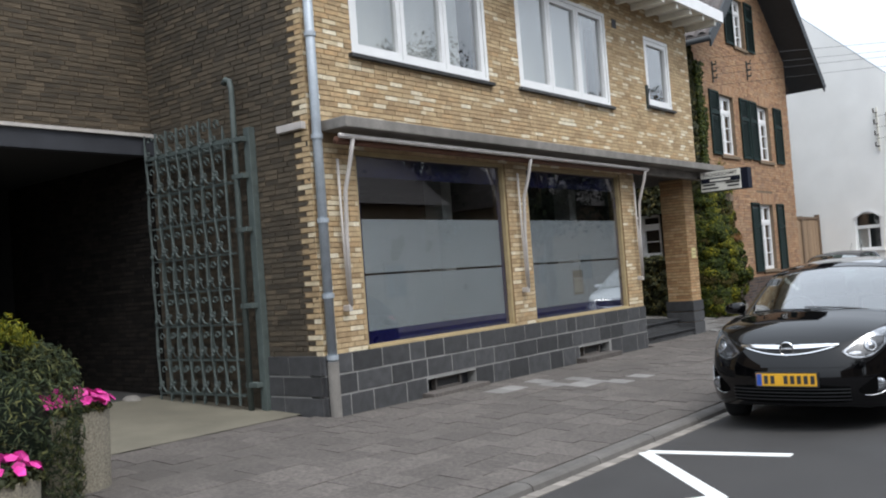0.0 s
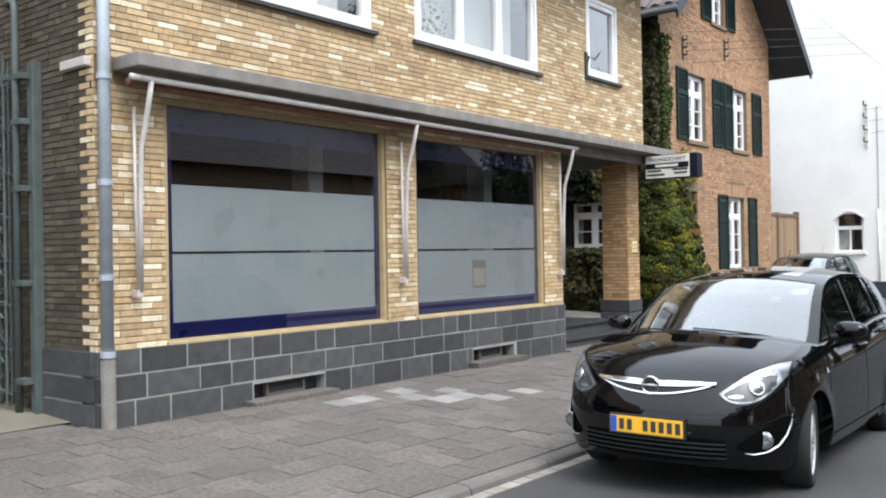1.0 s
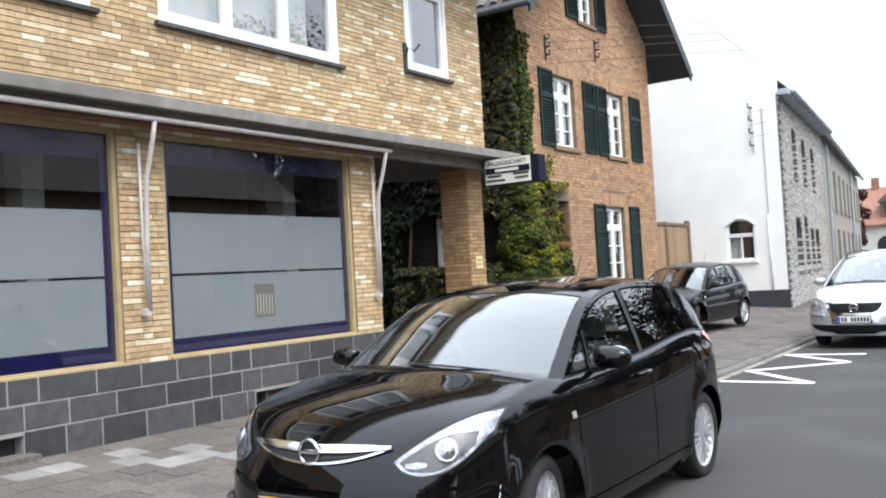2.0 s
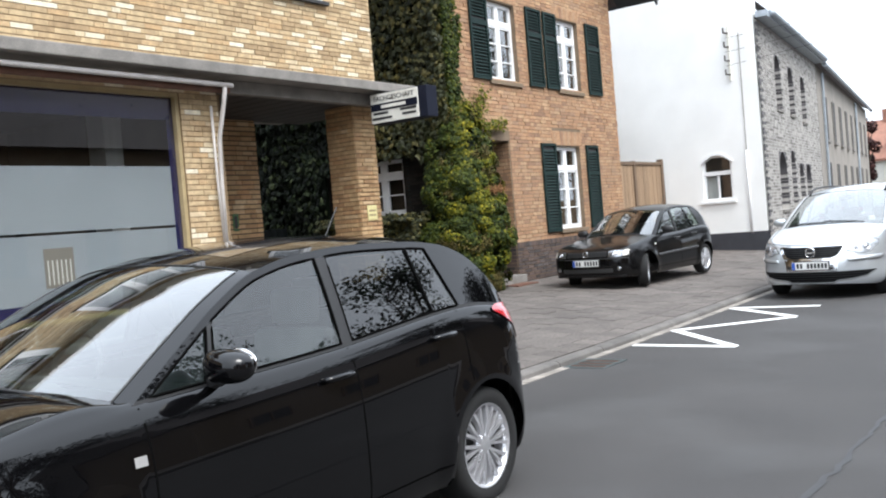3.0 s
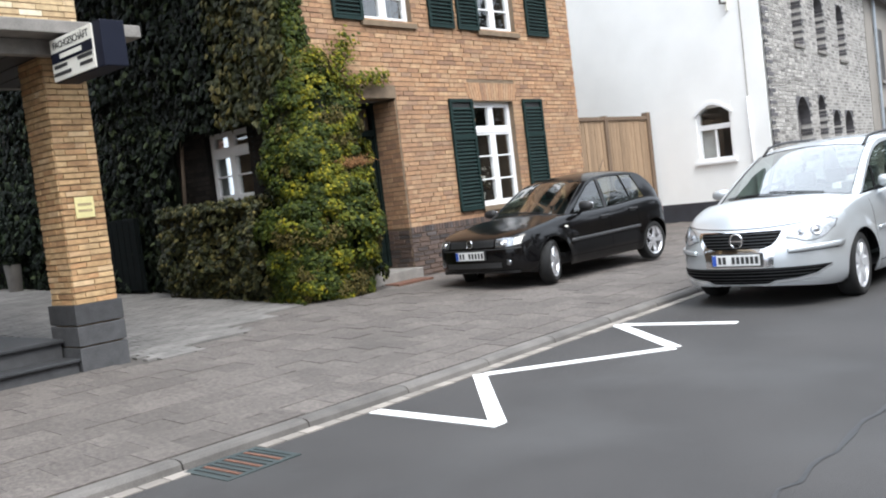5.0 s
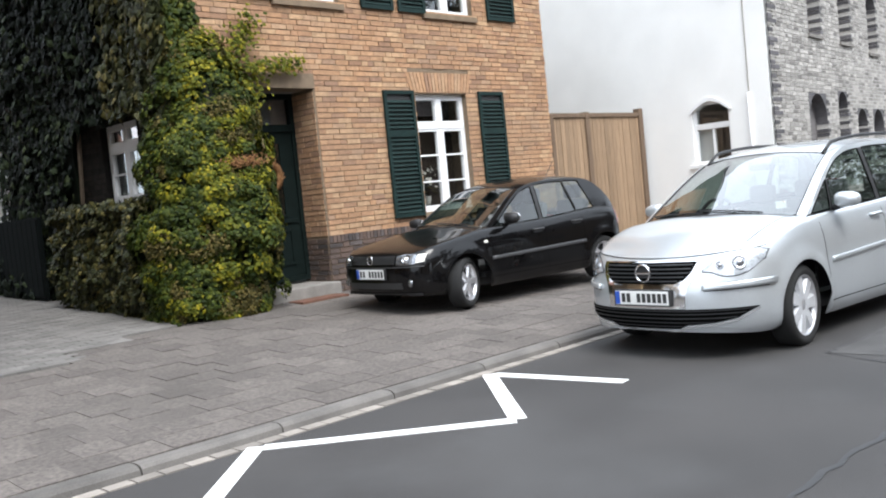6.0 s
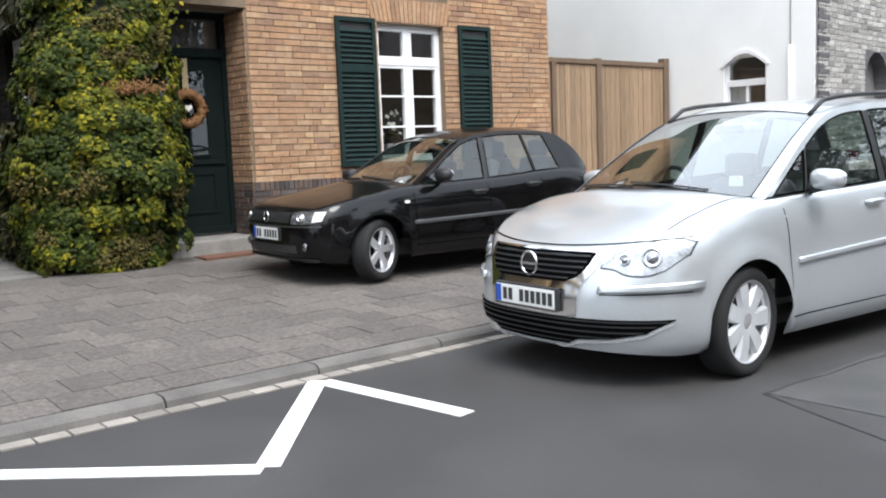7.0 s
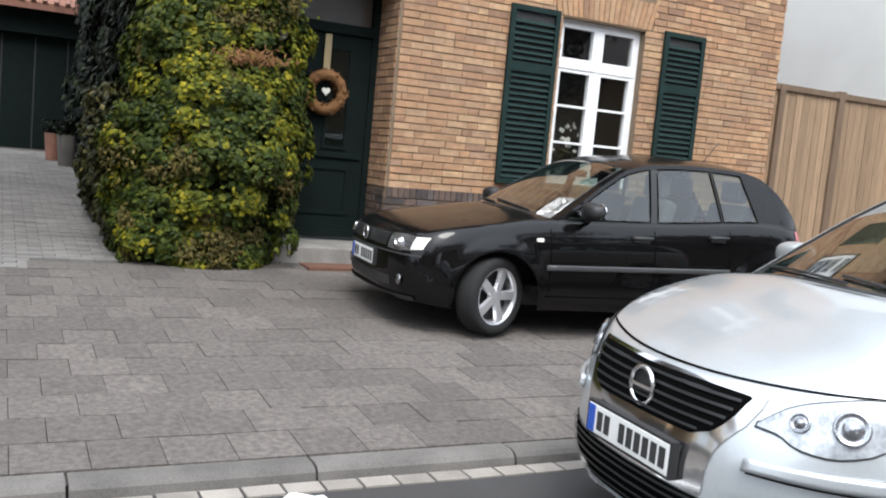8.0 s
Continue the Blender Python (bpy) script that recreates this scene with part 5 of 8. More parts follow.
def build_car(name, label, P, paint, pane_side="car_pane"):
    """A car with its nose at x = 0, its tail at x = L, wheels on z = 0: a lower body lofted from plan, belt and hood lines, and a glasshouse under the arch line."""
    car = tagged(empty(name), label, "car")
    L, hw = P["L"], P["W"] / 2
    hood, belt, arch = smooth_interp(P["hood"]), smooth_interp(P["belt"]), smooth_interp(P["arch"])
    bow_x, bow_z = smooth_interp(P["bow_x"]), smooth_interp(P["bow_z"])
    xa, xd, xat, xdt = P["arch"][0][0], P["arch"][-1][0], P["roof0"], P["roof1"]
    sill, ra = 0.19, P["r"] + 0.045
    wx = (P["fo"], P["fo"] + P["wb"])
    cowl, hb = P["cowl"], P["hatch"]
    nf, lf, nr, lr = P.get("nf", 2.5), P.get("lf", 0.75), 3.0, 0.45

    def plan(s):
        f = 1.0 if s >= lf else (1 - (1 - s / lf) ** nf) ** (1 / nf)
        t = L - s
        g = 1.0 if t >= lr else (1 - (1 - t / lr) ** nr) ** (1 / nr)
        return max(0.0, f * g * (1 - 0.02 * ((s / L - 0.5) * 2) ** 2))

    side_n = [0, 0.05, 0.12, 0.22, 0.34, 0.46, 0.58, 0.68, 0.76, 0.82, 0.88, 0.94, 0.98, 1.0]
    side_w = P.get("side_w", [0.925, 0.962, 0.984, 0.997, 1.0, 1.0, 0.998, 0.994, 0.986, 0.977, 0.964, 0.945, 0.930, 0.915])
    glass_n = [0.1, 0.3, 0.6, 1.0]
    roof_n = [0.03, 0.08, 0.16, 0.28, 0.42, 0.58, 0.78, 1.0]
    st = set(np.linspace(0, 1, 22)[1:] ** 2 * 0.7) | {0.0, L} | set(L - np.linspace(0, 1, 14)[1:] ** 2 * 0.45) | set(np.arange(0.7, L - 0.45, 0.05))
    for w in wx:
        st |= set(w + ra * math.cos(a) for a in np.linspace(0, math.pi, 27))
    st = sorted(st)
    keep = [st[0]]
    for s in st[1:]:
        if s - keep[-1] > 0.006 or s == L:
            keep.append(s)
    st = keep

    def tilt(z, s):
        front = P["rake"] * max(0.0, z - 0.5) ** 1.6 + 0.5 * max(0.0, 0.38 - z) ** 1.5
        return front * math.exp(-s / 0.45) - 0.6 * max(0.0, 0.45 - z) ** 1.5 * math.exp(-(L - s) / 0.3)

    bm = bmesh.new()
    grid = []
    for s in st:
        pl, bz = plan(s), belt(s)
        tz = max(hood(s), bz + 0.02)
        lo = sill + 0.04 * (s < 0.4) * (1 - s / 0.4)
        for w in wx:
            if abs(s - w) < ra:
                lo = max(lo, P["r"] + math.sqrt(max(0, ra * ra - (s - w) ** 2)))
        lo = min(lo, bz - 0.03)
        crown = min(P["crown"], 0.75 * (tz - bz))
        ze = tz - crown
        col = []
        for a in side_n:
            z = lo + (bz - lo) * a
            wv = float(np.interp((z - sill) / (bz - sill), side_n, side_w))
            flare = 0.0
            for w in wx:
                d = math.hypot(s - w, z - P["r"])
                flare = max(flare, 0.020 * max(0.0, 1 - abs(d - ra - 0.01) / 0.10) ** 0.8)
            col.append((s + tilt(z, s), pl * (hw * wv + flare * (z > P["r"] * 0.6)), z))
        y0 = pl * hw * side_w[-1]
        for a in glass_n:
            z = bz + (ze - bz) * a
            col.append((s + tilt(z, s), max(0.0, y0 - pl * (0.6 * (z - bz) + 0.012 * a)), z))
        ye = col[-1][1]
        for a in roof_n:
            z = tz - crown * (1 - a) ** 2.4
            col.append((s + tilt(z, s), ye * (1 - a), z))
        grid.append([[bm.verts.new((x, sg * y, z)) for x, y, z in col] for sg in (1, -1)])
    ns = len(side_n)
    for i in range(len(st) - 1):
        sm = (st[i] + st[i + 1]) / 2
        for g in (0, 1):
            q, t = grid[i][g], grid[i + 1][g]
            for j in range(len(q) - 1):
                if j >= ns + 1 and xa + 0.05 < sm < xd - 0.05:
                    continue
                vs = (q[j], t[j], t[j + 1], q[j + 1])
                if len({v.co.to_tuple(5) for v in vs}) >= 3:
                    bm.faces.new(vs if g else vs[::-1])
    bmesh.ops.remove_doubles(bm, verts=[v for v in bm.verts if abs(v.co.y) < 1e-4], dist=1e-4)

    # the glasshouse: one surface for the sides, one over windscreen, roof and rear window
    def side_p(x, z, g, out_d=0.0):
        d = z - belt(x)
        return Vector((x, g * (plan(x) * hw * side_w[-1] - 0.006 - P["tumble"] * d - 0.10 * d * d + out_d), z))

    def top_p(x, w, up=0.0):
        e = side_p(x, arch(x), 1)
        return Vector((x + bow_x(x) * (1 - w * w), e.y * w, arch(x) + bow_z(x) * (1 - abs(w) ** 2.3) + up))

    cast_v, cast_f = [], []

    def patch(rows):
        """A smooth sheet through rows of points."""
        b = bmesh.new()
        g = [[b.verts.new(p) for p in r] for r in rows]
        for q, s in zip(g, g[1:]):
            for k in range(len(q) - 1):
                vs = (q[k], q[k + 1], s[k + 1], s[k])
                if len({v.co.to_tuple(4) for v in vs}) >= 3:
                    b.faces.new(vs)
        bmesh.ops.remove_doubles(b, verts=b.verts[:], dist=1e-5)
        bmesh.ops.recalc_face_normals(b, faces=b.faces[:])
        if b.faces:
            c = Vector((L / 2, 0, 0.8))
            if sum((f.calc_center_median() - c).dot(f.normal) for f in b.faces) < 0:
                bmesh.ops.reverse_faces(b, faces=b.faces[:])
        base = len(cast_v)
        b.verts.index_update()
        cast_v.extend(v.co.copy() for v in b.verts)
        cast_f.extend([base + v.index for v in f.verts] for f in b.faces)
        return b

    body_bm = bm.copy()
    bmesh.ops.recalc_face_normals(body_bm, faces=body_bm.faces[:])
    if sum((f.calc_center_median() - Vector((L / 2, 0, 0.5))).dot(f.normal) for f in body_bm.faces) < 0:
        bmesh.ops.reverse_faces(body_bm, faces=body_bm.faces[:])
    bm.verts.index_update()
    cast_v.extend(v.co.copy() for v in bm.verts)
    cast_f.extend([v.index for v in f.verts] for f in bm.faces)
    bm.free()
    body = part("body", body_bm, paint, car, P["body_label"], smooth=True)

    wa, wr = 0.915, 0.86
    full = sorted(set(np.linspace(-1, 1, 25)) | {-wa, wa})
    ws = [w for w in full if -wa - 1e-6 <= w <= wa + 1e-6]
    xs_screen = list(np.linspace(xa + 0.02, xat, 26))
    part("roof", patch([[top_p(x, w) for w in full] for x in np.linspace(xat, xdt, 34)]), paint, car, smooth=True)
    part("cowl_panel", patch([[top_p(x, w, -0.004) for w in full] for x in (xa - 0.03, xa, xa + 0.02)]), "plastic", car)
    scr = part("windscreen", patch([[top_p(x, w, -0.004) for w in ws] for x in xs_screen]), "screen", car, smooth=True)
    scr.visible_shadow = False
    for g in (1, -1):
        part("front_pillar", patch([[top_p(x, g * w) for w in np.linspace(wa, 1, 5)] for x in xs_screen]), paint, body, smooth=True)
        part("rear_pillar", patch([[top_p(x, g * w) for w in np.linspace(wr, 1, 5)] for x in np.linspace(xdt, xd, 16)]), paint, body, smooth=True)
        edge = [top_p(x, g * wa, 0.001) for x in xs_screen[::2]]
        part("screen_seal", tube(edge, 0.0045, sides=5), "plastic", body)
    part("screen_seal", tube([top_p(xat, w, -0.001) for w in ws[::2]], 0.003, sides=5), "plastic", body)
    rear = part("rear_window", patch([[top_p(x, w, -0.003) for w in np.linspace(-wr, wr, 17)] for x in np.linspace(xdt, xd - 0.03, 16)]), "car_pane", car, smooth=True)
    rear.visible_shadow = False

    m0, m1 = 0.018, P.get("rail", 0.035)
    meet = [x for x in np.linspace(xa, xa + 1.0, 400) if arch(x) - belt(x) > m0 + m1]
    x_first = float(meet[0])
    lines = [(x_first, x_first, 0.0)] + list(P["posts"]) + [(*P["end"], 0.0)]

    def pane_p(xb, xt, v, g, out_d=0.0):
        x = xb + (xt - xb) * v
        z0, z1 = belt(x) + m0, max(arch(x) - m1, belt(x) + m0)
        return side_p(x, z0 + (z1 - z0) * v, g, out_d)

    for g in (1, -1):
        stn = np.linspace(xa, xd, 70)
        part("window_frame", patch([[side_p(x, belt(x) - 0.03, g) for x in stn], [side_p(x, min(belt(x) + m0, arch(x)), g) for x in stn]]), "plastic", body, smooth=True)
        part("roof_rail_panel", patch([[side_p(x, min(max(arch(x) - m1 * (1 - k / 3), min(belt(x) + m0, arch(x))), arch(x)), g) for x in stn] for k in range(4)]), paint, body, smooth=True)
        for xb, xt, h in P["posts"]:
            part("pillar", patch([[pane_p(xb + d, xt + d, v, g, 0.001) for d in (-h, 0, h)] for v in np.linspace(0, 1, 9)]), P.get("post_mat", "plastic"), body, smooth=True)
        xb, xt = P["end"]
        part("pillar", patch([[pane_p(xb + (xd - 0.01 - xb) * u, xt + (xd - 0.01 - xt) * u, v, g) for u in np.linspace(0, 1, 10)] for v in np.linspace(0, 1, 9)]), paint, body, smooth=True)
        for k, ((b0, t0, h0), (b1, t1, h1)) in enumerate(zip(lines, lines[1:])):
            q0, q1, r0, r1 = b0 + h0, b1 - h1, t0 + h0, t1 - h1
            rows_p = [[pane_p(q0 + (q1 - q0) * u, r0 + (r1 - r0) * u, v, g, -0.005) for u in np.linspace(0, 1, 13)] for v in np.linspace(0, 1, 9)]
            rim = [*rows_p[0], *[r[-1] for r in rows_p[1:]], *rows_p[-1][-2::-1], *[r[0] for r in rows_p[-2:0:-1]]]
            clean = [p for i, p in enumerate(rim) if (p - rim[i - 1]).length > 0.004]
            front_half = k < P.get("clear_panes", 2)
            ob = part("side_window", patch(rows_p), "car_pane" if front_half else pane_side, car, smooth=True)
            ob.visible_shadow = False
            part("window_seal", tube([p + Vector((0, g * 0.004, 0)) for p in clean], 0.0065, sides=5, closed=True), "seam", ob)

    tree = BVHTree.FromPolygons(cast_v, cast_f)

    # floor pan, wheel wells and cabin
    part("underbody", box(0.25, L - 0.2, -hw * 0.72, hw * 0.72, 0.20, 0.34), "plastic", car)
    part("engine_bay", box(0.45, cowl + 0.1, -hw * 0.62, hw * 0.62, 0.3, belt(0.6) - 0.10), "plastic", car)
    for w in wx:
        part("wheel_well", extrude([(w + (ra + 0.01) * math.cos(a), P["r"] + (ra + 0.01) * math.sin(a)) for a in np.linspace(0, math.pi, 13)], "y", -hw * 0.64, hw * 0.64), "plastic", car)
    dz = belt(xa)
    part("dashboard", box(xa - 0.10, xa + 0.42, -hw * 0.80, hw * 0.80, 0.5, dz + 0.02, 0.04), "plastic", car)
    part("steering_wheel", tube([(xa + 0.55 + 0.06 * math.sin(a), 0.36 + 0.18 * math.cos(a), dz + 0.02 + 0.16 * math.sin(a)) for a in [k * math.tau / 20 for k in range(20)]], 0.017, closed=True), "plastic", car, smooth=True)
    part("inner_mirror", box(xat - 0.10, xat - 0.06, -0.11, 0.11, arch(xat) - 0.09, arch(xat) - 0.03, 0.012), "plastic", car)
    for xs, zs in ((P["seat1"], 0.3), (P["seat2"], 0.3)):
        for y in (-0.37, 0.37):
            b = box(xs, xs + 0.52, y - 0.25, y + 0.25, zs, zs + 0.26, 0.05)
            back_b = box(0, 0.13, y - 0.24, y + 0.24, 0, 0.62, 0.05)
            moved(back_b, Matrix.Translation((xs + 0.48, 0, zs + 0.18)) @ Matrix.Rotation(radians(14), 4, "Y"))
            join(b, back_b)
            seat = part("seat", b, P.get("seat_mat", "seat"), car, "grey cloth car seat", smooth=False)
            part("headrest", box(xs + 0.64, xs + 0.74, y - 0.13, y + 0.13, zs + 0.78, zs + 0.96, 0.04), P.get("seat_mat", "seat"), seat)
    part("cabin_floor", box(cowl, hb - 0.2, -hw * 0.86, hw * 0.86, 0.30, 0.36), "plastic", car)
    part("door_cards", box(xa + 0.2, hb - 0.4, hw * 0.84, hw * 0.87, 0.4, belt(2.0) - 0.05), "plastic", car)
    part("door_cards", box(xa + 0.2, hb - 0.4, -hw * 0.87, -hw * 0.84, 0.4, belt(2.0) - 0.05), "plastic", car)

    # patches that lie on the skin
    def hit(o, d):
        p, n, _, _ = tree.ray_cast(Vector(o), Vector(d))
        return p, n

    def skin(pn, rows, how, off, mt, parent=car, lab="", solid=0.0, smooth=True):
        """rows: lines of (a, b) points, cast on the skin from the front (y, z), tail (y, z), top (x, y) or a side (x, z)."""
        b = bmesh.new()
        skin_lines = []
        for row in rows:
            line = []
            for a, c in row:
                o, d = {"front": ((-1, a, c), (1, 0, 0)), "tail": ((L + 1, a, c), (-1, 0, 0)), "top": ((a, c, 3), (0, 0, -1)), "left": ((a, 2, c), (0, -1, 0)), "right": ((a, -2, c), (0, 1, 0))}[how]
                p, n = hit(o, d)
                if p is None:
                    line.append(None)
                    continue
                if n.dot(Vector(d)) > 0:
                    n = -n
                line.append(b.verts.new(p + n * off))
            skin_lines.append(line)
        for q, s in zip(skin_lines, skin_lines[1:]):
            for i in range(len(q) - 1):
                f = [v for v in (q[i], q[i + 1], s[i + 1], s[i]) if v is not None]
                if len(f) >= 3:
                    b.faces.new(f)
        bmesh.ops.recalc_face_normals(b, faces=b.faces[:])
        if b.faces and sum((f.calc_center_median() - Vector((L / 2, 0, 0.6))).dot(f.normal) for f in b.faces) < 0:
            bmesh.ops.reverse_faces(b, faces=b.faces[:])
        if solid:
            bmesh.ops.solidify(b, geom=b.faces[:], thickness=solid)
        return part(pn, b, mt, parent, lab, smooth=smooth)

    def blob(pts_lo, pts_hi, a0, a1, na=18, nb=6, sg=1):
        """A patch between a lower and an upper curve, each given by a few (a, height) pairs."""
        lo, hi = smooth_interp(pts_lo), smooth_interp(pts_hi)
        aa = [a0 + (a1 - a0) * (0.5 - 0.5 * math.cos(math.pi * i / na)) for i in range(na + 1)]
        return [[(sg * a, lo(a) * (1 - k / nb) + hi(a) * k / nb) for a in aa] for k in range(nb + 1)]

    skin.blob = blob

    def quad(a0, a1, lo0, hi0, lo1, hi1, na=8, nb=4, bulge=0.0):
        """A four-cornered patch: edges a0 and a1, with low and high ends at each."""
        rows_q = []
        for k in range(nb + 1):
            t = k / nb
            rows_q.append([(a0 + (a1 - a0) * i / na, (lo0 + (lo1 - lo0) * i / na) * (1 - t) + (hi0 + (hi1 - hi0) * i / na) * t + bulge * math.sin(math.pi * i / na) * (2 * t - 1)) for i in range(na + 1)])
        return rows_q

    P["details"](car, body, skin, quad, hit, P)

    # door seams, handles, mirrors
    for g, side in ((1, "left"), (-1, "right")):
        for s in P["seams"]:
            zs = np.linspace(max(0.25, P.get("seam_lo", 0.25)), belt(s) - 0.005, 12)
            skin("door_seam", [[(s - 0.004 + 0.02 * (0.6 - z), z), (s + 0.004 + 0.02 * (0.6 - z), z)] for z in zs], side, 0.0015, "seam", body)
        skin("sill_seam", [[(x, 0.30), (x, 0.308)] for x in np.linspace(wx[0] + ra + 0.02, wx[1] - ra - 0.02, 12)], side, 0.0015, "seam", body)
        for s in P["handles"]:
            z = belt(s) - 0.105
            p, n = hit((s, g * 2, z), (0, -g, 0))
            if p is not None:
                part("door_handle", tube([p + Vector((-0.09, 0, 0)), p + Vector((-0.07, g * 0.035, 0.004)), p + Vector((0.07, g * 0.035, 0.008)), p + Vector((0.09, 0, 0.006))], 0.014), P["handle_mat"], body, smooth=True)
                skin("handle_cup", quad(s - 0.075, s + 0.075, z - 0.032, z + 0.022, z - 0.032, z + 0.022, 6, 3), side, 0.001, P.get("cup_mat", "plastic"), body)
        ms, mz = P["mirror"]
        p, n = hit((ms + 0.12, g * 2, mz - 0.10), (0, -g, 0))
        mir = part("mirror", mirror_shell(ms, p.y + g * 0.135, mz, g), P["mirror_mat"], body, "rounded door mirror", smooth=True)
        part("mirror_glass", ellipsoid((ms + 0.058, p.y + g * 0.135, mz), (0.010, 0.088, 0.056)), "chrome", mir, smooth=True)
        part("mirror_foot", tube([(ms + 0.06, p.y - g * 0.03, mz - 0.075), (ms + 0.01, p.y + g * 0.08, mz - 0.050)], 0.028), "plastic", mir)
        if P.get("moulding"):
            z0, z1, ya, yb = P["moulding"]
            for a, b2 in P["mould_spans"]:
                skin("side_moulding", quad(a, b2, z0, z1, z0 + yb, z1 + yb, 16, 3), side, 0.016, P["mould_mat"], body, solid=0.014)
    for w0, w1 in ((-0.62, 0.10), (0.02, 0.80)):
        part("wiper", tube([top_p(xa + 0.02 + 0.035 * k / 7, w0 + (w1 - w0) * k / 7, 0.008) for k in range(8)], 0.007, sides=6), "plastic", body)
    for x in wx:
        for y in (-1, 1):
            wheel(car, x, y * (hw - P["tyre"] / 2 - 0.025), P["r"], P["tyre"], P["rim"], P.get("turn", 0.0) if x == wx[0] else 0.0)
    return car


def plate(car, x, z, mt, hit, bars=8, y0=0.0):
    p, n = hit((-1, y0, z), (1, 0, 0))
    xx = p.x - 0.022
    pl = part("number_plate", box(xx - 0.006, xx, y0 - 0.26, y0 + 0.26, z - 0.056, z + 0.056, 0.004), mt, car, "number plate with plain dark bars")
    part("plate_frame", frame_ring("x", xx - 0.004, xx + 0.03, y0 - 0.27, y0 + 0.27, z - 0.066, z + 0.066, 0.012), "plastic", pl)
    part("plate_band", box(xx - 0.009, xx - 0.006, y0 + 0.212, y0 + 0.256, z - 0.052, z + 0.052), "plate_b", pl)
    for k in range(bars):
        y = y0 + 0.175 - k * 0.4 / (bars - 1) * 1.0
        if k in (2,):
            continue
        part("plate_bar", box(xx - 0.009, xx - 0.006, y - 0.017, y + 0.017, z - 0.036, z + 0.036), "ink", pl)
    return pl


def badge(car, z, r, hit, parent):
    p, n = hit((-1, 0, z), (1, 0, 0))
    x = p.x - 0.03
    b = tube([(x, r * math.cos(a), z + r * math.sin(a)) for a in [k * math.tau / 24 for k in range(24)]], r * 0.14, closed=True)
    bd = part("badge", b, "chrome", parent, "round chrome badge", smooth=True)
    part("badge_bar", box(x - 0.006, x + 0.012, -r * 0.9, r * 0.9, z - r * 0.12, z + r * 0.12, 0.003), "chrome", bd)
    part("badge_back", moved(lathe([(0, 0), (r * 0.95, 0.0), (r * 0.95, 0.02)], segs=24), Matrix.Translation((x + 0.01, 0, z)) @ Matrix.Rotation(radians(90), 4, "Z")), "plastic", bd)
    return bd


def lamp_unit(skin, quad, sg, body, a0, a1, lo0, hi0, lo1, hi1, hit, r1, y1, z1, r2=0.0, y2=0.0, z2=0.0, bulge=0.01, mt="lamp_in"):
    lamp = skin("headlight", quad(sg * a0, sg * a1, lo0, hi0, lo1, hi1, 12, 6, bulge), "front", 0.006, mt, body, "clear headlight with bright reflector")
    skin("headlight_rim", quad(sg * (a0 - 0.006), sg * (a1 + 0.006), lo0 - 0.006, hi0 + 0.006, lo1 - 0.006, hi1 + 0.006, 12, 6, bulge), "front", 0.003, "plastic", lamp)
    for r, y, z in ((r1, y1, z1), (r2, y2, z2)):
        if r:
            p, n = hit((-1, sg * y, z), (1, 0, 0))
            if n.x > 0:
                n = -n
            rot = n.to_track_quat("Y", "Z").to_matrix().to_4x4()
            b = moved(lathe([(r, 0.0), (r * 0.95, 0.016), (r * 0.8, 0.010), (r * 0.72, -0.002), (r * 0.6, 0.012), (r * 0.3, 0.02), (0.0, 0.022)], segs=24), Matrix.Translation(p + n * 0.008) @ rot)
            part("lens", b, "chrome", lamp, smooth=True)
    return lamp


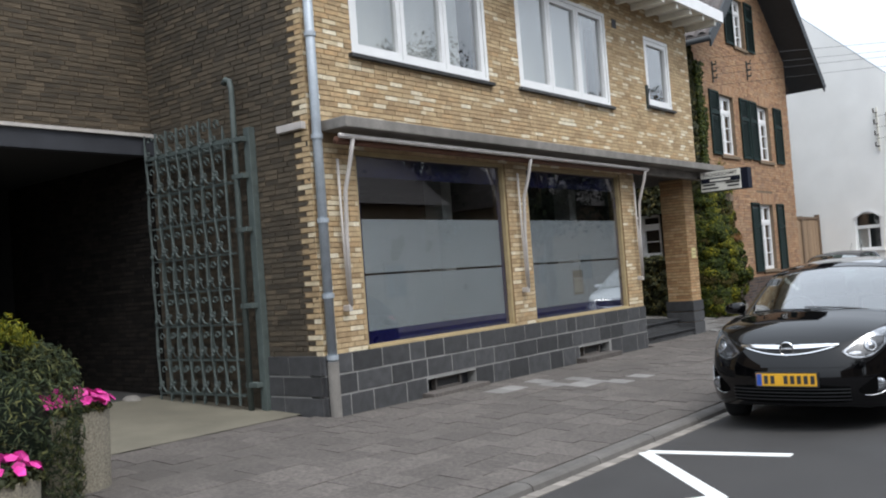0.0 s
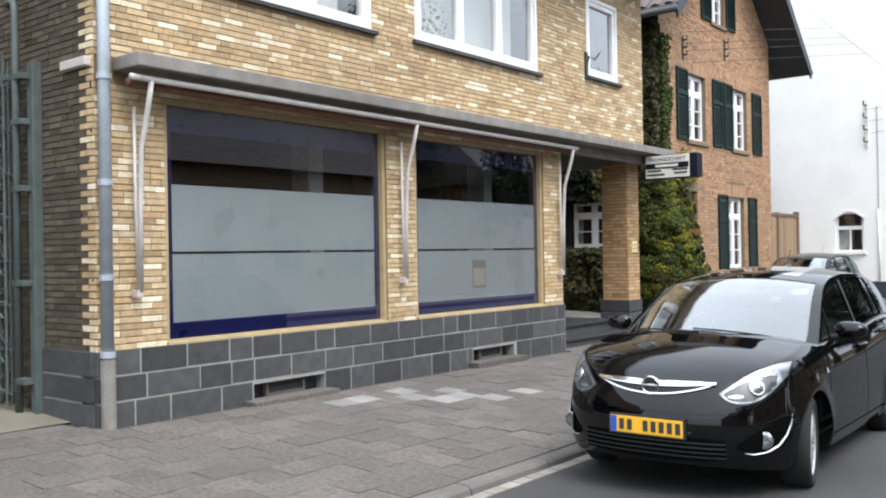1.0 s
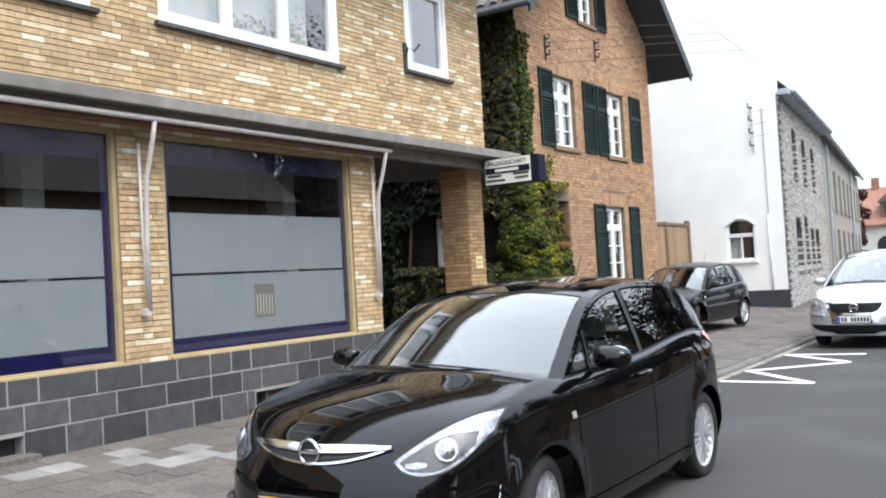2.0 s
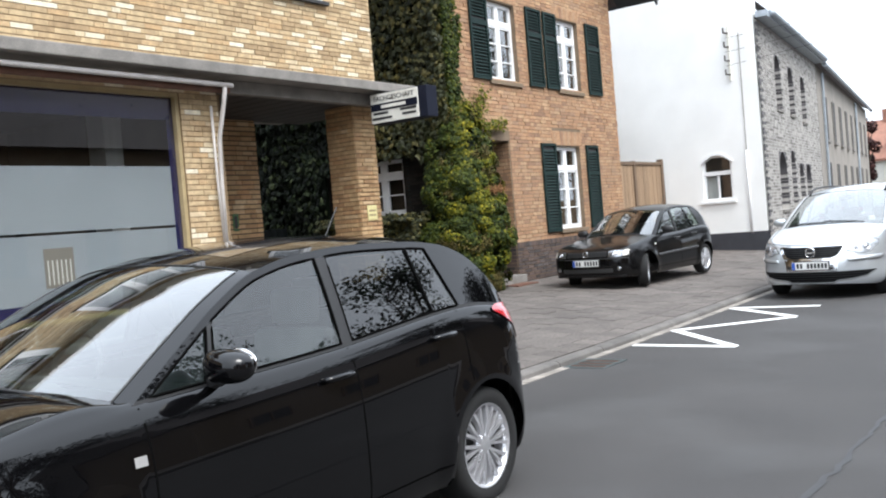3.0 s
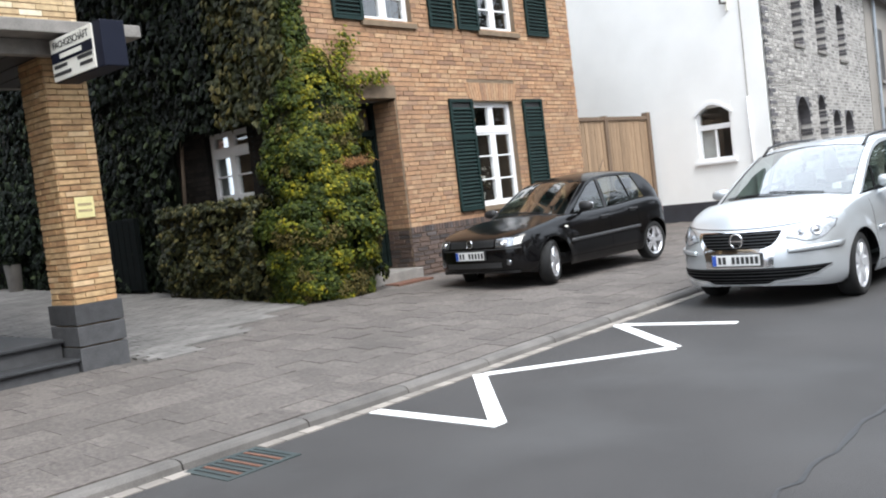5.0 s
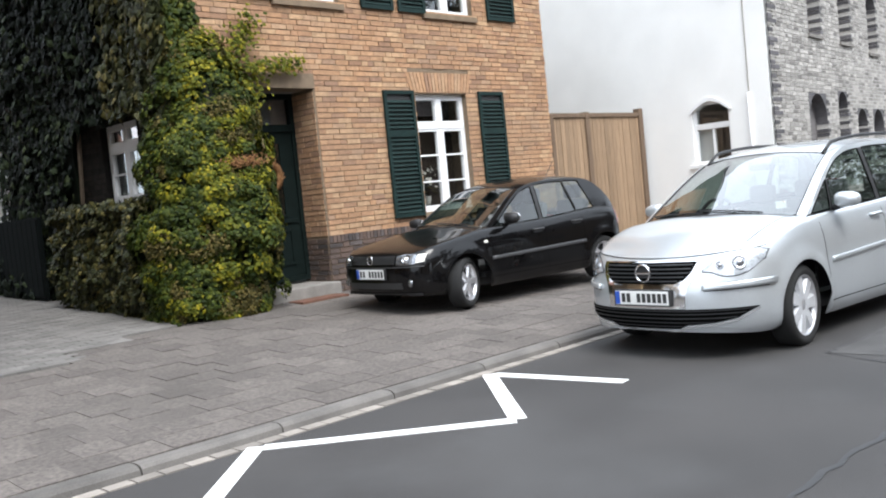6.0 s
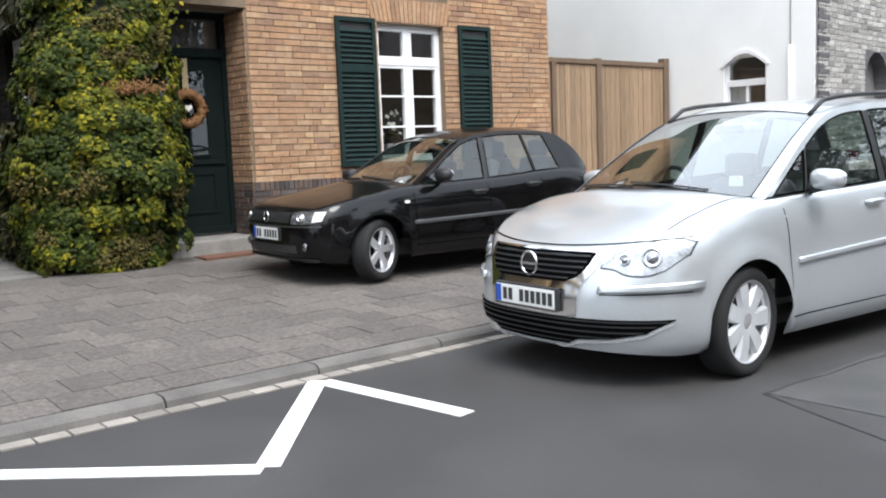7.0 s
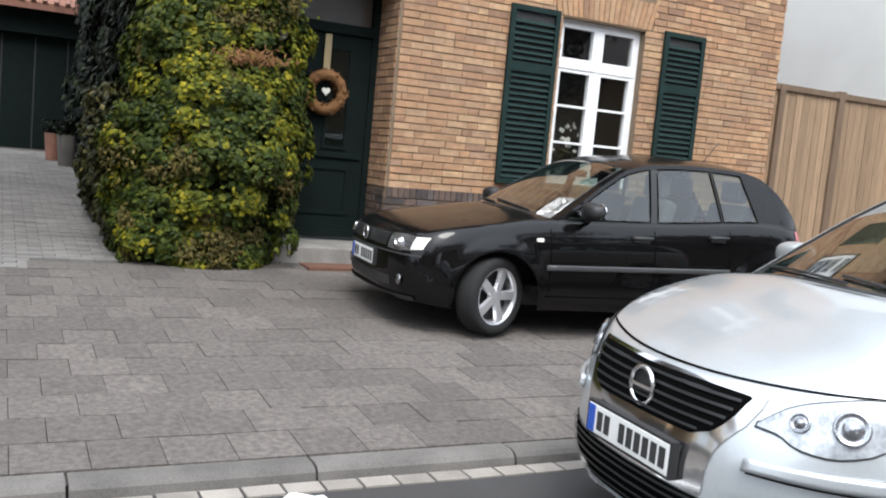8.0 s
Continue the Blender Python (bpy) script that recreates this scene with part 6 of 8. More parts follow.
def corsa_details(car, body, skin, quad, hit, P):
    ys = np.linspace(-0.42, 0.42, 31)
    skin("upper_grille", [[(y, (0.672 + 0.07 * (y / 0.42) ** 2) * (1 - t) + 0.755 * t) for y in ys] for t in (0, 0.33, 0.66, 1)], "front", 0.004, "ink", body, "dark mesh grille")
    for t in (0.25, 0.5, 0.75):
        skin("grille_slat", [[(y, (0.672 + 0.07 * (y / 0.42) ** 2) * (1 - t) + 0.755 * t + d) for y in ys * 0.93] for d in (0, 0.008)], "front", 0.010, "slat", body)
    skin("chrome_bar", [[(y, 0.737 + 0.012 * (y / 0.42) ** 2 + d * (1 - 0.6 * (y / 0.42) ** 2)) for y in ys] for d in (-0.019, -0.004, 0.013)], "front", 0.022, "chrome", body, "curved chrome grille bar")
    skin("chrome_lip", [[(y, 0.668 + 0.075 * (y / 0.42) ** 2 + d) for y in ys] for d in (0, 0.009)], "front", 0.014, "chrome", body)
    badge(car, 0.728, 0.058, hit, body)
    skin("lower_grille", quad(-0.50, 0.50, 0.27, 0.40, 0.27, 0.40, 20, 4, 0.02), "front", 0.004, "seam", body)
    for z in (0.285, 0.315, 0.345, 0.375):
        skin("grille_slat", quad(-0.5, 0.5, z, z + 0.010, z, z + 0.010, 18, 1), "front", 0.014, "slat", body)
    skin("bumper_lip", quad(-0.70, 0.70, 0.565, 0.582, 0.565, 0.582, 24, 2), "front", 0.010, P["paint"], body)
    for sg in (1, -1):
        lo = [(0.45, 0.690), (0.50, 0.652), (0.57, 0.634), (0.65, 0.648), (0.72, 0.705), (0.775, 0.80)]
        hi = [(0.45, 0.697), (0.50, 0.738), (0.57, 0.792), (0.65, 0.842), (0.72, 0.872), (0.775, 0.882)]
        lamp = skin("headlight", skin.blob(lo, hi, 0.45, 0.775, sg=sg), "front", 0.008, "lamp_in", body, "swept clear headlight")
        skin("headlight_rim", skin.blob([(a, b - 0.008) for a, b in lo], [(a, b + 0.008) for a, b in hi], 0.442, 0.782, sg=sg), "front", 0.004, "plastic", lamp)
        skin("bezel", skin.blob([(0.475, 0.684), (0.53, 0.652), (0.60, 0.648), (0.67, 0.674), (0.735, 0.745)], [(0.475, 0.692), (0.53, 0.735), (0.60, 0.778), (0.67, 0.806), (0.735, 0.805)], 0.475, 0.735, sg=sg), "front", 0.011, "lamp_dark", lamp, "dark inner bezel")
        skin("reflector_strip", skin.blob([(0.50, 0.668), (0.55, 0.662), (0.585, 0.670)], [(0.50, 0.682), (0.55, 0.690), (0.585, 0.684)], 0.50, 0.585, sg=sg), "front", 0.014, "lamp_in", lamp)
        p, n = hit((-1, sg * 0.645, 0.732), (1, 0, 0))
        n = -n if n.x > 0 else n
        part("lens", moved(lathe([(0.056, 0.0), (0.054, 0.014), (0.045, 0.006), (0.036, 0.012), (0.018, 0.020), (0.0, 0.022)], segs=24), Matrix.Translation(p + n * 0.010) @ n.to_track_quat("Y", "Z").to_matrix().to_4x4()), "lamp_in", lamp, smooth=True)
        skin("fog_recess", skin.blob([(0.56, 0.345), (0.66, 0.315), (0.76, 0.340), (0.82, 0.410)], [(0.56, 0.375), (0.66, 0.455), (0.76, 0.525), (0.82, 0.555)], 0.56, 0.82, sg=sg), "front", 0.003, "seam", body)
        path = []
        for yy, zz in ((0.815, 0.560), (0.812, 0.500), (0.795, 0.430), (0.76, 0.365), (0.71, 0.330), (0.65, 0.317), (0.60, 0.325)):
            p, n = hit((-1, sg * yy, zz), (1, 0, 0))
            path.append(p + (n if n.x < 0 else -n) * 0.008)
        part("fog_trim", tube(path, [0.003, 0.005, 0.007, 0.008, 0.006, 0.004, 0.002], sides=6), "bright_trim", body, "curved chrome fog lamp trim", smooth=True)
        p, n = hit((-1, sg * 0.70, 0.405), (1, 0, 0))
        part("fog_lamp", moved(lathe([(0.058, 0.0), (0.054, -0.014), (0.03, -0.010), (0, -0.012)], segs=20), Matrix.Translation(p + Vector((0.002, 0, 0))) @ Matrix.Rotation(radians(-90), 4, "Z")), "lamp_in", body, smooth=True)
        side = "left" if sg > 0 else "right"
        skin("tail_light", skin.blob([(3.53, 1.015), (3.64, 0.965), (3.76, 0.90), (3.90, 0.81)], [(3.53, 1.03), (3.62, 1.045), (3.74, 1.04), (3.82, 0.97), (3.90, 0.84)], 3.53, 3.90), side, 0.008, "red_lens", body, "red tail light")
        skin("tail_light", [[(sg * (0.79 - w * k / 5), z) for k in range(6)] for z, w in ((0.83, 0.02), (0.88, 0.08), (0.93, 0.11), (0.98, 0.12))], "tail", 0.008, "red_lens", body, "red tail light")
        skin("side_repeater", quad(1.14, 1.19, 0.755, 0.790, 0.755, 0.790, 3, 2), side, 0.006, "bright_trim", body)
    plate(car, 0, 0.465, "plate_y", hit, 8)
    skin("sunroof", quad(2.0, 2.78, -0.42, 0.42, -0.42, 0.42, 12, 12), "top", 0.0015, "lamp_dark", body, "dark glass roof panel")
    p, n = hit((3.1, 0, 3), (0, 0, -1))
    part("antenna", tube([p, p + Vector((0.12, 0, 0.17))], 0.004), "plastic", body)


def polo_details(car, body, skin, quad, hit, P):
    skin("grille", quad(-0.40, 0.40, 0.575, 0.665, 0.575, 0.665, 16, 4), "front", 0.005, "ink", body)
    for z in (0.59, 0.61, 0.63, 0.65):
        skin("grille_slat", quad(-0.39, 0.39, z, z + 0.008, z, z + 0.008, 16, 1), "front", 0.012, "slat", body)
    badge(car, 0.625, 0.05, hit, body)
    for sg in (1, -1):
        lamp_unit(skin, quad, sg, body, 0.43, 0.66, 0.57, 0.662, 0.575, 0.668, hit, 0.04, 0.55, 0.620)
        skin("turn_lamp", quad(sg * 0.664, sg * 0.735, 0.577, 0.668, 0.59, 0.672, 4, 4), "front", 0.008, "signwhite", body, "pale corner lamp")
        side = "left" if sg > 0 else "right"
        skin("side_repeater", quad(1.03, 1.085, 0.70, 0.725, 0.70, 0.725, 3, 2), side, 0.008, "signwhite", body)
        skin("tail_light", quad(3.45, 3.66, 0.70, 0.90, 0.70, 0.86, 6, 5), side, 0.006, "red_lens", body, "red tail light")
        p, n = hit((-1, sg * 0.60, 0.36), (1, 0, 0))
        part("fog_lamp", moved(lathe([(0.04, 0.0), (0.035, -0.012), (0, -0.008)], segs=16), Matrix.Translation(p) @ Matrix.Rotation(radians(-90), 4, "Z")), "lamp_in", body, smooth=True)
    skin("bumper_strip", quad(-0.74, 0.74, 0.535, 0.548, 0.535, 0.548, 24, 1), "front", 0.012, "ink", body)
    skin("lower_lip", quad(-0.7, 0.7, 0.225, 0.255, 0.225, 0.255, 24, 2), "front", 0.014, "plastic", body)
    skin("lower_grille", quad(-0.5, 0.5, 0.30, 0.37, 0.30, 0.37, 16, 3), "front", 0.004, "ink", body)
    plate(car, 0, 0.47, "plate_w", hit, 8)
    p, n = hit((3.0, 0.0, 3), (0, 0, -1))
    part("antenna", tube([p, p + Vector((0.16, 0, 0.20))], 0.004), "plastic", body)


def touran_details(car, body, skin, quad, hit, P):
    half = lambda z: float(np.interp(z, [0.60, 0.63, 0.68, 0.765], [0.27, 0.35, 0.40, 0.43]))
    us = np.linspace(-1, 1, 25)
    zs = (0.603, 0.612, 0.63, 0.66, 0.70, 0.735, 0.765)
    skin("chrome_surround", [[(u * w, z) for u in us] for z, w in ((0.415, 0.365), (0.50, 0.37), (0.575, 0.385), (0.62, 0.41), (0.68, 0.455), (0.74, 0.475), (0.777, 0.475))], "front", 0.006, "chrome", body, "chrome shield round grille and plate")
    skin("grille", [[(u * half(z), z) for u in us] for z in zs], "front", 0.010, "seam", body, "black slatted grille")
    for z in (0.618, 0.648, 0.678, 0.708, 0.738):
        skin("grille_slat", [[(u * (half(z) - 0.008), z + d) for u in us] for d in (0, 0.009)], "front", 0.020, "slat", body)
    badge(car, 0.69, 0.068, hit, body)
    floor3 = lambda y: float(np.interp(abs(y), [0, 0.30, 0.36, 0.55, 0.70, 0.80], [0.250, 0.253, 0.284, 0.298, 0.330, 0.402]))
    yl = np.linspace(-0.80, 0.80, 65)
    skin("lower_grille", [[(y, floor3(y) * (1 - t) + 0.408 * t) for y in yl] for t in (0, 0.25, 0.5, 0.75, 1)], "front", 0.005, "seam", body, "black lower grille")
    for z in (0.272, 0.302, 0.334, 0.366, 0.392):
        w = float(np.interp(z, [0.25, 0.284, 0.298, 0.330, 0.402], [0.28, 0.36, 0.54, 0.69, 0.79]))
        skin("grille_slat", [[(u * w, z + d) for u in us] for d in (0, 0.009)], "front", 0.015, "slat", body)
    skin("chrome_trim", [[(y, floor3(y) - 0.004 + d * (1 - 0.5 * abs(y / 0.80))) for y in yl] for d in (-0.022, -0.011, 0)], "front", 0.012, "bright_trim", body, "chrome bumper trim")
    for sg in (1, -1):
        lo = [(0.485, 0.690), (0.55, 0.683), (0.61, 0.655), (0.68, 0.648), (0.75, 0.672), (0.812, 0.755)]
        hi = [(0.485, 0.698), (0.55, 0.765), (0.63, 0.803), (0.71, 0.828), (0.77, 0.835), (0.812, 0.815)]
        lamp = skin("headlight", skin.blob(lo, hi, 0.485, 0.812, sg=sg), "front", 0.008, "lamp_clear", body, "large clear headlight")
        skin("headlight_rim", skin.blob([(a, b - 0.007) for a, b in lo], [(a, b + 0.007) for a, b in hi], 0.478, 0.818, sg=sg), "front", 0.004, "plastic", lamp)
        for r, y, z in ((0.056, 0.70, 0.742), (0.032, 0.59, 0.728)):
            p, n = hit((-1, sg * y, z), (1, 0, 0))
            n = -n if n.x > 0 else n
            part("lens", moved(lathe([(r, 0.0), (r * 0.95, 0.012), (r * 0.8, 0.008), (r * 0.6, 0.002), (r * 0.5, 0.010), (r * 0.25, 0.016), (0.0, 0.017)], segs=24), Matrix.Translation(p + n * 0.008) @ n.to_track_quat("Y", "Z").to_matrix().to_4x4()), "lamp_in", lamp, smooth=True)
        skin("bumper_strip", quad(sg * 0.49, sg * 0.86, 0.548, 0.588, 0.565, 0.612, 14, 3), "front", 0.024, P["paint"], body, "raised bumper strip", solid=0.02)
        side = "left" if sg > 0 else "right"
        skin("tail_light", quad(4.15, 4.36, 0.85, 1.25, 0.85, 1.2, 6, 6), side, 0.006, "red_lens", body, "red tail light")
        pts = []
        for x in np.linspace(1.95, 4.0, 14):
            p, n = hit((x, sg * 0.58, 3), (0, 0, -1))
            pts.append(p + Vector((0, 0, 0.05 if 1.95 < x < 3.99 else 0.0)))
        part("roof_rail", tube(pts, 0.016), "plastic", body, "dark roof rail", smooth=True)
    yb = np.linspace(-0.80, 0.80, 41)
    skin("hood_seam", [[(y, 0.792 + 0.055 * abs(y / 0.8) ** 2.2 + d) for y in yb] for d in (0, 0.006)], "front", 0.003, "seam", body)
    for sg in (1, -1):
        skin("hood_seam", [[(x, sg * (0.70 + 0.05 * (x - 0.45)) + d) for d in (0, 0.007)] for x in np.linspace(0.42, 1.12, 16)], "top", 0.002, "seam", body)
        skin("bumper_groove", [[(sg * (0.50 + 0.34 * k / 12), 0.540 + 0.010 * k / 12 + d) for k in range(13)] for d in (0, 0.006)], "front", 0.004, "seam", body)
    plate(car, 0, 0.50, "plate_w", hit, 9)
    part("ticket", box(P["cowl"] + 0.20, P["cowl"] + 0.23, -0.60, -0.52, 1.085, 1.145), "signwhite", body)


CORSA = dict(L=4.0, W=1.737, wb=2.511, fo=0.83, r=0.312, crown=0.055, tumble=0.34, rake=0.9, cowl=1.02, roof0=1.93, roof1=3.50, hatch=3.82, tyre=0.205, rim="multi",
             hood=[(0, 0.755), (0.1, 0.835), (0.3, 0.912), (0.65, 0.985), (1.0, 1.03), (1.3, 1.0), (2.2, 1.01), (3.3, 1.08), (3.75, 1.04), (3.9, 0.95), (4.0, 0.78)],
             belt=[(0, 0.715), (0.3, 0.845), (0.7, 0.915), (1.1, 0.94), (2.2, 0.985), (3.3, 1.06), (3.7, 1.02), (4.0, 0.72)],
             arch=[(1.18, 0.94), (1.45, 1.112), (1.70, 1.260), (1.95, 1.368), (2.25, 1.422), (2.6, 1.442), (3.0, 1.434), (3.25, 1.408), (3.45, 1.345), (3.62, 1.215), (3.78, 1.0)],
             bow_x=[(1.18, -0.25), (1.93, -0.11), (2.4, 0), (3.2, 0.02), (3.45, 0.06), (3.78, 0.10)], bow_z=[(1.18, 0.07), (1.93, 0.06), (2.5, 0.068), (3.3, 0.055), (3.78, 0.04)],
             posts=[(1.54, 1.62, 0.018), (2.33, 2.35, 0.036), (3.00, 2.97, 0.004)], end=(3.24, 3.13), clear_panes=2,
             seat1=1.75, seat2=2.65, seams=(1.22, 2.32, 3.20), handles=(2.18, 2.99), mirror=(1.50, 1.045), mirror_mat="paint_black", handle_mat="paint_black", cup_mat="paint_black", details=corsa_details, paint="paint_black", body_label="glossy black bodywork", turn=radians(10))
POLO = dict(L=3.71, W=1.655, wb=2.407, fo=0.74, r=0.285, crown=0.05, tumble=0.33, rake=0.55, cowl=1.08, roof0=1.86, roof1=3.13, hatch=3.56, tyre=0.185, rim="five", nf=3.2, lf=0.5,
            hood=[(0, 0.665), (0.08, 0.715), (0.3, 0.775), (0.7, 0.85), (1.06, 0.905), (1.3, 0.90), (2.2, 0.91), (3.1, 0.955), (3.5, 0.93), (3.66, 0.86), (3.71, 0.72)],
            belt=[(0, 0.635), (0.3, 0.73), (0.7, 0.79), (1.1, 0.84), (2.2, 0.88), (3.1, 0.93), (3.5, 0.90), (3.71, 0.68)],
            arch=[(1.20, 0.845), (1.45, 1.02), (1.70, 1.185), (1.88, 1.28), (2.1, 1.33), (2.5, 1.355), (2.9, 1.345), (3.10, 1.315), (3.28, 1.21), (3.45, 1.03), (3.55, 0.885)],
            bow_x=[(1.20, -0.17), (1.86, -0.08), (2.3, 0), (3.0, 0.02), (3.13, 0.04), (3.55, 0.07)], bow_z=[(1.20, 0.06), (1.86, 0.055), (2.4, 0.062), (3.1, 0.05), (3.55, 0.03)],
            posts=[(2.06, 2.10, 0.034), (2.71, 2.64, 0.011)], end=(3.06, 2.93), clear_panes=3,
            seat1=1.62, seat2=2.4, seams=(1.15, 2.05, 2.76), handles=(1.93, 2.64), mirror=(1.42, 0.955), mirror_mat="plastic", handle_mat="plastic", details=polo_details, paint="paint_brown", body_label="faded black bodywork", moulding=(0.495, 0.535, 0, 0.03), mould_spans=((1.12, 2.76),), mould_mat="mould_grey", turn=radians(24))
TOURAN = dict(L=4.41, W=1.794, wb=2.678, fo=0.92, r=0.322, crown=0.06, tumble=0.27, rake=0.70, cowl=1.00, roof0=1.98, roof1=3.88, hatch=4.30, tyre=0.205, rim="cover", lf=0.8, nf=2.5,
              hood=[(0, 0.77), (0.08, 0.83), (0.25, 0.905), (0.6, 1.01), (0.95, 1.075), (1.25, 1.05), (2.2, 1.07), (3.8, 1.13), (4.2, 1.08), (4.34, 0.98), (4.41, 0.78)],
              belt=[(0, 0.72), (0.3, 0.84), (0.7, 0.93), (1.1, 1.00), (2.2, 1.04), (3.8, 1.10), (4.2, 1.06), (4.41, 0.72)],
              arch=[(1.13, 1.003), (1.4, 1.18), (1.7, 1.365), (1.98, 1.50), (2.25, 1.56), (2.8, 1.588), (3.4, 1.58), (3.80, 1.55), (4.02, 1.45), (4.18, 1.24), (4.28, 1.06)],
              bow_x=[(1.13, -0.21), (1.98, -0.10), (2.5, 0), (3.6, 0.02), (3.88, 0.05), (4.28, 0.08)], bow_z=[(1.13, 0.07), (1.98, 0.062), (2.5, 0.065), (3.8, 0.055), (4.28, 0.03)],
              posts=[(1.56, 1.66, 0.020), (2.44, 2.46, 0.042), (3.36, 3.36, 0.040)], end=(4.08, 3.90), clear_panes=4, rail=0.045, seat_mat="seat_pale",
              seat1=1.85, seat2=2.75, seams=(1.28, 2.40, 3.36), handles=(2.22, 3.12), mirror=(1.55, 1.115), mirror_mat="paint_silver", handle_mat="paint_silver", cup_mat="paint_silver", details=touran_details, paint="paint_silver", body_label="silver metallic bodywork", moulding=(0.62, 0.655, 0, 0.04), mould_spans=((1.36, 2.36), (2.44, 3.3)), mould_mat="paint_silver", turn=radians(7))


def stand(car, x, y, z, yaw, dip=0.0, size=1.0):
    """Puts a car with its nose at (x, y); yaw 0 faces down the street towards -y; dip lowers its tail."""
    car.matrix_basis = Matrix.Translation((x, y, z)) @ Matrix.Rotation(radians(90 + yaw), 4, "Z") @ Matrix.Rotation(radians(dip), 4, "Y") @ Matrix.Scale(size, 4)


corsa = build_car("black_hatchback", "glossy black five-door hatchback parked at the kerb", CORSA, "paint_black", "dark_pane")
stand(corsa, -2.63, 8.63, 0.085, 1.2, 0.7, 1.0)
polo = build_car("old_black_hatchback", "older faded black hatchback parked on the pavement", POLO, "paint_brown")
stand(polo, -6.46, 22.26, 0.19, -4.5)
touran = build_car("silver_people_carrier", "silver people carrier parked at the kerb with roof rails", TOURAN, "paint_silver")
stand(touran, -2.60, 21.82, 0.0, -4.5)
guest = tagged(copy_thing(polo, Matrix.Translation((-17.3, 4.9, 0.64)) @ Matrix.Rotation(radians(-4), 4, "Z")), "dark car standing deep in the covered passage", "car")
# ---- plants ----
def leaves(name, spots, size, material, parent=None, label="", seed=1, droop=0.4, flat=0.5, kind="", wide=0.42):
    """Many pointed leaves: spots are (place, outward) pairs."""
    rg = np.random.default_rng(seed)
    n = len(spots)
    c = np.array([p[:] for p, _ in spots])
    o = np.array([q[:] for _, q in spots])
    o = o + rg.normal(0, flat, (n, 3))
    o /= np.linalg.norm(o, axis=1)[:, None]
    t = rg.normal(0, 0.6, (n, 3)) + np.array([0, 0, -droop])
    t -= (t * o).sum(1)[:, None] * o
    t /= np.linalg.norm(t, axis=1)[:, None] + 1e-9
    s = np.cross(o, t)
    z = size * rg.uniform(0.6, 1.35, n)[:, None]
    v = np.stack([c - t * z * 0.5, c + s * z * wide - o * z * 0.08, c + t * z * 0.6 - o * z * 0.12, c - s * z * wide - o * z * 0.08, c + t * z * 0.05 + o * z * 0.05], 1).reshape(-1, 3)
    f = []
    for k in range(n):
        b = 5 * k
        f += [(b, b + 1, b + 4), (b + 1, b + 2, b + 4), (b + 2, b + 3, b + 4), (b + 3, b, b + 4)]
    me = bpy.data.meshes.new(name)
    me.from_pydata(v.tolist(), [], f)
    me.materials.append(M[material])
    ob = hang(new(name, me), parent)
    return tagged(ob, label, kind=kind)


def lump(p, f=2.0, a=0.20):
    return a * noise.noise(Vector(p) * f) + a * 0.6 * noise.noise(Vector(p) * f * 2.7)


# climbing shrub that wraps the corner of the gabled house
CX, CY = -8.395, 21.15
shrub = tagged(empty("climbing_shrub", (CX + 0.2, CY + 0.3, 0.3)), "yellow-green climbing shrub trained up a house corner", "shrub")
for k in range(5):
    a = k * 0.5
    part("stem", tube([(CX + 0.12, CY + 0.2 * k, 0.25), (CX + 0.16, CY + 0.12 + 0.17 * k, 1.5), (CX + 0.08, CY + 0.1 + 0.2 * k, 3.0)], [0.035, 0.025, 0.012], sides=6), "bark", shrub)


def shrub_r(z, a):
    r = np.interp(z, [0.2, 0.6, 1.3, 2.2, 2.8, 3.3, 3.7], [0.58, 0.72, 0.80, 0.72, 0.55, 0.36, 0.12])
    return float(r)


rs = random.Random(4)
core = bmesh.new()
grid = []
for i in range(22):
    z = 0.22 + 3.3 * i / 21
    row = []
    for k in range(15):
        a = radians(-120 + 235 * k / 14)
        r = max(0.05, shrub_r(z, a) * 0.82 + lump((math.cos(a), math.sin(a), z)))
        ext = 0.22 + 0.10 * min(1, z / 2)
        x = CX - 0.05 + r * math.cos(a) * 0.85
        y = CY + ext + (r + (0.02 if a > 0 else 0.0)) * math.sin(a)
        row.append(core.verts.new((x, y, z)))
    grid.append(row)
for q, s in zip(grid, grid[1:]):
    for k in range(14):
        core.faces.new((q[k], q[k + 1], s[k + 1], s[k]))
# dark shell painted as the shaded inside; stops see-through
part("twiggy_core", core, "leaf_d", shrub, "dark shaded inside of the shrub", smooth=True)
spots, spots2, spots3 = [], [], []
made_tufts = 0
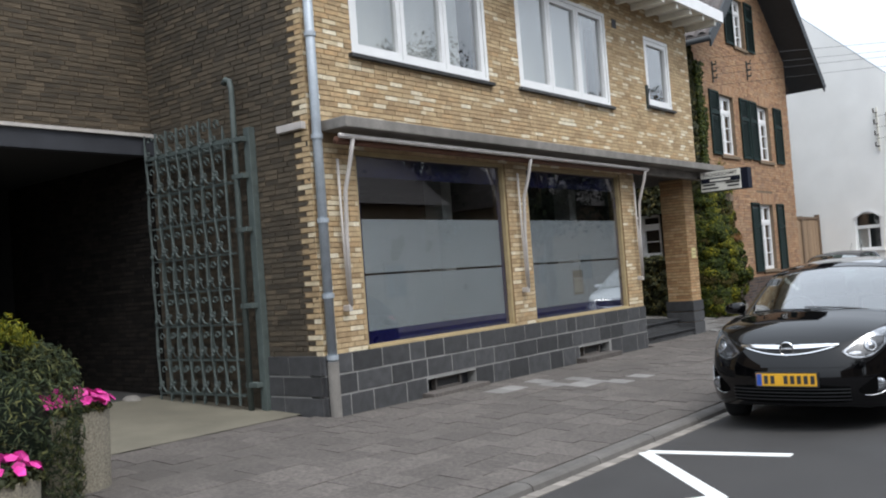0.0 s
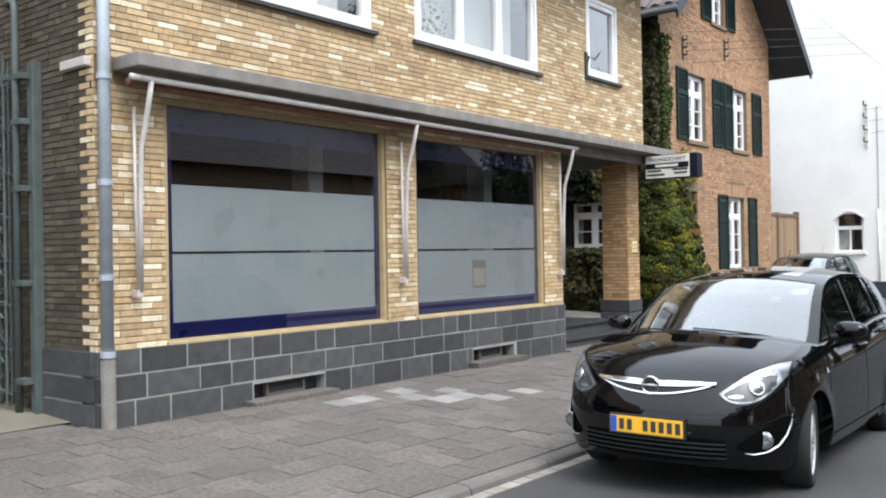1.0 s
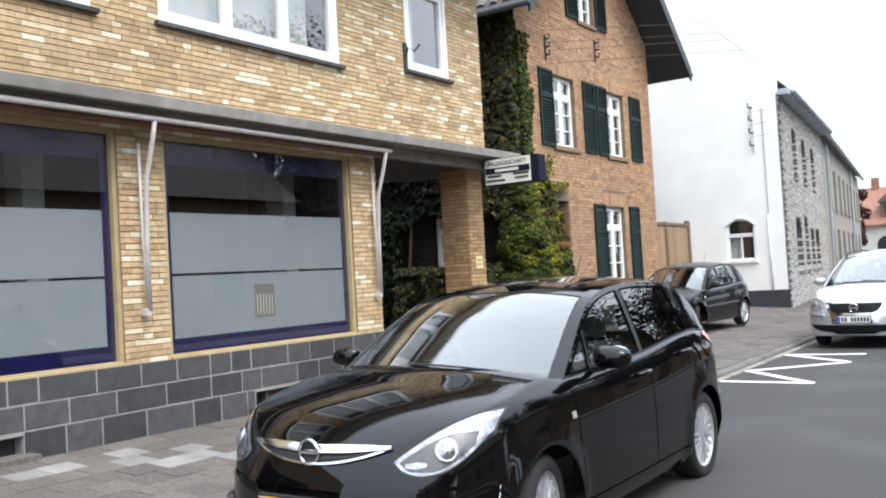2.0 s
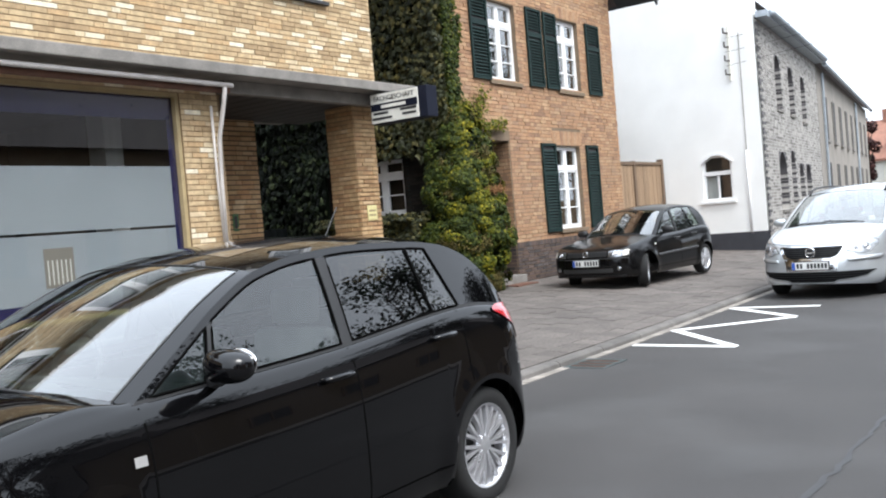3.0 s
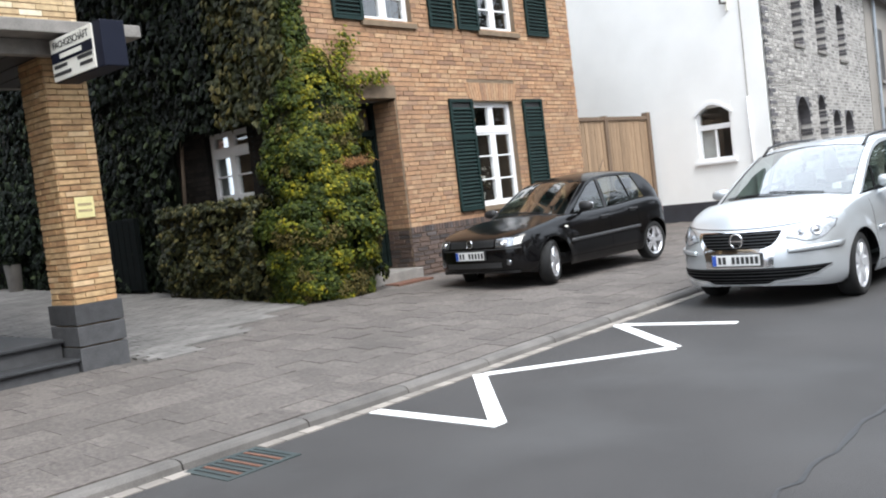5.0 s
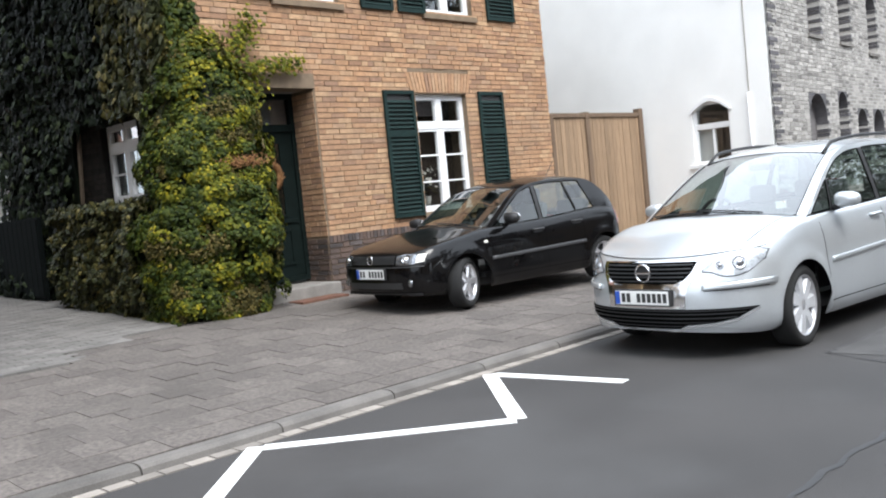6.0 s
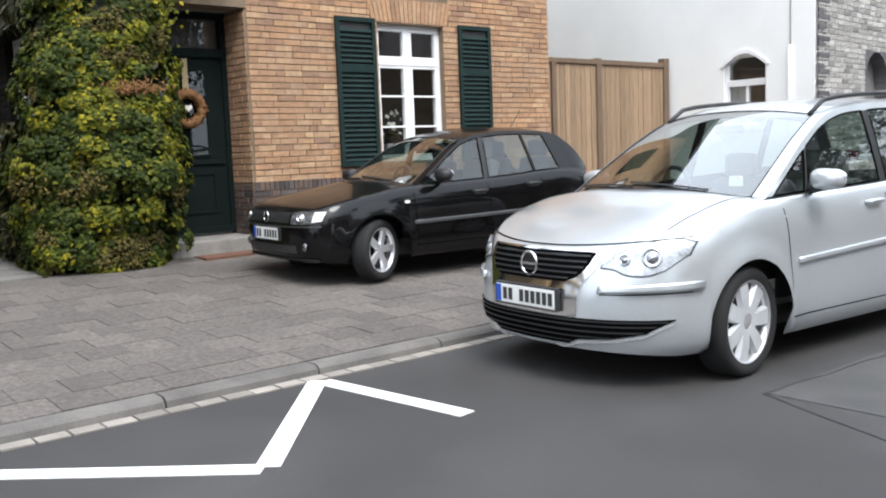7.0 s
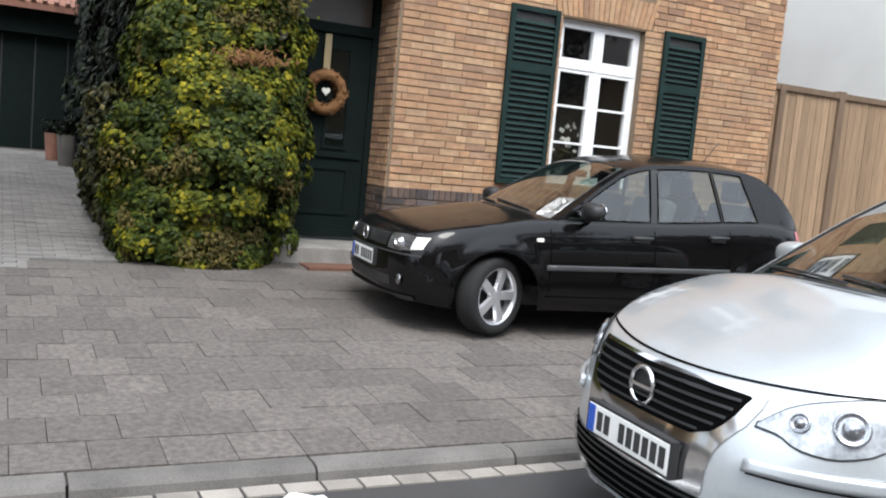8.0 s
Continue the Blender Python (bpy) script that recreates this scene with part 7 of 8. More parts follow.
while made_tufts < 330:
    z, a = rs.uniform(0.28, 3.7), radians(rs.uniform(-122, 116))
    r0 = shrub_r(z, a)
    if rs.random() > r0 + 0.3:
        continue
    made_tufts += 1
    r = r0 + lump((math.cos(a), math.sin(a), z)) * 0.9 - 0.03 + rs.uniform(-0.05, 0.05)
    ext = 0.22 + 0.10 * min(1, z / 2)
    d = Vector((math.cos(a) * 0.85, math.sin(a), 0)).normalized()
    c = Vector((CX - 0.05 + r * math.cos(a) * 0.85, CY + ext + (r + (0.02 if a > 0 else 0.0)) * math.sin(a), z))
    tuft_r = rs.uniform(0.10, 0.20)
    # tufts turned from the street get darker leaves: shade put in colour
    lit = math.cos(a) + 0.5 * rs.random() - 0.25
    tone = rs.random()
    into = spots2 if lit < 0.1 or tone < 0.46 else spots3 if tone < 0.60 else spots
    side_v = Vector((-d.y, d.x, 0))
    for _ in range(int(640 * tuft_r)):
        h, u = rs.gauss(0, 0.42), rs.gauss(0, 0.62)
        bulge = max(0.0, 1 - 0.55 * (h * h + u * u))
        p = c + side_v * u * tuft_r + Vector((0, 0, h * tuft_r)) + d * (0.11 * bulge + 0.03 * rs.random())
        if p.x < CX + 0.02 and p.y > CY:
            continue
        into.append((p, (d.x + 0.5 * u * side_v.x, d.y + 0.5 * u * side_v.y, 0.55 + 0.5 * h)))
# set-back darker leaves paint the shade between the tufts
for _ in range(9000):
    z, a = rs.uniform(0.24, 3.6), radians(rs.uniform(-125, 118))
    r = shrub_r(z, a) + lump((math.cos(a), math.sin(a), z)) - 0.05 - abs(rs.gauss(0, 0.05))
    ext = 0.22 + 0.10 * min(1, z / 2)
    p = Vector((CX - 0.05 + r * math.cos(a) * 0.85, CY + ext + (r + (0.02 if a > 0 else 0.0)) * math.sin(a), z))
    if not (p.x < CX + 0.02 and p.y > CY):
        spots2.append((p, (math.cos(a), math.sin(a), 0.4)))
# tendrils on the wall
for (y0, z0, y1, z1, n, w) in ((21.6, 3.0, 22.25, 3.95, 420, 0.16), (22.0, 3.3, 22.95, 3.40, 260, 0.10), (21.4, 3.0, 21.15, 3.75, 300, 0.14), (21.3, 2.6, 22.15, 3.1, 500, 0.25), (21.8, 2.0, 22.2, 3.3, 380, 0.14)):
    for _ in range(n):
        t = rs.random()
        spots.append(((CX + 0.05 + 0.22 * rs.random() * (1 - 0.5 * t), y0 + (y1 - y0) * t + rs.gauss(0, w * 0.6), z0 + (z1 - z0) * t + rs.gauss(0, w * 0.6)), (1, 0, 0.5)))
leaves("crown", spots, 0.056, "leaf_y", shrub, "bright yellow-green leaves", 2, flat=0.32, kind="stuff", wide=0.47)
leaves("crown", spots2, 0.058, "leaf_g", shrub, "green leaves, darker for the shrub's shaded side and gaps", 3, flat=0.36, kind="stuff", wide=0.47)
leaves("crown", spots3, 0.050, "leaf_b", shrub, "bronzed leaf tufts", 4, flat=0.6, kind="stuff", wide=0.3)

# dried tuft caught in the shrub
part("dried_tuft", tube([(CX + 0.62, CY + 0.25 + 0.05 * k, 2.09 + 0.03 * math.sin(2.3 * k)) for k in range(9)], 0.012, sides=5), "wreath", shrub, "brown dried flower heads")
leaves("dried_tuft", [((CX + 0.62 + rs.gauss(0, 0.05), CY + 0.46 + rs.gauss(0, 0.15), 2.11 + rs.gauss(0, 0.04)), (1, 0, 0.7)) for _ in range(420)], 0.045, "wreath", shrub, "brown dried flower heads", 17, kind="stuff", wide=0.12)

# low hedge along the side wall
hedge = tagged(empty("hedge", (-10.2, 20.8, 0.4)), "dark green clipped hedge along the side wall", "hedge")
part("hedge_core", box(-11.1, -9.0, 20.72, 21.10, 0.35, 1.5, 0.1), "leaf_d", hedge)
sp = []
while len(sp) < 5200:
    x, z = rs.uniform(-11.3, -8.7), rs.uniform(0.32, 1.82)
    y = 20.55 - lump((x, 0, z), 2.0, 0.16) + 0.35 * max(0, z - 1.4) + 0.22 * max(0, 0.9 - z) + abs(rs.gauss(0, 0.06))
    if rs.random() < 0.3:
        y, z = rs.uniform(20.55, 21.1), 1.70 + lump((x, 1, 0), 2.0, 0.12)
    sp.append(((x, y, z), (0, -1, 0.6)))
leaves("foliage", sp, 0.095, "leaf_m", hedge, kind="stuff")

# ivy over the side wall
ivy = tagged(empty("ivy", (-12, 21.1, 0.3)), "dense dark ivy hanging over a brick side wall", "ivy")
sp, spf = [], []
WIN = [(-10.60, -8.95, 1.7, 2.85), (-15.2, -14.0, 1.6, 3.05)]
while len(sp) < 15000:
    x, z = -8.3 - 10.5 * rs.random() ** 1.5, rs.uniform(0.5, 6.85)
    edge = 2.75 + 0.35 * noise.noise(Vector((x * 0.9, 3.1, 0.0)))
    if x > -11.4 and z < edge:
        continue
    if any(a < x < b and c < z < d for a, b, c, d in WIN):
        continue
    sp.append(((x, 21.06 - 0.30 * max(0, 0.6 + noise.noise(Vector((x * 0.8, z * 0.8, 7)))) * rs.random(), z), (0, -1, 0.35)))
while len(spf) < 3600:
    z = rs.uniform(2.7, 6.4)
    w = 0.42 + 0.25 * noise.noise(Vector((2.0, 5.0, z * 1.3)))
    spf.append(((CX + 0.03 + 0.16 * rs.random(), CY + (w * rs.random() ** 1.4) - 0.1, z), (1, -0.3, 0.4)))
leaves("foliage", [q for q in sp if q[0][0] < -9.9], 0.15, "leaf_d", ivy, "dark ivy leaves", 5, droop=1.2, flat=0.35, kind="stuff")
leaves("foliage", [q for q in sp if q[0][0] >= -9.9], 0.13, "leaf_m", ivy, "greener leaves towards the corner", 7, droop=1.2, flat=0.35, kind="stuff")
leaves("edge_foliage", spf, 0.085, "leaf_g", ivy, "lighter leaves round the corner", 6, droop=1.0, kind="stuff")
# added dark sheet: the shade between leaves and wall, as colour
part("shaded_layer", wall_blocks("y", 21.10, 21.15, -18.5, -8.42, 0.3, 6.7, [(-11.4, -8.0, -1, 2.9), (-15.15, -14.05, 1.68, 3.0)]), "leaf_d", ivy, "dark sheet standing in for the shade behind the ivy")
part("stem", tube([(-11.5, 21.1, 0.4), (-11.2, 21.08, 2.0), (-10.9, 21.1, 4.5)], 0.03, sides=6), "bark", ivy)

# conifer and petunias by the passage
shrub2 = tagged(empty("conifer_bush", (-6.58, 3.31, 0.3)), "rounded green conifer bush beside a planter", "bush")
part("trunk", tube([(-6.58, 3.31, 0.25), (-6.58, 3.31, 0.9)], [0.05, 0.03]), "bark", shrub2)
part("inner_mass", ellipsoid((-6.58, 3.31, 0.74), (0.60, 0.60, 0.60)), "leaf_d", shrub2, smooth=True)
sp, sq = [], []
for _ in range(17000):
    a, b = rs.uniform(0, math.tau), math.asin(rs.uniform(-0.75, 1))
    d = Vector((math.cos(a) * math.cos(b), math.sin(a) * math.cos(b), math.sin(b)))
    r = 0.75 + 0.16 * noise.noise(d * 2.2) + 0.08 * rs.random()
    p = Vector((-6.58, 3.31, 0.76)) + Vector((d.x * r, d.y * r, d.z * r * 1.12))
    (sq if d.z > 0.72 else sp).append((p, d))
leaves("foliage", sp, 0.06, "leaf_c", shrub2, "grey-green sprays", 8, droop=-0.3, flat=0.9, kind="stuff", wide=0.09)
leaves("top_foliage", sq, 0.05, "leaf_y", shrub2, "yellowed top", 9, droop=-0.5, flat=0.9, kind="stuff", wide=0.14)


def planter(x, y, z0, r, h, n, seed):
    pot = tagged(part("planter", moved(lathe([(0, h - 0.06), (r - 0.05, h - 0.06), (r - 0.05, h), (r, h), (r * 0.94, 0.0), (0, 0.0)], segs=28), Matrix.Translation((x, y, z0)) @ Matrix.Rotation(radians(90), 4, "X")), "aggregate", None, smooth=False), "exposed aggregate concrete planter with pink petunias", "planter", "planters by the passage")
    rp = random.Random(seed)
    sp, fl = [], []
    for _ in range(500):
        a, d = rp.uniform(0, math.tau), r * 1.05 * math.sqrt(rp.random())
        sp.append(((x + d * math.cos(a), y + d * math.sin(a), z0 + h + 0.12 * rp.random() * (1.1 - d / r / 1.2)), (math.cos(a) * d, math.sin(a) * d, 0.6)))
    leaves("foliage", sp, 0.06, "leaf_m", pot, "soft green leaves", seed, kind="stuff")
    b = bmesh.new()
    for _ in range(n):
        a, d = rp.uniform(0, math.tau), r * 1.1 * math.sqrt(rp.random())
        c = Vector((x + d * math.cos(a), y + d * math.sin(a), z0 + h + 0.06 + 0.14 * rp.random() * (1.1 - d / r / 1.2)))
        nrm = Vector((math.cos(a) * 0.7 + rp.gauss(0, 0.3), math.sin(a) * 0.7 + rp.gauss(0, 0.3), 0.8)).normalized()
        u = nrm.orthogonal().normalized()
        w = nrm.cross(u)
        mid = b.verts.new(c - nrm * 0.02)
        ring = [b.verts.new(c + (u * math.cos(k * math.tau / 10) + w * math.sin(k * math.tau / 10)) * (0.042 if k % 2 else 0.034)) for k in range(10)]
        for k in range(10):
            b.faces.new((mid, ring[k], ring[(k + 1) % 10]))
    part("blossom", b, "petal", pot, "bright pink petunia blossoms")
    tagged(pot.children[-1], kind="stuff")
    return pot


planter(-6.52, 4.08, 0.28, 0.30, 0.60, 90, 12)
planter(-5.55, 3.02, 0.20, 0.30, 0.46, 46, 13)


# broad trees across the street and at its far end
def tree(name, x, y, h, r, seed, material="leaf_m", n=9500, size=0.155):
    rt = random.Random(seed)
    t = tagged(empty(name, (x, y, 0)), "broad leafy tree behind the houses", "tree")
    part("trunk", tube([(x, y, -0.25), (x + 0.1, y, h * 0.25), (x, y + 0.1, h * 0.5), (x, y, h * 0.8)], [0.28, 0.22, 0.16, 0.06]), "bark", t, smooth=True)
    blobs = []
    for k in range(16):
        a = rt.uniform(0, math.tau)
        d = r * math.sqrt(rt.random()) * 0.8
        c = Vector((x + d * math.cos(a), y + d * math.sin(a), h * rt.uniform(0.38, 0.92)))
        part("limb", tube([(x, y, h * 0.35), c * 0.5 + Vector((x, y, h * 0.45)) * 0.5, c], [0.09, 0.06, 0.02], sides=5), "bark", t)
        blobs.append((c, r * rt.uniform(0.28, 0.5)))
    sp = []
    for _ in range(n):
        c, rad = rt.choice(blobs)
        d = Vector((rt.gauss(0, 1), rt.gauss(0, 1), rt.gauss(0, 1))).normalized()
        sp.append((c + d * rad * (rt.random() ** 0.4), d))
    leaves("crown", sp, size, material, t, kind="stuff", seed=seed)
    return t


for k, (x, y, h, r) in enumerate(((14, -1, 12, 4.2), (12.8, 15.8, 12.5, 4.0), (15.5, 21, 13, 4.4), (13, 32.5, 12.5, 4.2), (19, 8, 14, 5), (19, 27, 14, 5), (18, -9, 13, 5), (17, 42, 12, 4.5), (7.6, 45, 11, 3.2), (8.2, 53, 12, 3.6), (7.4, 61, 12, 3.6), (6.6, 34, 9, 2.6))):
    tree("tree", x, y, h, r, 30 + k, "leaf_d")
tree("copper_tree", -10.95, 70.5, 6.2, 0.95, 60, "leaf_p", 2200, 0.2)
tagged(bpy.data.objects["copper_tree"], "small copper-leaved tree at the end of the street", "tree")
# ---- far end of the street ----
far_house = tagged(empty("far_house", (-9.5, 74, 0)), "pale house with a red roof, dormer and dark archway", "house")
part("wall", wall_blocks("y", 74, 74.4, -11.6, -8.0, -0.2, 3.45, [(-10.25, -8.75, -0.3, 2.1)]), "signwhite", far_house)
arch_in = [(-9.5 + 0.75 * math.cos(t), 2.1 + 0.62 * math.sin(t)) for t in [k * math.pi / 16 for k in range(17)]]
# flat near-black panel in place of the shade inside the arch
part("archway", extrude([(-10.2, 0.0), (-8.8, 0.0), *arch_in], "y", 73.97, 73.995), "dark", far_house, "dark archway")
part("roof", extrude([(73.7, 3.35), (73.7, 3.5), (77.5, 6.3), (81.3, 3.5), (81.3, 3.35)], "x", -12.0, -7.6), "tile_red", far_house, "red tiled roof")
dorm = part("dormer", box(-9.95, -8.85, 74.3, 76.5, 4.0, 5.1), "wood_d", far_house, "dark boarded dormer")
part("pane", box(-9.7, -9.1, 74.27, 74.3, 4.2, 4.85), "dark", dorm)
part("roof", extrude([(-10.15, 5.05), (-9.4, 5.7), (-8.65, 5.05)], "y", 74.1, 76.8), "tile_roof", dorm)
part("chimney", box(-10.9, -10.4, 77.2, 77.8, 5.9, 7.0), "tile_red", far_house)
near_house = tagged(empty("white_far_house", (-5.5, 71, 0)), "white rendered house with a grey roof far down the street", "house")
part("wall", box(-8.25, -2.5, 70.0, 76.0, -0.2, 5.0), "render_w", near_house)
part("roof", extrude([(-8.75, 4.85), (-5.4, 7.6), (-2.0, 4.85)], "y", 69.7, 76.3), "tile_roof", near_house, "grey tiled roof")
for x0 in (-7.3, -4.6):
    wn2 = part("window", frame_ring("y", 69.95, 70.0, x0, x0 + 1.0, 1.2, 2.6, 0.08), "white", near_house)
    part("pane", box(x0 + 0.08, x0 + 0.92, 69.97, 69.99, 1.28, 2.52), "dark", wn2)
side_wall = tagged(part("wall_far", box(-3.0, 60, 92, 92.6, -0.2, 3.0), "mortar_o"), "brick wall closing the street far off", "wall", kind="structure")

# ---- wires ----
def wire(a, b, sag):
    a, b = Vector(a), Vector(b)
    pts = [a + (b - a) * (i / 14) - Vector((0, 0, sag * math.sin(math.pi * i / 14))) for i in range(15)]
    tagged(part("overhead_wire", tube(pts, 0.0045, sides=4), "slate"), "thin grey overhead wire strung over the street", "wire", "overhead wires")


for k, (y0, z0) in enumerate(((22.2, 6.62), (22.5, 6.42), (22.5, 6.25), (22.55, 5.98))):
    wire((-8.33, y0, z0), (13.2, 47.0, 8.55 - 0.05 * k), 0.05)
for k in range(3):
    wire((-6.76, 31.6, 5.05 + 0.36 * k), (13.2, 40.0 + 0.2 * k, 8.5), 0.1)

# ---- road marks: zigzag no-parking line ----
def stroke(name, a, b, w, dz=0.006):
    a, b = Vector((*a, 0)), Vector((*b, 0))
    d = (b - a).normalized()
    s = Vector((-d.y, d.x, 0)) * w / 2
    bm = bmesh.new()
    n = 5
    rows = []
    for k in range(n + 1):
        c = a + (b - a) * k / n
        rows.append([bm.verts.new((p.x, p.y, road_z(p.y, p.x) + dz)) for p in (c - s, c + s)])
    for q, r in zip(rows, rows[1:]):
        bm.faces.new((q[0], q[1], r[1], r[0]))
    ret = bmesh.ops.extrude_face_region(bm, geom=bm.faces[:])
    for v in [e for e in ret["geom"] if isinstance(e, bmesh.types.BMVert)]:
        v.co.z -= 0.005
    bmesh.ops.recalc_face_normals(bm, faces=bm.faces[:])
    return part(name, bm, "roadwhite", road)


ZIG = [((-3.50, 17.50), (-2.32, 17.47)), ((-2.36, 17.50), (-3.50, 18.70)), ((-3.45, 18.72), (-2.36, 19.90)), ((-2.37, 19.93), (-3.50, 20.90)), ((-3.47, 20.92), (-2.32, 21.07)), ((-3.50, 7.55), (-2.32, 7.66)), ((-3.50, 7.52), (-2.33, 6.22)), ((-2.35, 6.24), (-3.50, 5.0)), ((-3.5, 5.0), (-2.35, 3.8))]
for i, (a, b) in enumerate(ZIG):
    stroke("zigzag_line", a, b, 0.115, 0.006 + 0.0012 * (i % 2))

# tar seams and a worn patch in the asphalt
def seam(pts, w):
    bm = bmesh.new()
    rows, rg = [], random.Random(len(pts))
    for (x, y), (x2, y2) in zip(pts, pts[1:]):
        n = max(2, int(math.hypot(x2 - x, y2 - y) / 0.12))
        for k in range(n):
            px, py = x + (x2 - x) * k / n + rg.gauss(0, 0.012), y + (y2 - y) * k / n
            hw = w / 2 * rg.uniform(0.5, 1.3)
            d = Vector((x2 - x, y2 - y, 0)).normalized()
            nx, ny = -d.y * hw, d.x * hw
            rows.append([bm.verts.new((px + nx * s, py + ny * s, road_z(py, px) + 0.004)) for s in (-1, 1)])
    for q, r in zip(rows, rows[1:]):
        bm.faces.new((q[0], q[1], r[1], r[0]))
    return part("tar_seam", bm, "joint_tar", road, "dark tar seam in the asphalt")


seam([(-0.42, 11.0), (-0.38, 13.8), (-0.30, 16.6), (-0.36, 19.8), (-0.2, 24.0)], 0.035)
seam([(-1.42, 22.4), (-1.33, 23.6), (-1.25, 26.0)], 0.014)
seam([(-1.42, 22.4), (-0.2, 21.9), (1.2, 22.1)], 0.012)
worn = bmesh.new()
for x0, x1 in ((-1.40, 0.4), (0.4, 4.1)):
    for y0, y1 in ((22.42, 27), (27, 34)):
        worn.faces.new([worn.verts.new((x, y, road_z(y, x) + 0.003)) for x, y in ((x0, y0), (x1, y0), (x1, y1), (x0, y1))])
part("asphalt_patch", worn, "asphalt2", road, "paler worn asphalt")

# drain grate in the gutter
gb = bmesh.new()
zg = road_z(16.2) + 0.004
for (x0, x1, y0, y1) in ((-3.60, -3.14, 15.98, 16.02), (-3.60, -3.14, 16.48, 16.52), (-3.60, -3.56, 16.02, 16.48), (-3.18, -3.14, 16.02, 16.48)):
    box(x0, x1, y0, y1, zg - 0.02, zg + 0.004, bm=gb)
grate = tagged(part("drain_grate", gb, "iron"), "rusty cast iron street drain grate", "drain")
part("pit", box(-3.56, -3.18, 16.02, 16.48, zg - 0.006, zg - 0.001), "ink", grate)
for k in range(9):
    part("bar", box(-3.56, -3.18, 16.04 + k * 0.05, 16.065 + k * 0.05, zg - 0.001, zg + 0.004), "mat" if k % 3 == 1 else "iron", grate)

# things in the drive
def flower_pot(x, y, z, r, h, mt, label):
    p = tagged(part("flower_pot", moved(lathe([(0, h - 0.03), (r * 0.9, h - 0.03), (r, h), (r * 0.75, 0), (0, 0)], segs=20), Matrix.Translation((x, y, z)) @ Matrix.Rotation(radians(90), 4, "X")), mt, None, smooth=False), label, "pot", "pots in the drive")
    rp = random.Random(int(-x * 10))
    leaves("foliage", [((x + rp.gauss(0, r * 0.5), y + rp.gauss(0, r * 0.5), z + h + 0.25 * rp.random()), (rp.gauss(0, 1), rp.gauss(0, 1), 1)) for _ in range(160)], 0.09, "leaf_d", p, kind="stuff")
    return p


flower_pot(-17.2, 20.78, 0.625, 0.17, 0.55, "kerb", "tall grey flower pot with a small plant")
flower_pot(-18.4, 20.62, 0.665, 0.16, 0.5, "tile_red", "red glazed flower pot")
gatel = tagged(part("garden_gate", box(-14.2, -12.4, 20.86, 20.92, 0.5, 1.75, 0.01), "gate_d"), "low dark green boarded garden gate", "gate")
for k in range(9):
    part("board", box(-14.18 + k * 0.197, -14.0 + k * 0.197, 20.84, 20.86, 0.55, 1.72, 0.004), "gate_d", gatel)
# shutter on the side window
sh = tagged(part("side_shutter", frame_ring("y", 21.16, 21.20, -9.42, -8.92, 1.80, 2.88, 0.05), "green"), "dark green louvred shutter beside the ivy", "shutter")
for k in range(15):
    part("slat", box(-9.37, -8.97, 21.172, 21.184, 1.86 + k * 0.065, 1.90 + k * 0.065), "green", sh)
part("backing", box(-9.37, -8.97, 21.186, 21.196, 1.85, 2.84), "ink", sh)
# orchid on the window sill inside
orchid = tagged(part("orchid", moved(lathe([(0, 0.12), (0.06, 0.12), (0.065, 0.13), (0.045, 0.0), (0, 0.0)], segs=16), Matrix.Translation((-8.72, 25.42, 1.36)) @ Matrix.Rotation(radians(90), 4, "X")), "signwhite", None), "white potted orchid standing behind a window", "plant")
part("stem", tube([(-8.72, 25.42, 1.46), (-8.70, 25.40, 1.75), (-8.70, 25.50, 2.0)], 0.006, sides=5), "leaf_m", orchid)
ro = random.Random(5)
leaves("foliage", [((-8.70 + ro.gauss(0, 0.04), 25.42 + ro.gauss(0, 0.08), 1.55 + 0.08 * ro.random()), (0.6, 0, 1)) for _ in range(10)], 0.15, "leaf_m", orchid)
leaves("blossom", [((-8.68 + ro.gauss(0, 0.02), 25.46 + ro.gauss(0, 0.09), 1.62 + 0.4 * ro.random()), (1, 0, 0.2)) for _ in range(16)], 0.07, "signwhite", orchid, "white blossoms", seed=3)
# lamp by the entrance
lamp = tagged(part("wall_lamp", ellipsoid((-8.10, 21.93, 2.42), (0.07, 0.07, 0.10)), "signwhite", None, smooth=True), "small white globe wall lamp by the door", "lamp")
part("arm", tube([(-8.39, 21.93, 2.52), (-8.14, 21.93, 2.54), (-8.10, 21.93, 2.50)], 0.012), "iron", lamp)

# ---- settling the two blocks into line with the street ----
for ob in (shop, pipe, awning, plinth, hook, gate, bpy.data.objects["stone"], bpy.data.objects["driveway_passage"], *[o for o in scene.objects if o.name.startswith("cellar_vent")]):
    ob.location = Vector(ob.location) + Vector((-0.088, 0.31, 0.0))
for ob in (porch, pillar, pdoor, bell, bpy.data.objects["number_plate"] if bpy.data.objects["number_plate"].parent is None else bell, sign):
    ob.location = Vector(ob.location) + Vector((0.0, -0.05, 0.0))
for ob in (cott, door, bpy.data.objects["doorstep"], wreath, bpy.data.objects["door_mat"], bgate, white_house, ins, terrace, *[o for o in scene.objects if o.name.startswith("wire_anchor")]):
    ob.location = Vector(ob.location) + Vector((-0.055, -0.058, -0.018))
# ---- bricks of the walls ----
front_holes = [(a - 6.86, b - 6.86, c - 0.945, d - 0.945) for a, b, c, d in SHW + UPW] + [(-1, 12, 2.315, 2.54), (7.535, 12, -1, 2.54)]
brick_field(w_front, (FX - 0.01, 6.86, 0.945), (0, 1, 0), (1, 0, 0), 10.29, 5.35, front_holes, proud=0.007, joint=0.011, head=0.002, loose=lambda u, z: 0.9 < u < 7.6 and 2.5 < z < 3.4)
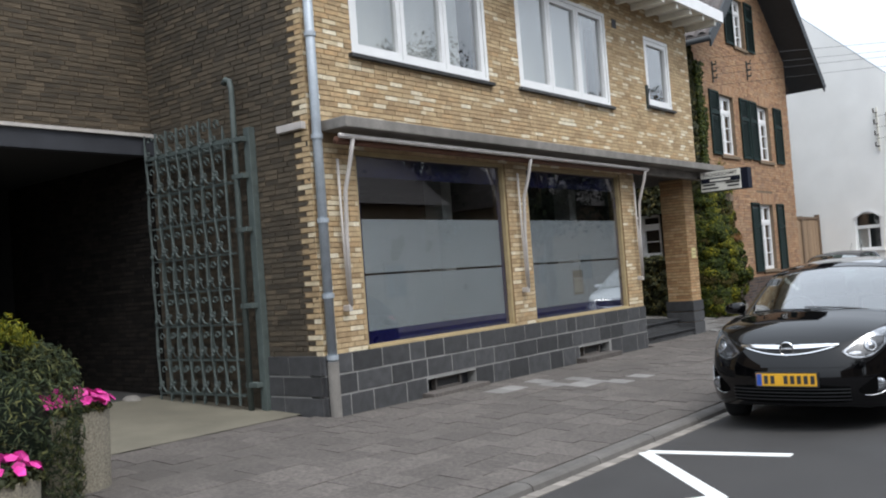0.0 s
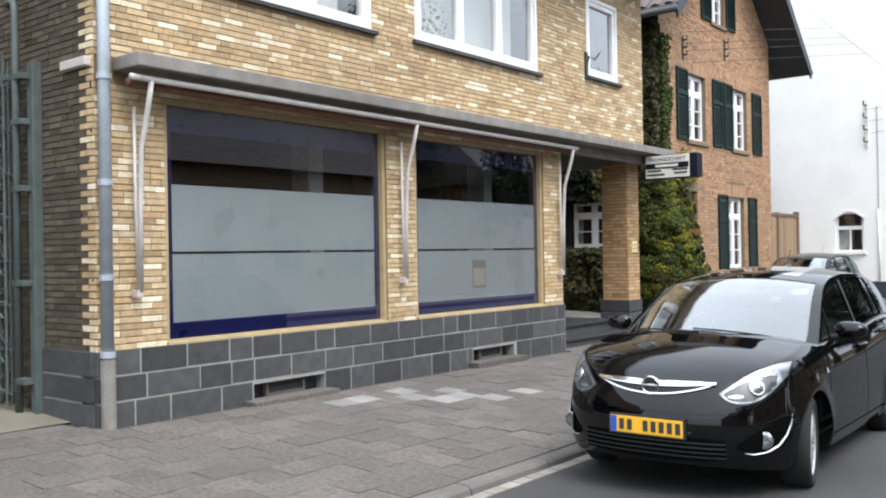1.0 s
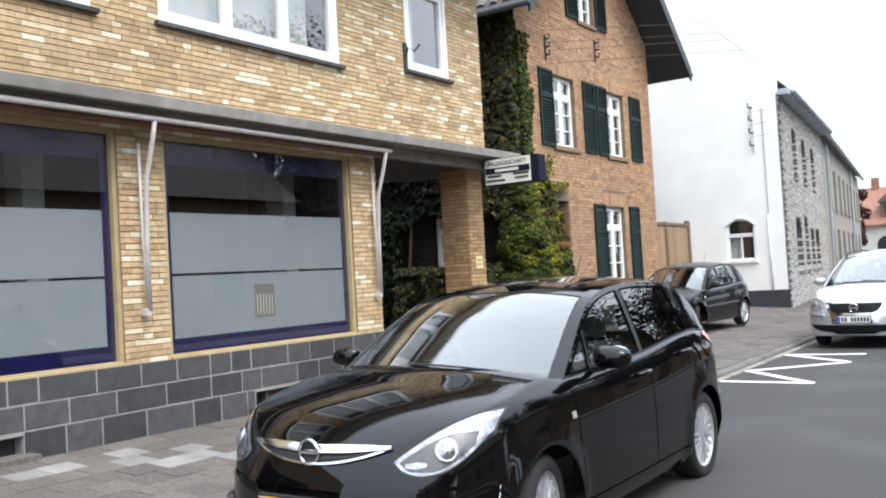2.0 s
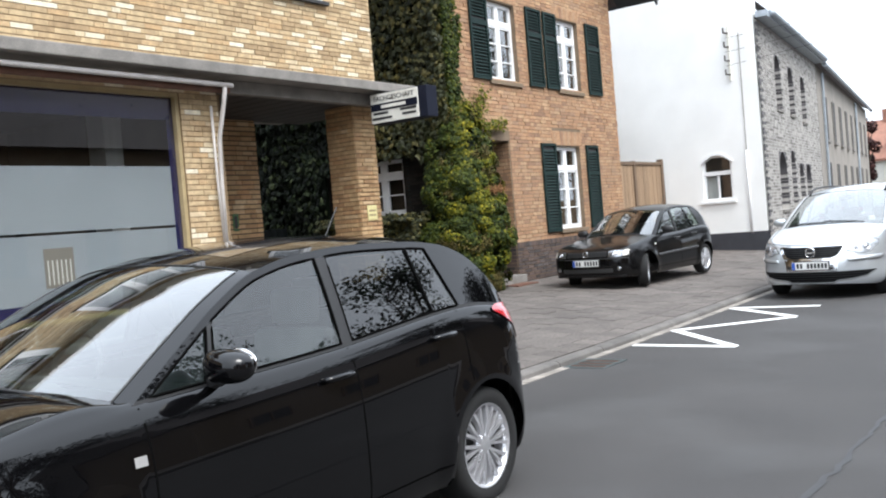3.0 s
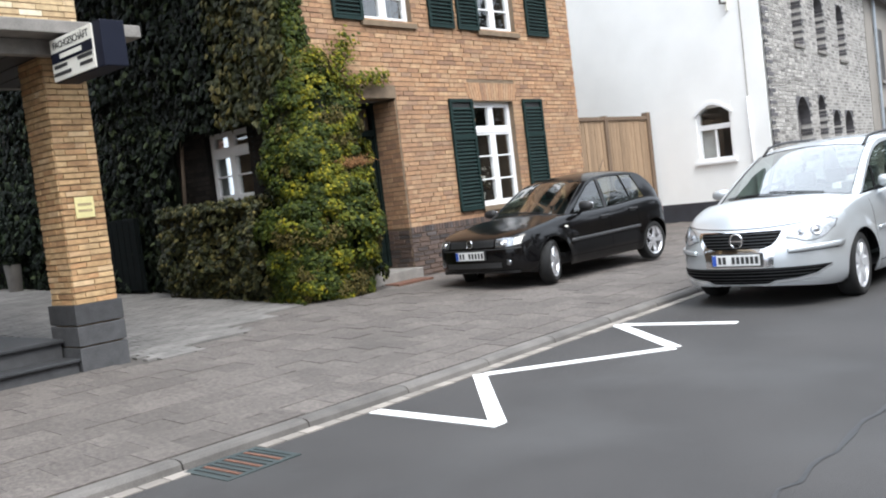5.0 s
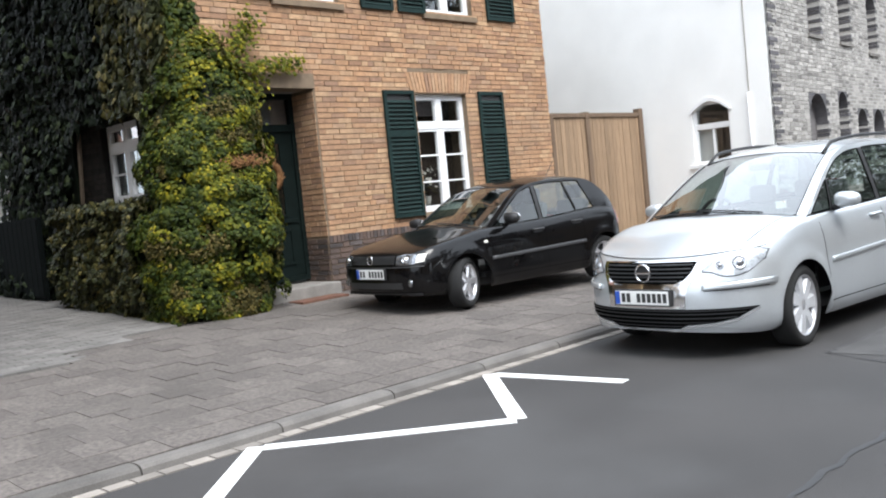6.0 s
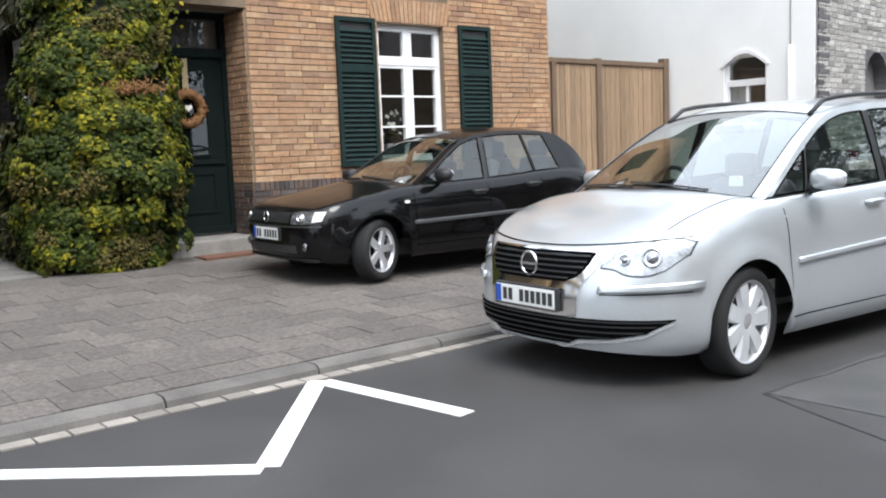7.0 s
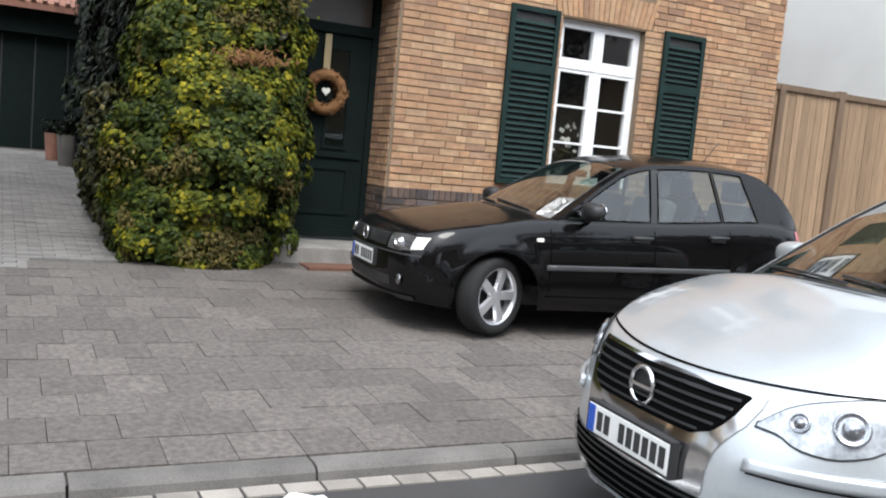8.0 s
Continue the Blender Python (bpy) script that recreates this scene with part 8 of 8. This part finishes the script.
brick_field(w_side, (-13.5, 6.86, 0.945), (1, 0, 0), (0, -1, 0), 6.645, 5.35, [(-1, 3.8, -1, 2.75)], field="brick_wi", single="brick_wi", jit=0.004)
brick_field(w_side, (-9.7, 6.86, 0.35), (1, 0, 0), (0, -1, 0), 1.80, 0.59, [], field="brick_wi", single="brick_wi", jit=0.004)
# passage brick coloured almost black in place of the shade in there
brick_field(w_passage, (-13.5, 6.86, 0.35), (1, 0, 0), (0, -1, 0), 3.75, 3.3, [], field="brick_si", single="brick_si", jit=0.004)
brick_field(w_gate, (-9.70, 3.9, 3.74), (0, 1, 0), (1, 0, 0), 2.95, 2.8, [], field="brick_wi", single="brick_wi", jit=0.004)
# toothed corner of yellow bricks on the side
quoin = bmesh.new()
for k in range(int(5.35 / 0.0575)):
    z = 0.945 + k * 0.0575
    ln = 0.21 if k % 2 else 0.10
    box(FX - ln, FX + 0.0005, 6.845, 6.86, z, z + 0.0465, bm=quoin) if k < 92 else None
q = part("quoin_bricks", quoin, "brick_yi", w_side)
tagged(q, kind="stuff")
brick_field(w_porch, (-8.66, 14.40, 0.99), (0, 1, 0), (1, 0, 0), 2.18, 2.3, [(0.62, 1.33, -1, 1.72)], course=0.068, joint=0.017, proud=0.012, head=0.0025, field="brick_ri")
for pa, pb, pz0, pz1 in ((15.72, 16.02, 0.78, 0.985), (16.035, 16.32, 0.78, 0.985), (16.335, 16.60, 0.78, 0.985), (15.72, 16.2, 0.56, 0.765), (16.215, 16.60, 0.56, 0.765)):
    part("porch_plinth", box(-8.655, -8.63, pa, pb, pz0, pz1, 0.005), "slate", shop)
brick_field(pcore, (-7.11, 17.19, 0.88), (0, 1, 0), (1, 0, 0), 0.42, 2.4, joint=0.014, head=0.0025, jit=0.004, field="brick_ri")
brick_field(pcore, (-7.59, 17.19, 0.88), (1, 0, 0), (0, -1, 0), 0.48, 2.4, joint=0.014, head=0.0025, jit=0.004, field="brick_ri")
gh = [(a - 21.21, b - 21.21, c - 1.10, d - 1.10) for a, b, c, d in HOLES] + [(0.70, 2.06, -1, 2.2), (3.80, 5.12, 1.95, 2.30), (1.50, 2.70, 4.72, 4.98), (4.2, 5.4, 4.72, 4.98)]
gclip = lambda z: (0.0, 7.09) if z + 1.1 < 6.9 else (max(0.0, RIDGE_Y - (RIDGE_Y - EAVE_Y - (z + 1.1 - EAVE_Z) / SLOPE) - 21.21), min(7.09, RIDGE_Y + (RIDGE_Y - EAVE_Y - (z + 1.1 - EAVE_Z) / SLOPE) - 21.21))
brick_field(w2, (HX - 0.01, 21.21, 1.10), (0, 1, 0), (1, 0, 0), 7.09, 9.0, gh, course=0.073, blen=0.235, joint=0.012, head=0.0045, jit=0.005, field="brick_oi", single="brick_o", clip=gclip, loose=lambda u, z: 2.0 < u < 7.0 and 0.6 < z < 2.6)
brick_field(w2, (HX - 0.01, 21.21, 0.20), (0, 1, 0), (1, 0, 0), 7.09, 0.80, [(0.74, 2.03, -1, 3)], course=0.073, blen=0.235, joint=0.015, head=0.012, field="brick_ki", proud=0.014)
soldier(w2, (HX - 0.01, 23.25, 1.0), (0, 1, 0), (1, 0, 0), 5.03, 0.10, field="brick_ki", proud=0.016)
for (a, b, z) in ((25.10, 26.25, 3.07), (22.75, 23.86, 5.84), (25.48, 26.58, 5.84)):
    soldier(w2, (HX - 0.01, a - 0.05, z), (0, 1, 0), (1, 0, 0), b - a + 0.1, 0.30 if z < 4 else 0.24, field="brick_oi", lean=0.08)
rj = bpy.data.objects["recess_wall"]
brick_field(rj, (-8.95, 23.24, 1.10), (1, 0, 0), (0, -1, 0), 0.60, 2.0, course=0.073, blen=0.235, joint=0.013, field="brick_oi", proud=0.008)
brick_field(rj, (-8.95, 23.24, 0.20), (1, 0, 0), (0, -1, 0), 0.60, 0.88, course=0.073, blen=0.235, joint=0.015, head=0.012, field="brick_ki", proud=0.010)
brick_field(w3, front3(0, 0.2, -0.012), D3, N3, L3, 6.0, [(a, b, c - 0.2, d - 0.2) for a, b, c, d in OPEN3], course=0.085, blen=0.26, joint=0.022, head=0.018, field="brick_pi", proud=0.010)

side2 = [o for o in cott.children if o.name.startswith("wall")][1]
# dark brown brick, deepened for the shade under the ivy
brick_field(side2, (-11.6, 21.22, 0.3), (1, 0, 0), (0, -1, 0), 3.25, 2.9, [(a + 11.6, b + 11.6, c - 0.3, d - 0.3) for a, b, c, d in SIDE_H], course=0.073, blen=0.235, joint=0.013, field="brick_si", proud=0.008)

# ---- paving ----
def pave_edge(y):
    """Where the pale drive begins: a stepped edge."""
    for lim, x in ((18.3, -6.75), (19.2, -7.14), (20.03, -7.66), (20.75, -8.08), (21.2, -8.28)):
        if y < lim:
            return x
    return -99.0


PALE = [(-6.45, 9.6), (-6.15, 10.2), (-5.85, 10.5), (-6.15, 10.8), (-5.55, 10.9), (-5.55, 11.3), (-6.45, 10.4)]
rp = random.Random(21)
pv, pf, lv, lf, made, unit = [], [], [], [], 0, None
T = 0.30
quads5 = ((4, 5, 6, 7), (0, 1, 5, 4), (1, 2, 6, 5), (2, 3, 7, 6), (3, 0, 4, 7))


def slab_corners(x0, x1, y0, y1, lift, tilt):
    c = [(x0, y0), (x1, y0), (x1, y1), (x0, y1)]
    low = [(x, y, pave_z(x, y) - 0.05) for x, y in c]
    high = [(x, y, pave_z(x, y) + lift + tilt * k) for k, (x, y) in zip((0, 1, 0, -1), c)]
    return low + high


row = 0
x = -3.79
while x > -8.6:
    x0 = x - T + 0.004
    y = -3.0 + (T / 2 if row % 2 else 0)
    while y < 31.7:
        y1 = y + T - 0.0035
        ym, xm = y + T / 2, x - T / 2
        front_line = -6.91 if ym < 14.7 else -7.0 if ym < 17.7 else -8.38 if ym > 21.1 else -99
        edge = pave_edge(ym) if 17.55 < ym < 21.1 else (-7.29 if ym < 7.1 else front_line)
        if xm > edge + 0.02:
            lift, tilt = rp.uniform(-0.003, 0.003), rp.uniform(-0.003, 0.003)
            pale = any(abs(xm - a) < 0.14 and abs(ym - b) < 0.16 for a, b in PALE)
            xa = max(x0, edge + 0.004)
            if pale:
                b = len(lv)
                lv += slab_corners(xa, x, y, y1, lift + 0.002, tilt)
                lf += [tuple(b + i for i in f) for f in quads5]
            elif made < 300 and -5.9 < xm and 15.0 < ym < 22.9 and xa == x0:
                me = unit
                if me is None:
                    me = unit = bpy.data.meshes.new("paving_slab")
                    h = (T - 0.004) / 2
                    k = 0.053 * h
                    me.from_pydata([(-h, -h, -0.05), (h, -h, -0.05), (h, h, -0.05), (-h, h, -0.05), (-h, -h, k), (h, -h, -k), (h, h, -k), (-h, h, k)], [], quads5)
                    me.materials.append(M["paver"])
                ob = hang(new("paving_slab", me), pavement)
                ob.location = ((x + x0) / 2, (y + y1) / 2, pave_z((x + x0) / 2, (y + y1) / 2) + lift)
                ob.rotation_euler = (tilt * 2, 0, 0)
                made += 1
            else:
                b = len(pv)
                pv += slab_corners(xa, x, y, y1, lift, tilt)
                pf += [tuple(b + i for i in f) for f in quads5]
        y += T
    x -= T
    row += 1
for nm, vv, ff, mt in (("paving", pv, pf, "paver_i"), ("pale_paving", lv, lf, "paver_p")):
    me = bpy.data.meshes.new(nm)
    me.from_pydata(vv, [], ff)
    me.materials.append(M[mt])
    tagged(hang(new(nm, me), pavement), kind="stuff")

# pale clinker drive between the houses
cv, cf = [], []
x = -6.7
k = 0
while x > -20.5:
    y = 17.68 + (0.10 if k % 2 else 0)
    while y < 21.1:
        if x - 0.05 < pave_edge(y + 0.1) - 0.01:
            b = len(cv)
            l = rp.uniform(-0.002, 0.002)
            cv += slab_corners(x - 0.094, x, y, y + 0.194, l + 0.001, 0)
            cf += [tuple(b + i for i in f) for f in quads5]
        y += 0.2
    x -= 0.1
    k += 1
me = bpy.data.meshes.new("drive_paving")
me.from_pydata(cv, [], cf)
me.materials.append(M["paver_l"])
tagged(hang(new("drive_paving", me), pavement), kind="stuff")

# kerb stones and gutter clinkers
kerb = tagged(empty("kerb", (-3.7, 15, 0.03)), "worn concrete kerb with a row of pale gutter stones", "kerb", kind="structure")
y = -4.0
while y < 44:
    ln = 1.0
    zz = road_z(y + 0.5)
    prof = [(-3.782, -0.12), (-3.782, 0.062), (-3.70, 0.064), (-3.665, 0.058), (-3.642, 0.040), (-3.632, 0.0), (-3.630, -0.12)]
    b = bmesh.new()
    va = [b.verts.new((px + street_bend(y), y + 0.006, pz + road_z(y))) for px, pz in prof]
    vb = [b.verts.new((px + street_bend(y + ln), y + ln - 0.006, pz + road_z(y + ln) + rp.uniform(-0.003, 0.003))) for px, pz in prof]
    for i in range(len(prof) - 1):
        b.faces.new((va[i], vb[i], vb[i + 1], va[i + 1]))
    b.faces.new(va[::-1]), b.faces.new(vb)
    bmesh.ops.recalc_face_normals(b, faces=b.faces[:])
    part("kerb_stone", b, "kerb", kerb)
    y += ln
gm = bpy.data.meshes.new("gutter_stone")
gm.from_pydata([(-0.055, -0.082, -0.05), (0.055, -0.082, -0.05), (0.055, 0.082, -0.05), (-0.055, 0.082, -0.05), (-0.052, -0.079, 0), (0.052, -0.079, 0), (0.052, 0.079, 0), (-0.052, 0.079, 0)], [], quads5)
gm.materials.append(M["gutter"])
y = 2.0
while y < 34:
    if not 15.95 < y < 16.55:
        ob = hang(new("gutter_stone", gm), kerb)
        ob.location = (-3.572 + street_bend(y), y, road_z(y) + 0.007 + rp.uniform(-0.002, 0.002))
        ob.rotation_euler = (0, 0, rp.uniform(-0.03, 0.03))
    y += 0.172
